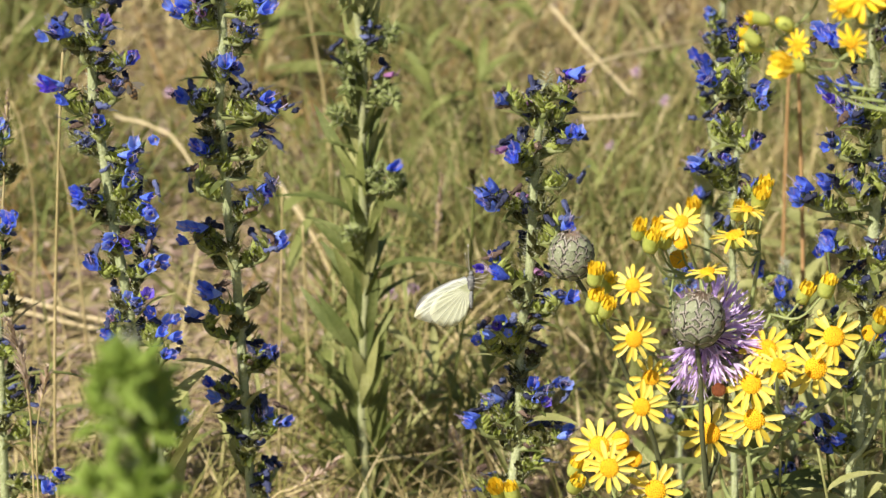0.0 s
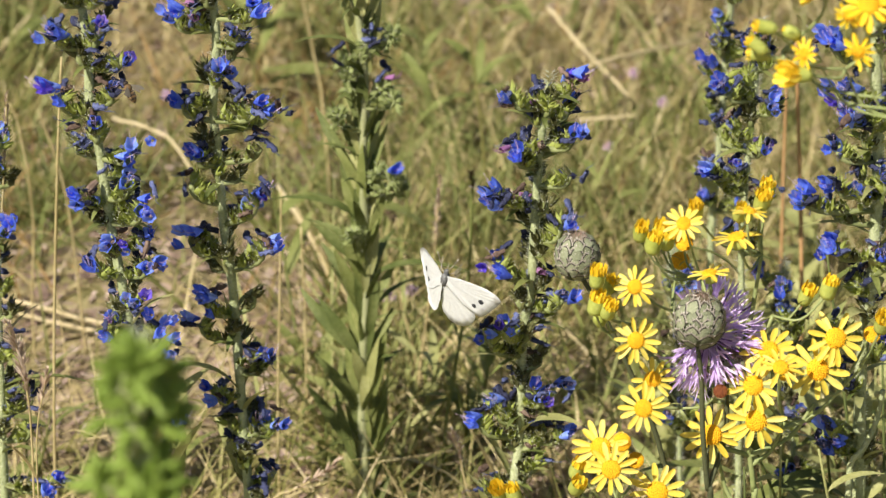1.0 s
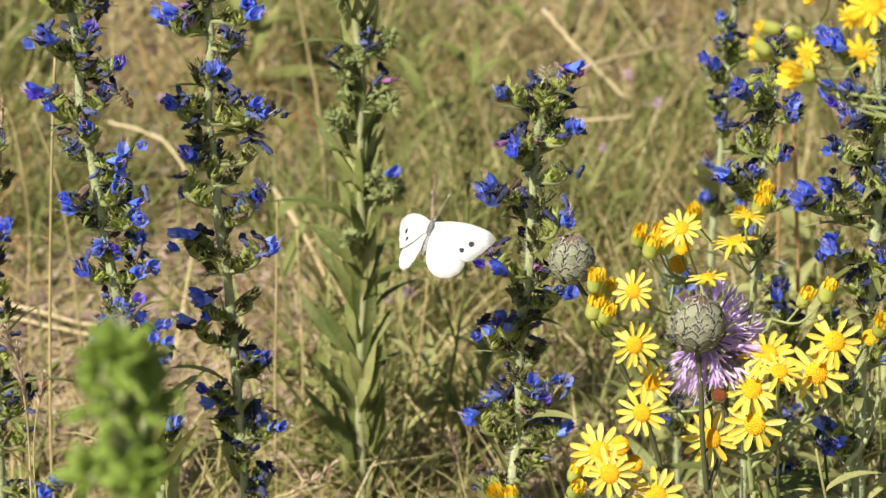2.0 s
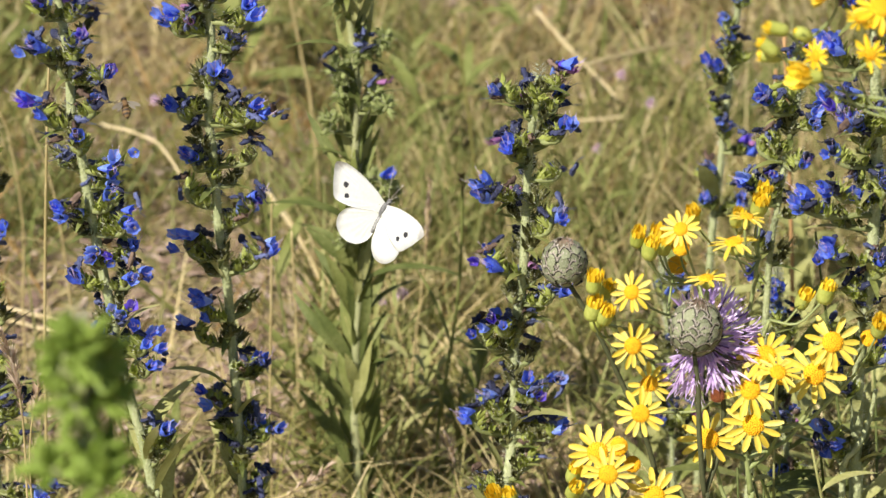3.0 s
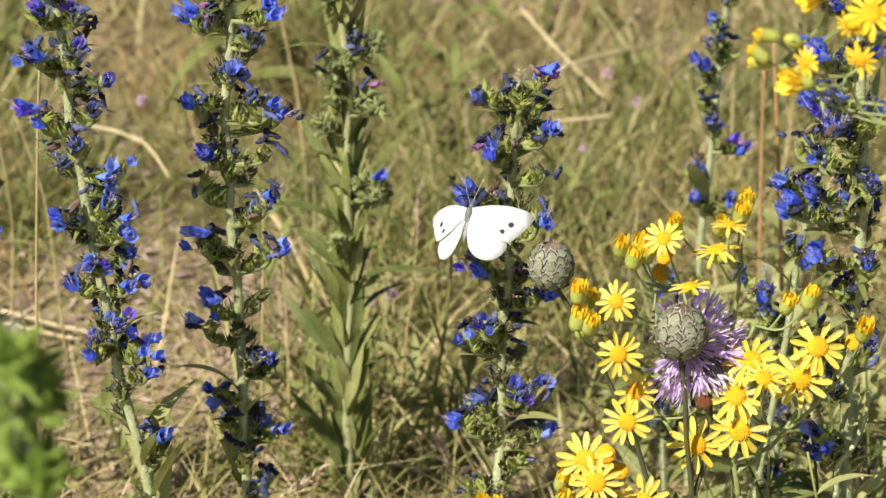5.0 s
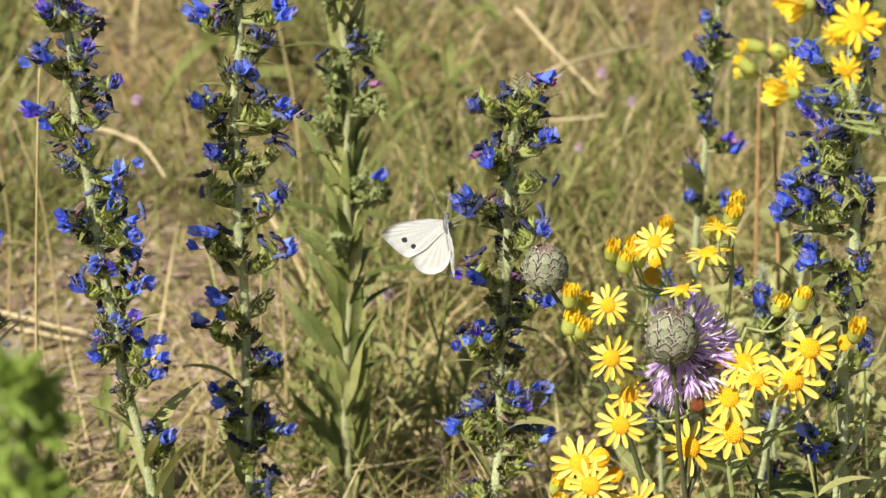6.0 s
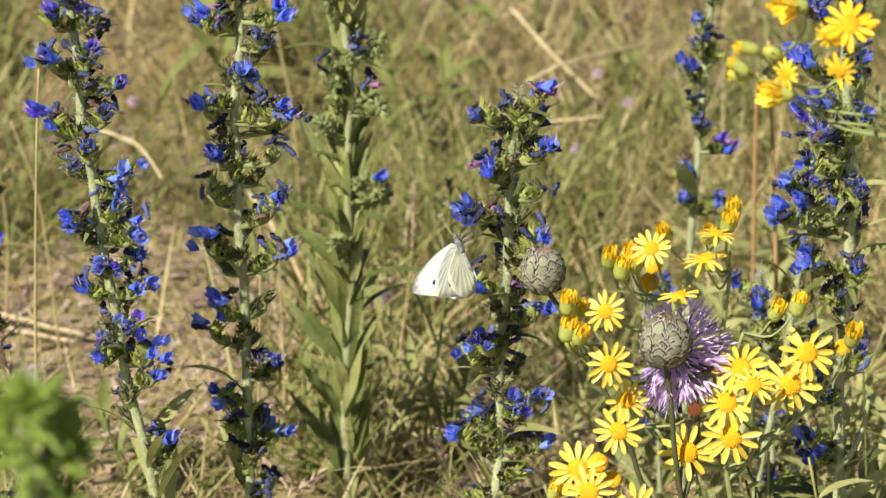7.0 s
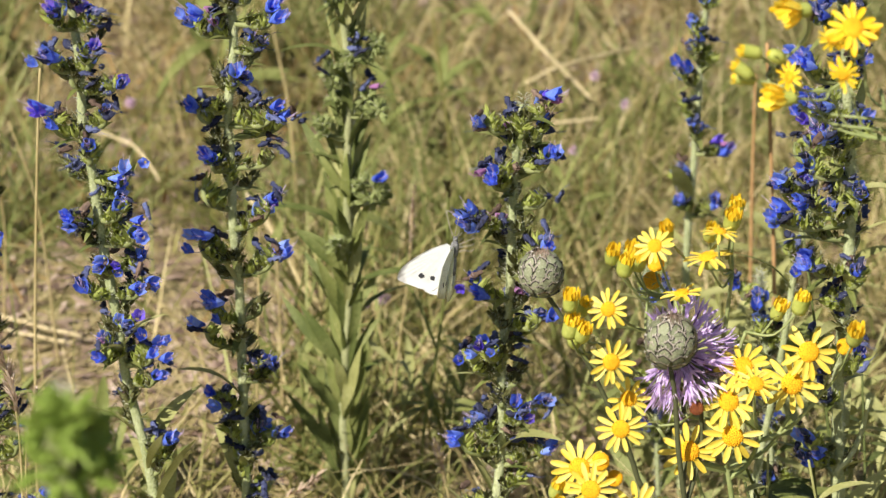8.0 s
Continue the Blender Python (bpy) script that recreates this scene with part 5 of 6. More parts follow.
grass_stalk('grass_stalk', -0.0941, 1.4, [(0.0, 0.0), (0.0013, 0.0788), (0.0039, 0.1428), (0.0064, 0.208)], 0.0008, M_STRAW, 'thin dry grass stalk')
grass_stalk('grass_stalk', 0.0492, 1.45, [(0.0, 0.0), (-0.01, -0.0242), (0.01, -0.0049), (0.0359, 0.0371)], 0.0007, M_STRAW, 'leaning dry grass stalk')
grass_stalk('grass_stalk', -0.0824, 1.5, [(0.0, 0.0), (0.0, 0.0022), (0.0006, 0.064), (-0.0005, 0.1386)], 0.0009, M_STRAW, 'thin dry grass stalk')
grass_stalk('grass_stalk', -0.2615, 1.6, [(0.0, 0.0), (0.0014, 0.0456), (0.0055, 0.1008), (0.0013, 0.1583), (-0.0044, 0.1772)], 0.0008, M_STRAW, 'arching dry grass stalk')
grass_stalk('grass_stalk', -0.2278, 1.6, [(0.0, 0.0), (-0.0046, 0.093), (-0.0094, 0.1317), (-0.021, 0.1734)], 0.0008, M_STRAW, 'arching dry grass stalk')
grass_stalk('grass_stalk', -0.0213, 1.5, [(0.0, 0.0), (-0.0008, -0.0135), (0.008, 0.0487), (0.0149, 0.0942)], 0.0006, M_STRAW, 'thin dry grass stalk')
grass_stalk('dead_stalk', 0.0004, 1.43, [(0.0, 0.0), (0.0016, 0.0422), (0.005, 0.0683), (0.0104, 0.1014), (0.0138, 0.1321), (0.0158, 0.1624), (0.0165, 0.1956), (0.0168, 0.205)], 0.0010, M_LEAF, 'dark bent stalk with a withered flower head', (0.015, 0.0075, M_DOCK))
lying_straw([(-0.318, 1.678, 0.014), (-0.269, 1.65, 0.015), (-0.215, 1.625, 0.012)], 0.0032, 'flattened dry straw lying on the soil')
lying_straw([(-0.308, 1.665, 0.01), (-0.26, 1.638, 0.01), (-0.221, 1.62, 0.01)], 0.0028, 'flattened dry straw lying on the soil')
lying_straw([(0.0825, 2.0256, 0.0851), (0.1083, 1.9721, 0.0707), (0.1388, 1.9253, 0.0516)], 0.0030, 'long pale straw leaning over the grass')
lying_straw([(0.0892, 1.9205, 0.066), (0.1235, 1.9358, 0.0755), (0.198, 2.0026, 0.066)], 0.0026, 'long pale straw leaning over the grass')
lying_straw([(0.0997, 1.8661, 0.0564), (0.1426, 1.8737, 0.0564)], 0.0028, 'flattened dry straw lying on the soil')
lying_straw([(-0.1104, 1.7286, 0.066), (-0.0904, 1.6646, 0.066), (-0.0799, 1.6455, 0.0564)], 0.0028, 'flattened dry straw lying on the soil')
lying_straw([(-0.2336, 1.8489, 0.066), (-0.1916, 1.803, 0.0707), (-0.1716, 1.7744, 0.0564)], 0.0025, 'flattened dry straw lying on the soil')
lying_straw([(-0.154, 1.39, 0.03), (-0.141, 1.43, 0.03)], 0.0025, 'flattened dry straw lying on the soil')
lying_straw([(0.002, 1.808, 0.02), (0.038, 1.805, 0.02)], 0.0028, 'flattened dry straw lying on the soil')
lying_straw([(-0.063, 1.482, 0.02), (-0.032, 1.48, 0.02)], 0.0022, 'flattened dry straw lying on the soil')
lying_straw([(0.059, 1.828, 0.02), (0.09, 1.808, 0.02)], 0.0022, 'flattened dry straw lying on the soil')
lying_straw([(-0.055, 1.696, 0.02), (0.002, 1.68, 0.02), (0.025, 1.668, 0.03)], 0.002, 'flattened dry straw lying on the soil')
lying_straw([(-0.216, 1.454, 0.02), (-0.197, 1.464, 0.02)], 0.0028, 'flattened dry straw lying on the soil')
lying_straw([(-0.35, 2.072, 0.03), (-0.327, 2.108, 0.05)], 0.0037, 'flattened dry straw lying on the soil')
lying_straw([(0.072, 1.619, 0.02), (0.098, 1.556, 0.02)], 0.0022, 'flattened dry straw lying on the soil')
meadow_herb(0.007, 1.905, 0.12, 22, 0.01, 'dark green bushy meadow herb', 1, M_LEAF)
meadow_herb(-0.138, 2.015, 0.09, 12, 0.016, 'pale broad-leaved meadow herb', 2, M_LEAF)
meadow_herb(-0.028, 1.435, 0.1, 18, 0.0075, 'upright pale green meadow herb', 4, M_PALELEAF)
meadow_herb(-0.07, 1.435, 0.11, 16, 0.0085, 'upright green meadow herb', 5, M_LEAF)
meadow_herb(0.016, 1.462, 0.09, 18, 0.008, 'dark green bushy meadow herb', 6, M_LEAF)
meadow_herb(-0.159, 1.409, 0.08, 14, 0.009, 'low green meadow herb', 7, M_LEAF)
meadow_herb(0.127, 1.738, 0.07, 10, 0.008, 'low green meadow herb', 8, M_LEAF)
meadow_herb(0.131, 1.422, 0.1, 18, 0.008, 'pale green meadow herb', 9, M_PALELEAF)
meadow_herb(0.249, 1.66, 0.12, 16, 0.014, 'pale green meadow herb', 10, M_PALELEAF)
meadow_herb(-0.243, 1.422, 0.08, 14, 0.009, 'low green meadow herb', 11, M_LEAF)
meadow_herb(-0.237, 1.873, 0.06, 12, 0.008, 'low green meadow herb', 12, M_LEAF)
meadow_herb(0.086, 1.785, 0.07, 12, 0.008, 'low green meadow herb', 13, M_LEAF)
meadow_herb(-0.085, 1.548, 0.17, 10, 0.012, 'dark curling herb among the grass', 15, M_LEAF)
meadow_herb(0.173, 1.448, 0.1, 18, 0.008, 'pale green meadow herb', 17, M_PALELEAF)
meadow_herb(0.209, 1.358, 0.15, 28, 0.008, 'pale green meadow herb', 21, M_PALELEAF)
meadow_herb(0.241, 1.346, 0.19, 34, 0.008, 'pale hairy-leaved meadow herb', 22, M_PALELEAF)
meadow_herb(0.182, 1.34, 0.13, 20, 0.007, 'pale green meadow herb', 23, M_PALELEAF)
meadow_herb(0.054, 2.075, 0.1, 20, 0.007, 'dark green bushy meadow herb', 31, M_LEAF)
meadow_herb(0.106, 2.176, 0.1, 20, 0.007, 'dark green bushy meadow herb', 32, M_LEAF)
meadow_herb(0.163, 2.19, 0.09, 18, 0.006, 'dark green bushy meadow herb', 33, M_LEAF)
meadow_herb(0.178, 2.015, 0.08, 18, 0.006, 'dark green bushy meadow herb', 34, M_LEAF)
meadow_herb(-0.331, 2.112, 0.09, 14, 0.014, 'broad-leaved green meadow herb', 18, M_LEAF)
meadow_herb(0.196, 1.504, 0.12, 18, 0.008, 'pale green meadow herb', 19, M_PALELEAF)
grass_stalk('grass_stalk', 0.1869, 1.12, [(0.0, 0.0), (-0.0006, 0.1686), (-0.0008, 0.1925), (0.0051, 0.2019), (0.0105, 0.2145), (0.012, 0.2305)], 0.0015, M_STEM, 'pale hairy arching green shoot')
meadow_herb(0.205, 1.095, 0.23, 46, 0.0058, 'pale hairy-leaved meadow herb', 26, M_PALELEAF)
meadow_herb(0.165, 1.16, 0.2, 40, 0.0055, 'pale green meadow herb', 27, M_PALELEAF)
meadow_herb(0.15, 1.13, 0.175, 70, 0.0072, 'dark leafy herb under the ragwort heads', 41, M_DARKLEAF)
meadow_herb(0.214, 1.17, 0.25, 60, 0.0065, 'dark leafy herb behind the stout bugloss stem', 43, M_DARKLEAF)
meadow_herb(0.187, 1.11, 0.18, 70, 0.0070, 'dark leafy herb beside the stout bugloss stem', 42, M_DARKLEAF)
small_bloom(0.146, 1.971, 0.05, 0.0045, 'small pale pink meadow flower', M_PALEPINK)
small_bloom(0.12, 1.838, 0.05, 0.0045, 'small pale pink meadow flower', M_PALEPINK)
small_bloom(0.164, 1.915, 0.05, 0.0045, 'small pale pink meadow flower', M_PALEPINK)
small_bloom(-0.019, 1.591, 0.05, 0.0045, 'small pale pink meadow flower', M_PALEPINK)
small_bloom(-0.203, 1.928, 0.05, 0.0045, 'small pale pink meadow flower', M_PALEPINK)
small_bloom(-0.033, 1.583, 0.05, 0.0045, 'small pale pink meadow flower', M_PALEPINK)
small_bloom(-0.032, 1.694, 0.06, 0.006, 'dried grey flower head', M_DOCK)


# ---- the butterfly ----
FLY = 0.00091


def wing_material(name, base, spots, tip, tip_at, veil):
    """A scaly wing surface: pale base, dark round spots and a grey tip at their places on the wing, faint dusting."""
    m = bpy.data.materials.new(name)
    m.use_nodes = True
    nt = m.node_tree
    b, out = nt.nodes["Principled BSDF"], nt.nodes["Material Output"]
    tc = nt.nodes.new("ShaderNodeTexCoord")
    n = nt.nodes.new("ShaderNodeTexNoise")
    n.inputs["Scale"].default_value, n.inputs["Detail"].default_value = 900, 4
    nt.links.new(tc.outputs["Object"], n.inputs["Vector"])
    col = ramp_of(nt, n.outputs[0], [(0.3, tuple(c * 0.93 for c in base)), (0.6, base), (0.9, tuple(min(0.92, c * 1.05) for c in base))])
    for (x, y, r, colour) in [*((x, y, r, (0.06, 0.06, 0.065)) for x, y, r in spots), (*tip_at, tip)]:
        d = nt.nodes.new("ShaderNodeVectorMath")
        d.operation = "DISTANCE"
        sgn = nt.nodes.new("ShaderNodeSeparateXYZ")
        nt.links.new(tc.outputs["Object"], sgn.inputs[0])
        ax = nt.nodes.new("ShaderNodeMath")
        ax.operation = "ABSOLUTE"
        nt.links.new(sgn.outputs[0], ax.inputs[0])
        cb = nt.nodes.new("ShaderNodeCombineXYZ")
        nt.links.new(ax.outputs[0], cb.inputs[0])
        nt.links.new(sgn.outputs[1], cb.inputs[1])
        nt.links.new(cb.outputs[0], d.inputs[0])
        d.inputs[1].default_value = (x * FLY, y * FLY, 0)
        wob = nt.nodes.new("ShaderNodeMath")
        wob.operation = "MULTIPLY_ADD"
        nt.links.new(n.outputs[0], wob.inputs[0])
        wob.inputs[1].default_value = 0.0012
        nt.links.new(d.outputs["Value"], wob.inputs[2])
        mr = nt.nodes.new("ShaderNodeMapRange")
        nt.links.new(wob.outputs[0], mr.inputs[0])
        mr.inputs[1].default_value, mr.inputs[2].default_value = r * FLY * 0.9 + 0.0006, r * FLY * 1.2 + 0.0006
        mr.inputs[3].default_value, mr.inputs[4].default_value = 1, 0
        mx = nt.nodes.new("ShaderNodeMix")
        mx.data_type = "RGBA"
        nt.links.new(mr.outputs[0], mx.inputs[0])
        nt.links.new(col, mx.inputs[6])
        mx.inputs[7].default_value = (*colour, 1)
        col = mx.outputs[2]
    nt.links.new(col, b.inputs["Base Color"])
    b.inputs["Roughness"].default_value = 0.7
    b.inputs["Specular IOR Level"].default_value = 0.15
    t, ms = nt.nodes.new("ShaderNodeBsdfTranslucent"), nt.nodes.new("ShaderNodeMixShader")
    nt.links.new(col, t.inputs[0])
    ms.inputs[0].default_value = veil
    nt.links.new(b.outputs[0], ms.inputs[1])
    nt.links.new(t.outputs[0], ms.inputs[2])
    nt.links.new(ms.outputs[0], out.inputs[0])
    return m


SPOTS = [(20.8, 0.8, 1.35), (17.8, -4.0, 1.15)]
M_UPPER = wing_material("wing_upper", (0.77, 0.775, 0.755), SPOTS, (0.56, 0.55, 0.52), (32.0, 9.0, 5.6), 0.42)
M_UNDER = wing_material("wing_under", (0.79, 0.81, 0.67), SPOTS, (0.76, 0.73, 0.50), (31.5, 9.0, 5.0), 0.42)
M_HUPPER = wing_material("hindwing_upper", (0.77, 0.775, 0.755), [], (0.76, 0.76, 0.70), (0, 0, 4.0), 0.42)
M_HUNDER = wing_material("hindwing_under", (0.82, 0.84, 0.62), [], (0.60, 0.63, 0.38), (0, 0, 5.0), 0.42)
M_VEIN = material("wing_vein", (0.36, 0.37, 0.24), (0.48, 0.48, 0.33), (0.58, 0.58, 0.42), 0.6, 500, 0)
M_FUR = material("insect_fur", (0.05, 0.05, 0.05), (0.13, 0.13, 0.125), (0.40, 0.40, 0.38), 0.8, 900, 0.6, speck=0.9)
M_FEELER = material("antenna", (0.16, 0.14, 0.11), (0.30, 0.27, 0.22), (0.55, 0.5, 0.42), 0.6, 500, 0)


def wing_mesh(name, outline, side, mats, camber):
    """A thin two-sided wing with a gentle arch and raised veins; outline in millimetres from its root."""
    edge = smooth_line([Vector((x, y, 0)) for x, y in outline] + [Vector((*outline[0], 0))], 120)[:-1]
    s = Shape()
    rings, n = 5, len(edge)
    hub = Vector((1.5, sum(p.y for p in edge) / n * 0.25, 0))

    def lift(p):
        return camber * math.sin(min(1, p.x / 26) * math.pi) - 0.10 * math.sin(p.y * 0.9 + p.x * 0.25)

    for face, dz in ((0, 0.05), (1, -0.05)):
        verts = []
        for i in range(rings + 1):
            for k, p in enumerate(edge):
                q = hub.lerp(p, max(0.02, i / rings))
                ridge = 0.14 if k % 10 in (4, 5) and 0 < i < rings else 0.0
                verts.append(Vector((side * q.x, q.y, lift(q) + 0.08 * math.cos(2 * math.pi * k / 10) * i / rings + dz * (1 + 2 * ridge))) * FLY)
        flip = (face == 0) == (side > 0)
        for k in range(n):
            faces = [(i * n + k, i * n + (k + 1) % n, (i + 1) * n + (k + 1) % n, (i + 1) * n + k) for i in range(rings)]
            s.f += [tuple(v + face * len(verts) for v in (f if flip else f[::-1])) for f in faces]
            s.m += [2 if face and k % 10 == 4 else face] * rings
        s.v += [tuple(v) for v in verts]
    o = [rings * n + k for k in range(n)]
    m = (rings + 1) * n
    s.f += [(o[k], o[(k + 1) % n], o[(k + 1) % n] + m, o[k] + m) for k in range(n)]
    s.m += [0] * n
    return s.mesh(name, mats)


FORE = [(0, 3), (8, 7), (17, 9.6), (25, 10.3), (29.6, 8.8), (30.2, 6.8), (28.6, 2.4), (25.8, -3.6), (22, -8.3), (13, -7.5), (4, -4), (0, -2.5)]
HIND = [(0, 0), (10, -2.5), (17, -5.5), (20.5, -10), (20.3, -15.5), (17, -20), (12, -22), (7, -21), (3, -17), (0.5, -9)]


def build_butterfly():
    top = thing("butterfly", 0, 0, "small white butterfly with black-spotted wings visiting the flowers", "butterfly")
    s = Shape()
    n = 10

    def ovals(prof):
        verts = [(r * math.cos(2 * math.pi * k / n) * FLY, y * FLY, (z + r * math.sin(2 * math.pi * k / n)) * FLY) for y, r, z in prof for k in range(n)]
        faces = [(i * n + k, i * n + (k + 1) % n, (i + 1) * n + (k + 1) % n, (i + 1) * n + k) for i in range(len(prof) - 1) for k in range(n)]
        faces += [tuple(range(n - 1, -1, -1)), tuple((len(prof) - 1) * n + k for k in range(n))]
        return verts, faces

    s.add(*ovals([(-2.5, 1.2, 0), (-1, 1.9, 0.1), (1.5, 2.2, 0.2), (4, 1.9, 0.2), (5.6, 1.0, 0)]))
    part("thorax", s, [M_FUR], top, "grey furry thorax")
    s = Shape()
    s.add(*ovals([(-12.5, 0.3, -0.6), (-11.5, 0.9, -0.5), (-8, 1.25, -0.3), (-5, 1.3, -0.1), (-2, 1.15, 0)]))
    part("abdomen", s, [M_FUR], top)
    s = Shape()
    s.add(*ovals([(5.2, 0.7, 0), (5.8, 1.2, 0.1), (6.8, 1.25, 0.1), (7.7, 0.8, 0)]))
    head = part("head", s, [M_FUR], top)
    for q in (-1, 1):
        s = Shape()
        line = smooth_line([Vector((0.5 * q, 7.2, 0.8)), Vector((2.6 * q, 12, 2.0)), Vector((5.0 * q, 18, 2.6))], 8)
        tube(s, [p * FLY for p in line], 0.00016, 0.00014, 5)
        tube(s, [line[-1] * FLY, (line[-1] + Vector((0.25 * q, 0.7, 0.1))) * FLY, (line[-1] + Vector((0.5 * q, 1.4, 0.1))) * FLY], 0.0003, 0.0003, 6)
        part("antenna", s, [M_FEELER], head)
    s = Shape()
    tube(s, [p * FLY for p in smooth_line([Vector((0, 7.5, -0.5)), Vector((0, 9.5, -1.8)), Vector((0, 11.5, -1.5))], 6)], 0.00014, 0.0001, 4)
    part("proboscis", s, [M_FEELER], head)
    for q in (-1, 1):
        for j in range(3):
            s = Shape()
            y = 3.8 - 2.0 * j
            tube(s, [p * FLY for p in smooth_line([Vector((0.8 * q, y, -1.5)), Vector((3.5 * q, y + 1.5, -2.4)), Vector((4.6 * q, y + 3 - j, -6.0)), Vector((5.2 * q, y + 4 - j, -7.6))], 8)], 0.00020, 0.00013, 4)
            part("leg", s, [M_FEELER], top)
    wings = {}
    for q, letter in ((-1, "l"), (1, "r")):
        wings["f" + letter] = part("forewing", wing_mesh("forewing", FORE, q, [M_UPPER, M_UNDER, M_VEIN], 0.7), [], top, "white forewing with two black spots")
        wings["h" + letter] = part("hindwing", wing_mesh("hindwing", HIND, q, [M_HUPPER, M_HUNDER, M_VEIN], 0.5), [], top, "white hindwing, yellowish beneath")
    return top, wings


butterfly = build_butterfly()


def fly(insect, flight):
    """Key the body's place and turn, and each wing's lift and sweep on the body."""
    top, wings = insect
    walk(top, [(t, pose(x, y, z, a, b, c)) for t, x, y, z, a, b, c, *_ in flight])
    for key, q, lift, sweep, extra, drop in (("fl", -1, 7, 9, None, 0.15), ("fr", 1, 8, 10, None, 0.15), ("hl", -1, 7, 11, 13, -0.15), ("hr", 1, 8, 12, 14, -0.15)):
        walk(wings[key], [(r[0], pose(1.2 * q * FLY, 2 * FLY, (1 + drop) * FLY, 0, -q * (r[lift] + (r[extra] if extra else 0)), 0) @ pose(0, 0, 0, 0, 0, -q * r[sweep])) for r in flight])


# ---- the bees ----
M_BEE = material("bee_fur", (0.06, 0.035, 0.015), (0.15, 0.09, 0.038), (0.29, 0.19, 0.085), 0.8, 1500, 0.6)
M_BEEDARK = material("bee_band", (0.012, 0.009, 0.007), (0.035, 0.025, 0.018), (0.08, 0.055, 0.035), 0.45, 900, 0.2)
M_BEEWING = material("bee_wing", (0.30, 0.27, 0.22), (0.42, 0.38, 0.32), (0.55, 0.5, 0.44), 0.3, 900, 0, 0.7)


def build_bee(label, seed):
    """A bee that faces +y: striped abdomen, furry thorax, head, four wings and six legs; sizes in millimetres."""
    random.seed(seed)
    mm = 0.00105
    top = thing("bee", 0, 0, label, "bee", "bees")
    n = 12

    def body(name, prof, mats, pick, label=""):
        s = Shape()
        verts = [Vector((r * math.cos(2 * math.pi * k / n), y, r * 0.92 * math.sin(2 * math.pi * k / n))) * mm for y, r in prof for k in range(n)]
        for i in range(len(prof) - 1):
            s.f += [(i * n + k, i * n + (k + 1) % n, (i + 1) * n + (k + 1) % n, (i + 1) * n + k) for k in range(n)]
            s.m += [pick(i)] * n
        s.f += [tuple(range(n - 1, -1, -1)), tuple((len(prof) - 1) * n + k for k in range(n))]
        s.m += [0, 0]
        s.v += [tuple(v) for v in verts]
        for k in range(160):
            p = Vector(random.choice(verts))
            mid = Vector((0, p.y, 0))
            spike(s, p, (p - mid) + Vector((0, -0.0004, 0)), rnd(0.0004, 0.0009), 0.00008, 0)
        return part(name, s, mats, top, label)

    body("thorax", [(-0.6, 0.5), (-0.2, 1.4), (0.9, 1.85), (2.0, 1.6), (2.7, 0.7)], [M_BEE], lambda i: 0, "brown furry thorax")
    body("abdomen", [(-5.8, 0.1), (-5.2, 0.8), (-4.4, 1.35), (-3.6, 1.7), (-2.7, 1.85), (-1.8, 1.8), (-1.0, 1.4), (-0.4, 0.6)], [M_BEE, M_BEEDARK], lambda i: (i + 1) % 2, "banded abdomen")
    body("head", [(2.6, 0.6), (2.9, 1.15), (3.5, 1.2), (4.0, 0.6)], [M_BEEDARK], lambda i: 0)
    for q in (-1, 1):
        for y, way, length, w in ((1.6, (q * 1.0, -0.75, 0.35), 6.2, 2.0), (0.6, (q * 0.8, -1.0, 0.3), 4.3, 1.5)):
            s = Shape()
            blade(s, Matrix.Translation(Vector((q * 1.1, y, 1.2)) * mm) @ basis(Vector(way)), length * mm, w * mm, 0.05, 0.05, 6, 0, 0.3, 0.6)
            part("wing", s, [M_BEEWING], top, "smoky clear wing")
        for j in range(3):
            s = Shape()
            y = 1.9 - 0.9 * j
            tube(s, [p * mm for p in smooth_line([Vector((q * 0.9, y, -1.1)), Vector((q * 2.2, y + 0.5 - 0.6 * j, -1.3)), Vector((q * 2.6, y + 0.8 - 0.9 * j, -3.2))], 5)], 0.00022, 0.00012, 4)
            part("leg", s, [M_BEEDARK], top)
    return top


bee_one = build_bee("small brown bee on the bugloss flowers", 71)
bee_two = build_bee("small brown bee flying past the ragwort", 72)


def sways(plant, rows):
    """Lean a plant on its foot: rows of seconds and the degrees about x and about y."""
    x, y, z = plant.location
    walk(plant, [(t, pose(x, y, z, a, b, 0)) for t, a, b in rows])


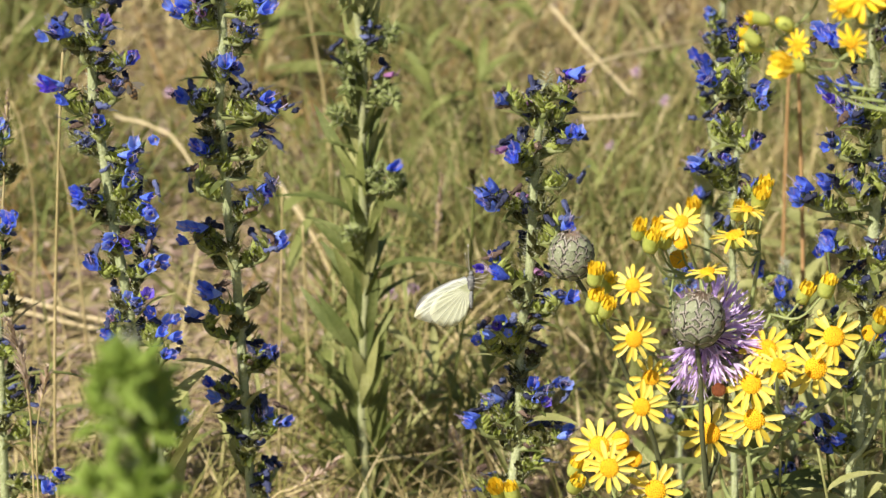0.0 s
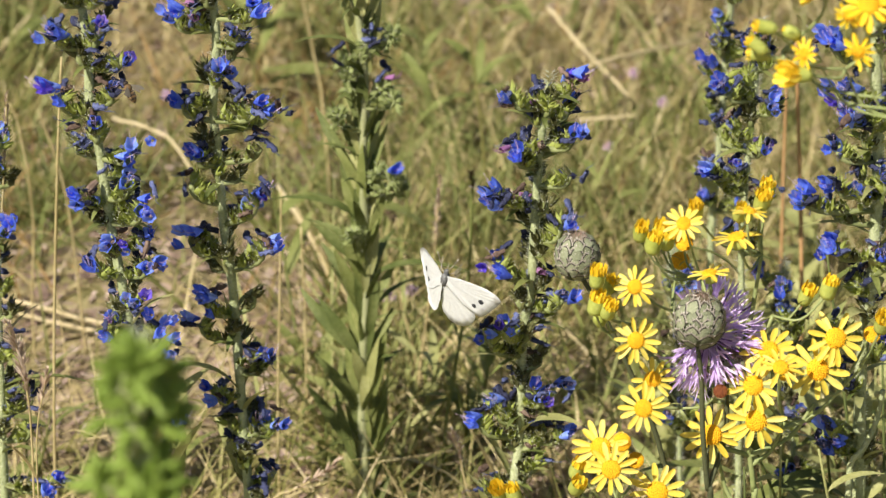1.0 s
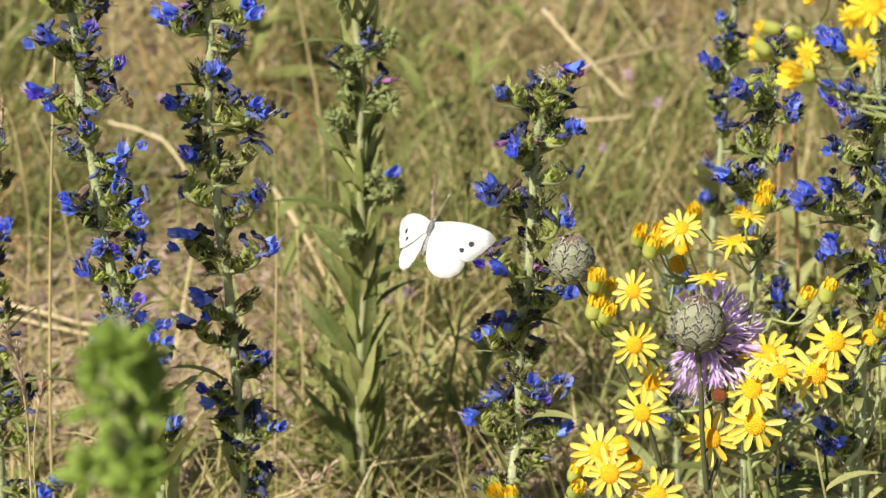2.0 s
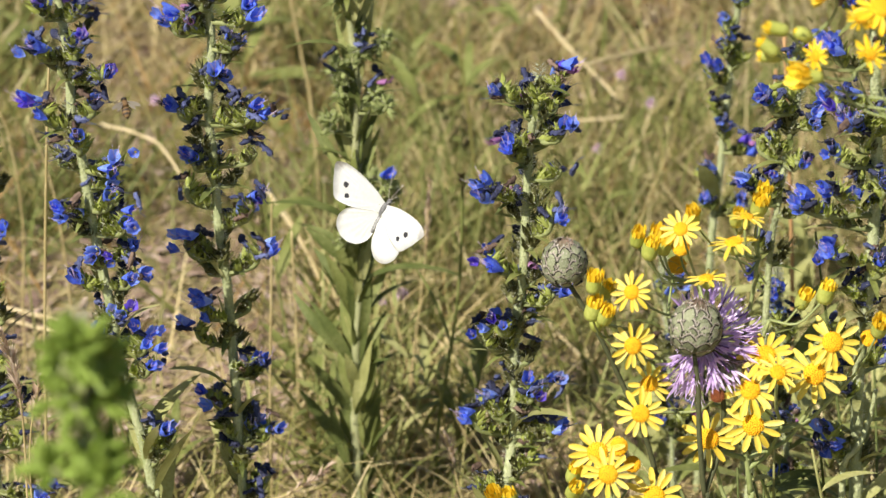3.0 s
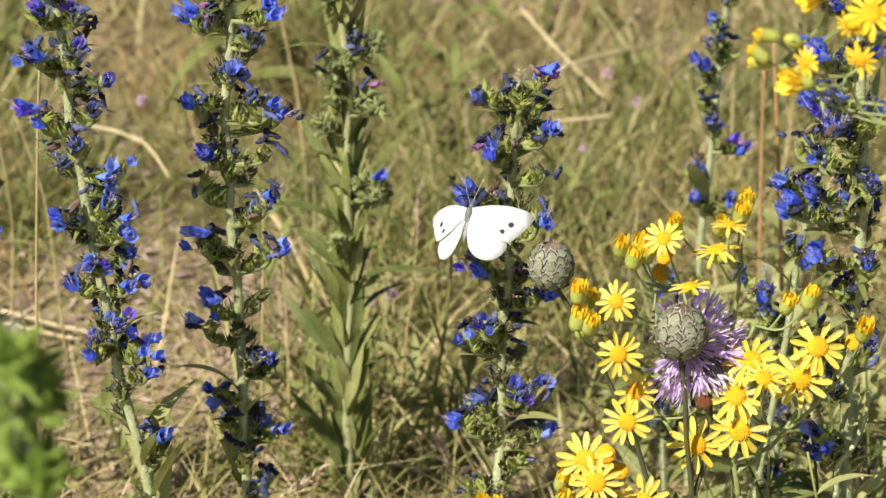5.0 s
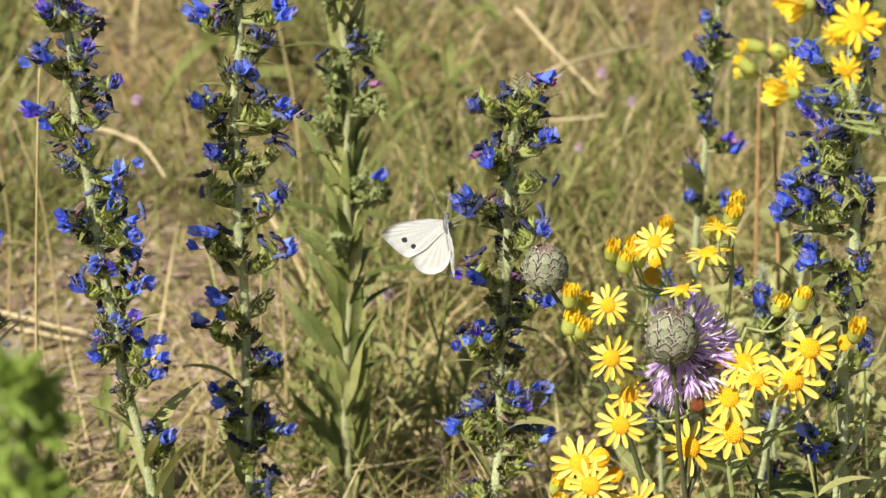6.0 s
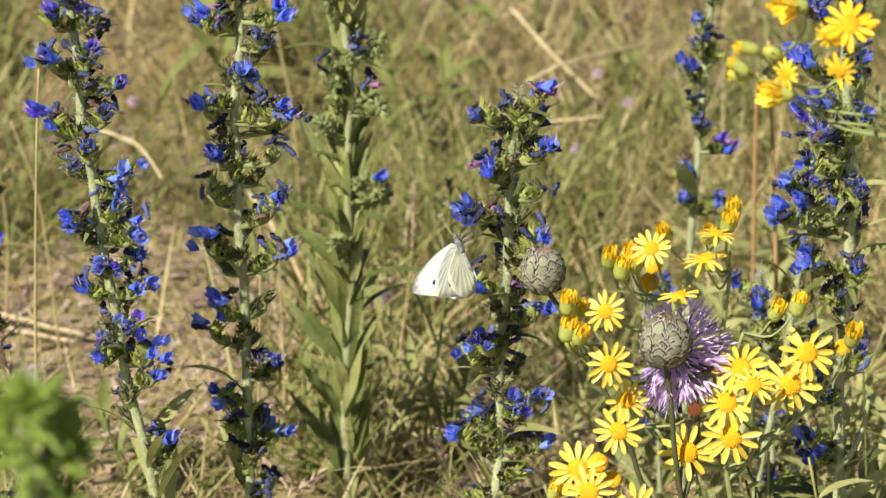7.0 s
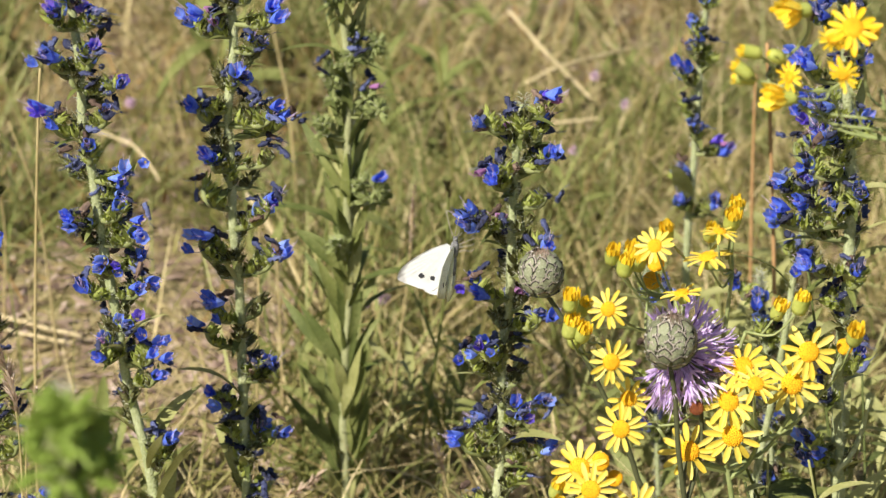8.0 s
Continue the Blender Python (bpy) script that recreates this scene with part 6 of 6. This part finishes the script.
def motions():
    sways(plant_a, [(0, -0.03, -0.01), (0.5, -0.1, -0.12), (1, -0.15, -0.23), (1.5, -0.17, -0.39), (3, 0.76, -0.74), (3.5, 1.11, -0.78), (4, 1.21, -0.75), (4.5, 1.24, -0.68), (6, 0.88, -0.19), (6.5, 0.65, -0.05), (7, 0.36, 0.02), (7.5, 0.12, 0.07), (8, 0.02, 0.06)])
    sways(plant_b, [(0, -0.03, -0.01), (0.5, 0.22, -0.26), (1, 0.38, -0.42), (1.5, 0.34, -0.53), (3, 0.03, -0.08), (3.5, -0.2, 0.25), (4, -0.61, 0.62), (4.5, -0.94, 1.07), (6, -1.91, 2.12), (6.5, -2.28, 2.2), (7, -2.45, 2.08), (7.5, -2.56, 1.85), (8, -2.38, 1.61)])
    sways(plant_c, [(0, -0.01, -0.01), (0.5, 0.32, 0.14), (1, 0.28, 0.27), (1.5, 0.51, 0.38), (3, 0.47, 0.53), (3.5, 0.54, 0.44), (4, 0.31, 0.51), (4.5, 0.38, 0.53), (6, -0.48, 0.66), (6.5, -0.88, 0.85), (7, -0.99, 0.93), (7.5, -1.09, 1.03), (8, -1.08, 0.99)])
    sways(plant_d, [(0, -0.01, -0.0), (0.5, -0.05, 0.13), (1, -0.39, 0.27), (1.5, -1.03, 0.35), (3, -2.46, 0.3), (3.5, -2.76, 0.12), (4, -2.82, -0.12), (4.5, -2.54, -0.4), (6, -1.26, -0.91), (6.5, -0.76, -0.99), (7, -0.23, -0.99), (7.5, 0.28, -0.91), (8, 0.74, -0.72)])
    sways(plant_e, [(0, -0.0, -0.0), (0.5, 0.5, 0.36), (1, 1.1, 0.94), (1.5, 1.71, 1.74), (3, 3.4, 4.91), (3.5, 3.57, 6.0), (4, 3.52, 7.09), (4.5, 3.4, 8.07), (6, 2.59, 9.89), (6.5, 2.31, 9.8), (7, 2.04, 9.65), (7.5, 1.78, 9.5), (8, 1.61, 9.26)])
    sways(plant_m, [(0, 0.0, -0.0), (0.5, 0.08, 0.38), (1, 0.26, 0.86), (1.5, 0.49, 1.25), (3, 0.99, 2.63), (3.5, 0.87, 2.79), (4, 0.73, 2.81), (4.5, 0.58, 2.69), (6, -0.57, 2.12), (6.5, -0.9, 1.78), (7, -1.01, 1.51), (7.5, -1.15, 1.24), (8, -0.94, 1.09)])
    sways(plant_f, [(0, 0.0, -0.0), (0.5, 0.21, -0.01), (1, 0.41, 0.07), (1.5, 0.48, 0.22), (3, 1.21, 0.51), (3.5, 1.37, 0.4), (4, 1.47, 0.27), (4.5, 1.4, 0.11), (6, 0.96, -0.51), (6.5, 0.91, -0.76), (7, 0.87, -0.95), (7.5, 0.9, -0.98), (8, 0.89, -0.94)])
    sways(plant_h, [(0, -0.0, -0.0), (0.5, -0.03, 0.03), (1, 0.08, 0.04), (1.5, 0.26, 0.04), (3, 0.34, 0.17), (3.5, 0.35, 0.15), (4, 0.45, 0.05), (4.5, 0.5, -0.08), (6, 0.4, -0.51), (6.5, 0.52, -0.62), (7, 0.51, -0.65), (7.5, 0.41, -0.62), (8, 0.28, -0.54)])
    sways(plant_j, [(0, -0.0, -0.0), (0.5, -0.02, 0.02), (1, 0.04, 0.02), (1.5, 0.13, 0.02), (3, 0.17, 0.08), (3.5, 0.17, 0.07), (4, 0.23, 0.02), (4.5, 0.25, -0.04), (6, 0.2, -0.25), (6.5, 0.26, -0.31), (7, 0.26, -0.32), (7.5, 0.21, -0.31), (8, 0.14, -0.27)])
    sways(plant_l, [(0, -0.02, -0.01), (0.5, 0.28, 0.04), (1, 0.3, 0.03), (1.5, 0.15, -0.06), (3, -0.06, -0.1), (3.5, 0.17, -0.09), (4, 0.01, -0.15), (4.5, -0.14, -0.24), (6, -0.01, -0.18), (6.5, -0.08, -0.18), (7, -0.28, -0.24), (7.5, -0.45, -0.23), (8, -0.54, -0.19)])
    sways(plant_p, [(0, -0.02, -0.0), (0.5, -0.15, 0.11), (1, -0.42, 0.12), (1.5, -0.88, -0.04), (3, -2.27, -1.7), (3.5, -2.61, -2.42), (4, -2.95, -3.1), (4.5, -2.95, -3.72), (6, -1.96, -4.36), (6.5, -1.39, -4.23), (7, -0.87, -3.94), (7.5, -0.42, -3.57), (8, -0.04, -3.13)])
    sways(plant_r, [(0, -0.0, -0.0), (0.5, -0.08, 0.08), (1, 0.19, 0.11), (1.5, 0.66, 0.1), (3, 0.84, 0.42), (3.5, 0.87, 0.37), (4, 1.13, 0.12), (4.5, 1.26, -0.2), (6, 1.01, -1.27), (6.5, 1.3, -1.54), (7, 1.28, -1.62), (7.5, 1.03, -1.54), (8, 0.7, -1.35)])
    sways(plant_u, [(0, -0.0, 0.0), (0.5, 0.68, 0.04), (1, 1.06, 0.14), (1.5, 1.14, 0.27), (3, 1.44, 1.02), (3.5, 1.44, 1.18), (4, 1.23, 1.16), (4.5, 1.16, 1.01), (6, 1.51, -0.12), (6.5, 1.22, -0.39), (7, 1.01, -0.46), (7.5, 1.14, -0.39), (8, 1.14, -0.39)])
    sways(plant_k, [(0, -0.01, -0.0), (0.5, 0.02, 0.3), (1, 0.02, 0.48), (1.5, 0.25, 0.44), (3, 0.69, 0.04), (3.5, 0.68, 0.06), (4, 0.28, -0.02), (4.5, 0.24, -0.32), (6, -0.26, -1.22), (6.5, -0.48, -1.33), (7, -0.72, -1.48), (7.5, -0.7, -1.56), (8, -0.71, -1.62)])
    sways(plant_q, [(0, -0.0, -0.0), (0.5, -0.1, 0.01), (1, 0.03, 0.02), (1.5, 0.35, 0.1), (3, 1.1, 0.27), (3.5, 1.24, 0.05), (4, 1.2, -0.2), (4.5, 1.12, -0.36), (6, 1.09, -1.53), (6.5, 1.18, -1.96), (7, 1.15, -2.14), (7.5, 1.08, -1.99), (8, 0.98, -1.68)])
    sways(stalk_n, [(0, -0.04, -0.02), (0.5, 0.55, 0.07), (1, 0.61, 0.06), (1.5, 0.3, -0.11), (3, -0.12, -0.21), (3.5, 0.33, -0.18), (4, 0.02, -0.3), (4.5, -0.28, -0.49), (6, -0.01, -0.37), (6.5, -0.16, -0.37), (7, -0.56, -0.49), (7.5, -0.9, -0.45), (8, -1.08, -0.38)])
    walk(bee_one, [(0, pose(-0.1345, 1.1180, 0.3781, 55, 0, 60)), (0.4, pose(-0.1338, 1.1180, 0.3785, 55, 0, 62)), (0.8, pose(-0.1348, 1.1180, 0.3789, 55, 0, 58)), (1.2, pose(-0.1347, 1.1180, 0.3766, 58, 5, 55)), (1.6, pose(-0.1346, 1.1180, 0.3772, 58, 5, 55)), (2.2, pose(-0.1341, 1.1180, 0.3765, 55, 0, 58)), (2.8, pose(-0.1331, 1.1180, 0.3750, 50, 0, 40)), (3.2, pose(-0.1336, 1.1400, 0.3619, 30, 0, -20)), (3.5, pose(-0.1359, 1.2000, 0.3303, 15, 5, -60)), (3.7, pose(-0.1408, 1.2800, 0.2915, 10, 5, -60)), (4.0, pose(-0.1427, 1.4000, 0.2319, 10, 5, -55)), (4.4, pose(-0.1218, 1.7000, 0.0939, 10, 0, -50)), (4.8, pose(-0.0159, 2.2000, -0.0722, 10, 0, -50)), (5.2, pose(0.1927, 2.4000, 0.0075, 10, 0, -50)), (5.6, pose(0.4223, 2.6000, 0.1601, 10, 0, -50)), (8, pose(0.6910, 2.8000, 0.2231, 10, 0, -50))])
    walk(bee_two, [(0, pose(0.4295, 1.3000, 0.2921, 10, 0, 80)), (5.9, pose(0.3344, 1.2000, 0.2698, 10, 0, 80)), (6.3, pose(0.1996, 1.0600, 0.3007, 10, 5, 80)), (6.5, pose(0.1465, 1.0400, 0.3020, 10, 5, 70)), (6.7, pose(0.1614, 1.0000, 0.2961, 10, 5, 10)), (6.9, pose(0.2143, 1.0000, 0.2690, 10, 0, -60)), (7.4, pose(0.2515, 1.0000, 0.3718, 10, 0, 0)), (7.7, pose(0.1824, 0.9900, 0.4305, 10, 0, 70)), (7.9, pose(0.1279, 0.9700, 0.4520, 10, 0, 80)), (8, pose(0.1261, 0.9700, 0.4525, 10, 0, 80))])

    # the butterfly: seconds, place, turn, lift of the left and right wings, sweep of both forewings and both hindwings, extra lift of the hindwings
    flight = [
        (0, 0.0124, 1.1165, 0.2846, 88.5, -1.5, -97.5, 89, 72, 50, 48, 8, 8, -2, -2),
        (0.5, 0.0124, 1.1165, 0.2846, 88.5, -1.5, -97.5, 89, 72, 50, 48, 8, 8, -2, -2),
        (0.6, 0.0096, 1.1172, 0.2846, 70.9, 16.1, -61.0, 67, 61, 41, 41, 12, 12, -2, -2),
        (0.7, 0.0097, 1.1173, 0.2847, 70.9, 16.1, -61.0, 67, 61, 41, 41, 12, 12, -2, -2),
        (0.8, 0.0085, 1.1168, 0.2837, 95.9, 9.9, -25.2, -6, 20, -2, -2, -1, -1, -2, -2),
        (0.9, 0.0006, 1.1162, 0.2874, 103.9, 14.0, -19.5, -49, 12, 31, 4, 17, 9, -2, -3),
        (1, 0.0006, 1.1162, 0.2874, 103.9, 14.0, -19.5, -49, 12, 31, 4, 17, 9, -2, -3),
        (1.05, -0.0019, 1.1170, 0.2839, 92.7, 4.5, -45.9, -4, 1, 28, 28, 8, 8, -2, -2),
        (1.1, -0.0044, 1.1175, 0.2849, 84.2, -5.4, -82.0, 50, -6, 49, 49, 15, 15, -2, -2),
        (1.2, -0.0043, 1.1176, 0.2850, 84.1, -5.4, -82.0, 50, -6, 49, 49, 15, 15, -2, -2),
        (1.25, -0.0045, 1.1190, 0.2879, 87.2, 1.5, -64.9, 68, 37, 30, 30, 9, 9, -2, -2),
        (1.3, -0.0048, 1.1203, 0.2907, 92.2, 7.1, -47.3, 86, 80, 12, 12, 4, 4, -2, -2),
        (1.4, -0.0087, 1.1196, 0.2949, 82.6, 13.9, -15.2, 14, 47, 7, -11, 16, 9, -2, -4),
        (1.5, -0.0087, 1.1196, 0.2949, 82.6, 13.9, -15.2, 14, 47, 7, -11, 16, 9, -2, -4),
        (1.6, -0.0128, 1.1217, 0.2934, 46.2, -18.1, -36.0, -25, -16, 31, 29, 10, 8, -2, -2),
        (1.7, -0.0128, 1.1217, 0.2934, 46.2, -18.1, -36.0, -25, -16, 31, 29, 10, 8, -2, -2),
        (1.8, -0.0071, 1.1224, 0.3007, 47.4, -14.1, -36.8, 55, 50, 8, 8, 2, 2, -2, -2),
        (1.9, -0.0037, 1.1231, 0.3061, 48.5, -10.2, -37.6, 10, 5, 8, 8, 2, 2, -2, -2),
        (2, -0.0038, 1.1237, 0.3090, 49.5, -6.3, -38.3, -25, -30, 8, 8, 2, 2, -2, -2),
        (2.1, -0.0076, 1.1244, 0.3100, 50.5, -2.3, -38.9, 30, 25, 8, 8, 2, 2, -2, -2),
        (2.2, -0.0143, 1.1250, 0.3104, 51.5, 1.6, -39.4, 70, 68, 8, 8, 2, 2, -2, -2),
        (2.3, -0.0221, 1.1257, 0.3114, 52.4, 5.6, -39.8, 20, 15, 8, 8, 2, 2, -2, -2),
        (2.4, -0.0288, 1.1264, 0.3132, 53.3, 9.6, -40.2, -20, -25, 8, 8, 2, 2, -2, -2),
        (2.5, -0.0327, 1.1270, 0.3152, 54.2, 13.6, -40.6, 35, 40, 8, 8, 2, 2, -2, -2),
        (2.6, -0.0327, 1.1277, 0.3160, 55.0, 17.5, -40.9, 65, 60, 8, 8, 2, 2, -2, -2),
        (2.7, -0.0293, 1.1283, 0.3145, 55.9, 21.5, -41.1, 15, 12, 8, 8, 2, 2, -2, -2),
        (2.8, -0.0239, 1.1289, 0.3097, 56.8, 25.5, -41.2, -38, -19, 13, 13, 5, 4, -2, -2),
        (2.9, -0.0228, 1.1294, 0.3169, 62.9, 13.4, -63.5, 45, -6, 2, 2, 17, -1, -2, -5),
        (3, -0.0228, 1.1294, 0.3169, 62.9, 13.4, -63.5, 45, -6, 2, 2, 17, -1, -2, -5),
        (3.05, -0.0212, 1.1318, 0.3163, 68.4, 20.5, -31.5, 49, 60, -8, -8, -2, -2, -2, -2),
        (3.1, -0.0194, 1.1324, 0.3176, 60.0, 22.0, -31.1, 91, 91, -10, -10, -3, -3, -2, -2),
        (3.2, -0.0192, 1.1323, 0.3177, 60.0, 22.0, -31.1, 91, 91, -10, -10, -3, -3, -2, -2),
        (3.3, -0.0168, 1.1323, 0.3178, 53.6, 10.9, -25.0, 89, 89, 0, 0, 0, 0, -2, -2),
        (3.4, -0.0124, 1.1307, 0.3148, 42.6, 3.8, -38.6, 86, 65, 15, 15, 4, 4, -2, -2),
        (3.5, -0.0123, 1.1307, 0.3150, 42.6, 3.8, -38.6, 86, 65, 15, 15, 4, 4, -2, -2),
        (3.6, -0.0120, 1.1279, 0.3093, 19.7, -11.1, -31.0, 49, -8, 12, 12, 4, 4, -2, -2),
        (3.7, -0.0119, 1.1278, 0.3094, 19.7, -11.1, -31.0, 49, -8, 12, 12, 4, 4, -2, -2),
        (3.75, -0.0099, 1.1286, 0.3113, 20.5, -1.8, -26.2, -6, -31, 19, 19, 6, 6, -2, -2),
        (3.8, -0.0078, 1.1293, 0.3131, 22.0, 7.5, -21.3, -60, -54, 26, 26, 8, 8, -2, -2),
        (3.9, -0.0050, 1.1296, 0.3177, 45.2, 26.7, 0.2, -12, 11, 19, 37, 14, 13, -3, -4),
        (4, -0.0050, 1.1296, 0.3177, 45.2, 26.7, 0.2, -12, 11, 19, 37, 14, 13, -3, -4),
        (4.1, -0.0010, 1.1327, 0.3215, 68.1, 15.5, -16.3, 51, 36, 0, 0, 0, 0, -2, -2),
        (4.2, -0.0010, 1.1326, 0.3217, 68.1, 15.5, -16.3, 51, 36, 0, 0, 0, 0, -2, -2),
        (4.3, 0.0016, 1.1336, 0.3242, 73.1, 10.7, -12.3, 90, 90, -9, -9, -3, -3, -2, -2),
        (4.4, 0.0017, 1.1325, 0.3224, 50.9, 4.2, -13.0, 84, 86, 10, 10, 3, 3, -2, -2),
        (4.5, 0.0017, 1.1324, 0.3226, 50.9, 4.2, -13.1, 84, 86, 10, 10, 3, 3, -2, -2),
        (4.6, 0.0041, 1.1300, 0.3178, 33.1, -18.9, -28.0, 86, 40, 15, 15, 4, 4, -2, -2),
        (4.7, 0.0041, 1.1299, 0.3180, 33.1, -19.0, -28.1, 86, 40, 15, 15, 4, 4, -2, -2),
        (4.8, 0.0109, 1.1295, 0.3189, 37.1, -17.1, -29.4, 55, 50, 8, 8, 2, 2, -2, -2),
        (4.9, 0.0157, 1.1291, 0.3185, 41.0, -15.2, -30.5, 10, 5, 8, 8, 2, 2, -2, -2),
        (5, 0.0170, 1.1288, 0.3163, 44.8, -13.3, -31.5, -25, -30, 8, 8, 2, 2, -2, -2),
        (5.1, 0.0145, 1.1284, 0.3132, 48.6, -11.2, -32.4, 30, 25, 8, 8, 2, 2, -2, -2),
        (5.2, 0.0091, 1.1280, 0.3106, 52.3, -9.2, -33.1, 70, 68, 8, 8, 2, 2, -2, -2),
        (5.3, 0.0027, 1.1277, 0.3098, 55.9, -7.0, -33.7, 20, 15, 8, 8, 2, 2, -2, -2),
        (5.4, -0.0027, 1.1273, 0.3111, 59.5, -4.9, -34.1, -20, -25, 8, 8, 2, 2, -2, -2),
        (5.5, -0.0052, 1.1270, 0.3138, 63.1, -2.7, -34.4, 35, 40, 8, 8, 2, 2, -2, -2),
        (5.6, -0.0039, 1.1266, 0.3161, 66.7, -0.5, -34.6, 65, 60, 8, 8, 2, 2, -2, -2),
        (5.7, 0.0008, 1.1262, 0.3170, 70.3, 1.7, -34.6, 15, 12, 8, 8, 2, 2, -2, -2),
        (5.8, 0.0077, 1.1259, 0.3148, 73.9, 3.9, -34.5, 86, 18, 32, 32, 10, 10, -2, -2),
        (5.9, 0.0072, 1.1240, 0.3152, 86.9, -7.6, -40.2, 51, 46, 16, 25, 15, 13, -2, -2),
        (6, 0.0072, 1.1240, 0.3152, 86.9, -7.6, -40.2, 51, 46, 16, 25, 15, 13, -2, -2),
        (6.1, 0.0072, 1.1243, 0.3130, 82.1, 4.9, -53.6, 36, 16, 32, 32, 10, 10, -2, -2),
        (6.2, 0.0072, 1.1242, 0.3132, 82.1, 4.9, -53.7, 36, 16, 32, 32, 10, 10, -2, -2),
        (6.3, 0.0092, 1.1232, 0.3116, 81.1, -0.7, -29.0, 87, 37, 22, 22, 7, 7, -2, -2),
        (6.4, 0.0093, 1.1213, 0.3099, 89.9, -16.4, -62.6, 19, 26, 51, 50, 16, 16, -2, -2),
        (6.5, 0.0093, 1.1213, 0.3099, 89.9, -16.4, -62.6, 19, 26, 51, 50, 16, 16, -2, -2),
        (6.6, 0.0112, 1.1214, 0.3089, 79.5, -16.2, -46.1, 58, 27, 43, 43, 13, 13, -2, -2),
        (6.7, 0.0112, 1.1213, 0.3091, 79.5, -16.2, -46.2, 58, 27, 43, 43, 13, 13, -2, -2),
        (6.8, 0.0116, 1.1204, 0.3076, 83.5, -19.7, -42.7, 56, 20, 42, 42, 13, 13, -2, -2),
        (6.9, 0.0121, 1.1214, 0.3077, 99.4, -23.2, -67.2, 71.7, 40.3, 40.1, 46.9, 16.3, 17.1, -1.4, -3.3),
        (7, 0.0124, 1.1221, 0.3078, 110, -25.6, -83.5, 82.2, 53.8, 38.8, 50.2, 18.5, 19.8, -1, -4.2),
        (7.1, 0.0124, 1.1225, 0.3073, 106.5, -24.5, -82.2, 77.5, 57, 37, 47.7, 15.5, 16.5, -1, -4.1),
        (7.2, 0.0123, 1.1228, 0.3069, 103, -23.4, -80.9, 72.8, 60.2, 35.2, 45.2, 12.5, 13.2, -1, -4),
        (7.3, 0.0123, 1.1232, 0.3064, 99.4, -22.4, -79.7, 68.1, 63.5, 33.3, 42.6, 9.5, 9.8, -1, -3.9),
        (7.4, 0.0122, 1.1235, 0.3060, 95.9, -21.3, -78.4, 63.4, 66.7, 31.5, 40.1, 6.5, 6.5, -1, -3.8),
        (7.5, 0.0122, 1.1239, 0.3055, 92.4, -20.2, -77.1, 58.7, 69.9, 29.7, 37.6, 3.5, 3.2, -1, -3.7),
        (7.8, 0.0122, 1.1239, 0.3055, 92.4, -20.2, -77.1, 58.7, 69.9, 29.7, 37.6, 3.5, 3.2, -1, -3.7),
        (7.9, 0.0096, 1.1193, 0.3086, 81.4, -5.7, -57.6, 51, 50, 51, 48, 18, 35, -2, -2),
        (8, 0.0096, 1.1193, 0.3086, 81.4, -5.7, -57.6, 51, 50, 51, 48, 18, 35, -2, -2),
    ]
    fly(butterfly, flight)


motions()
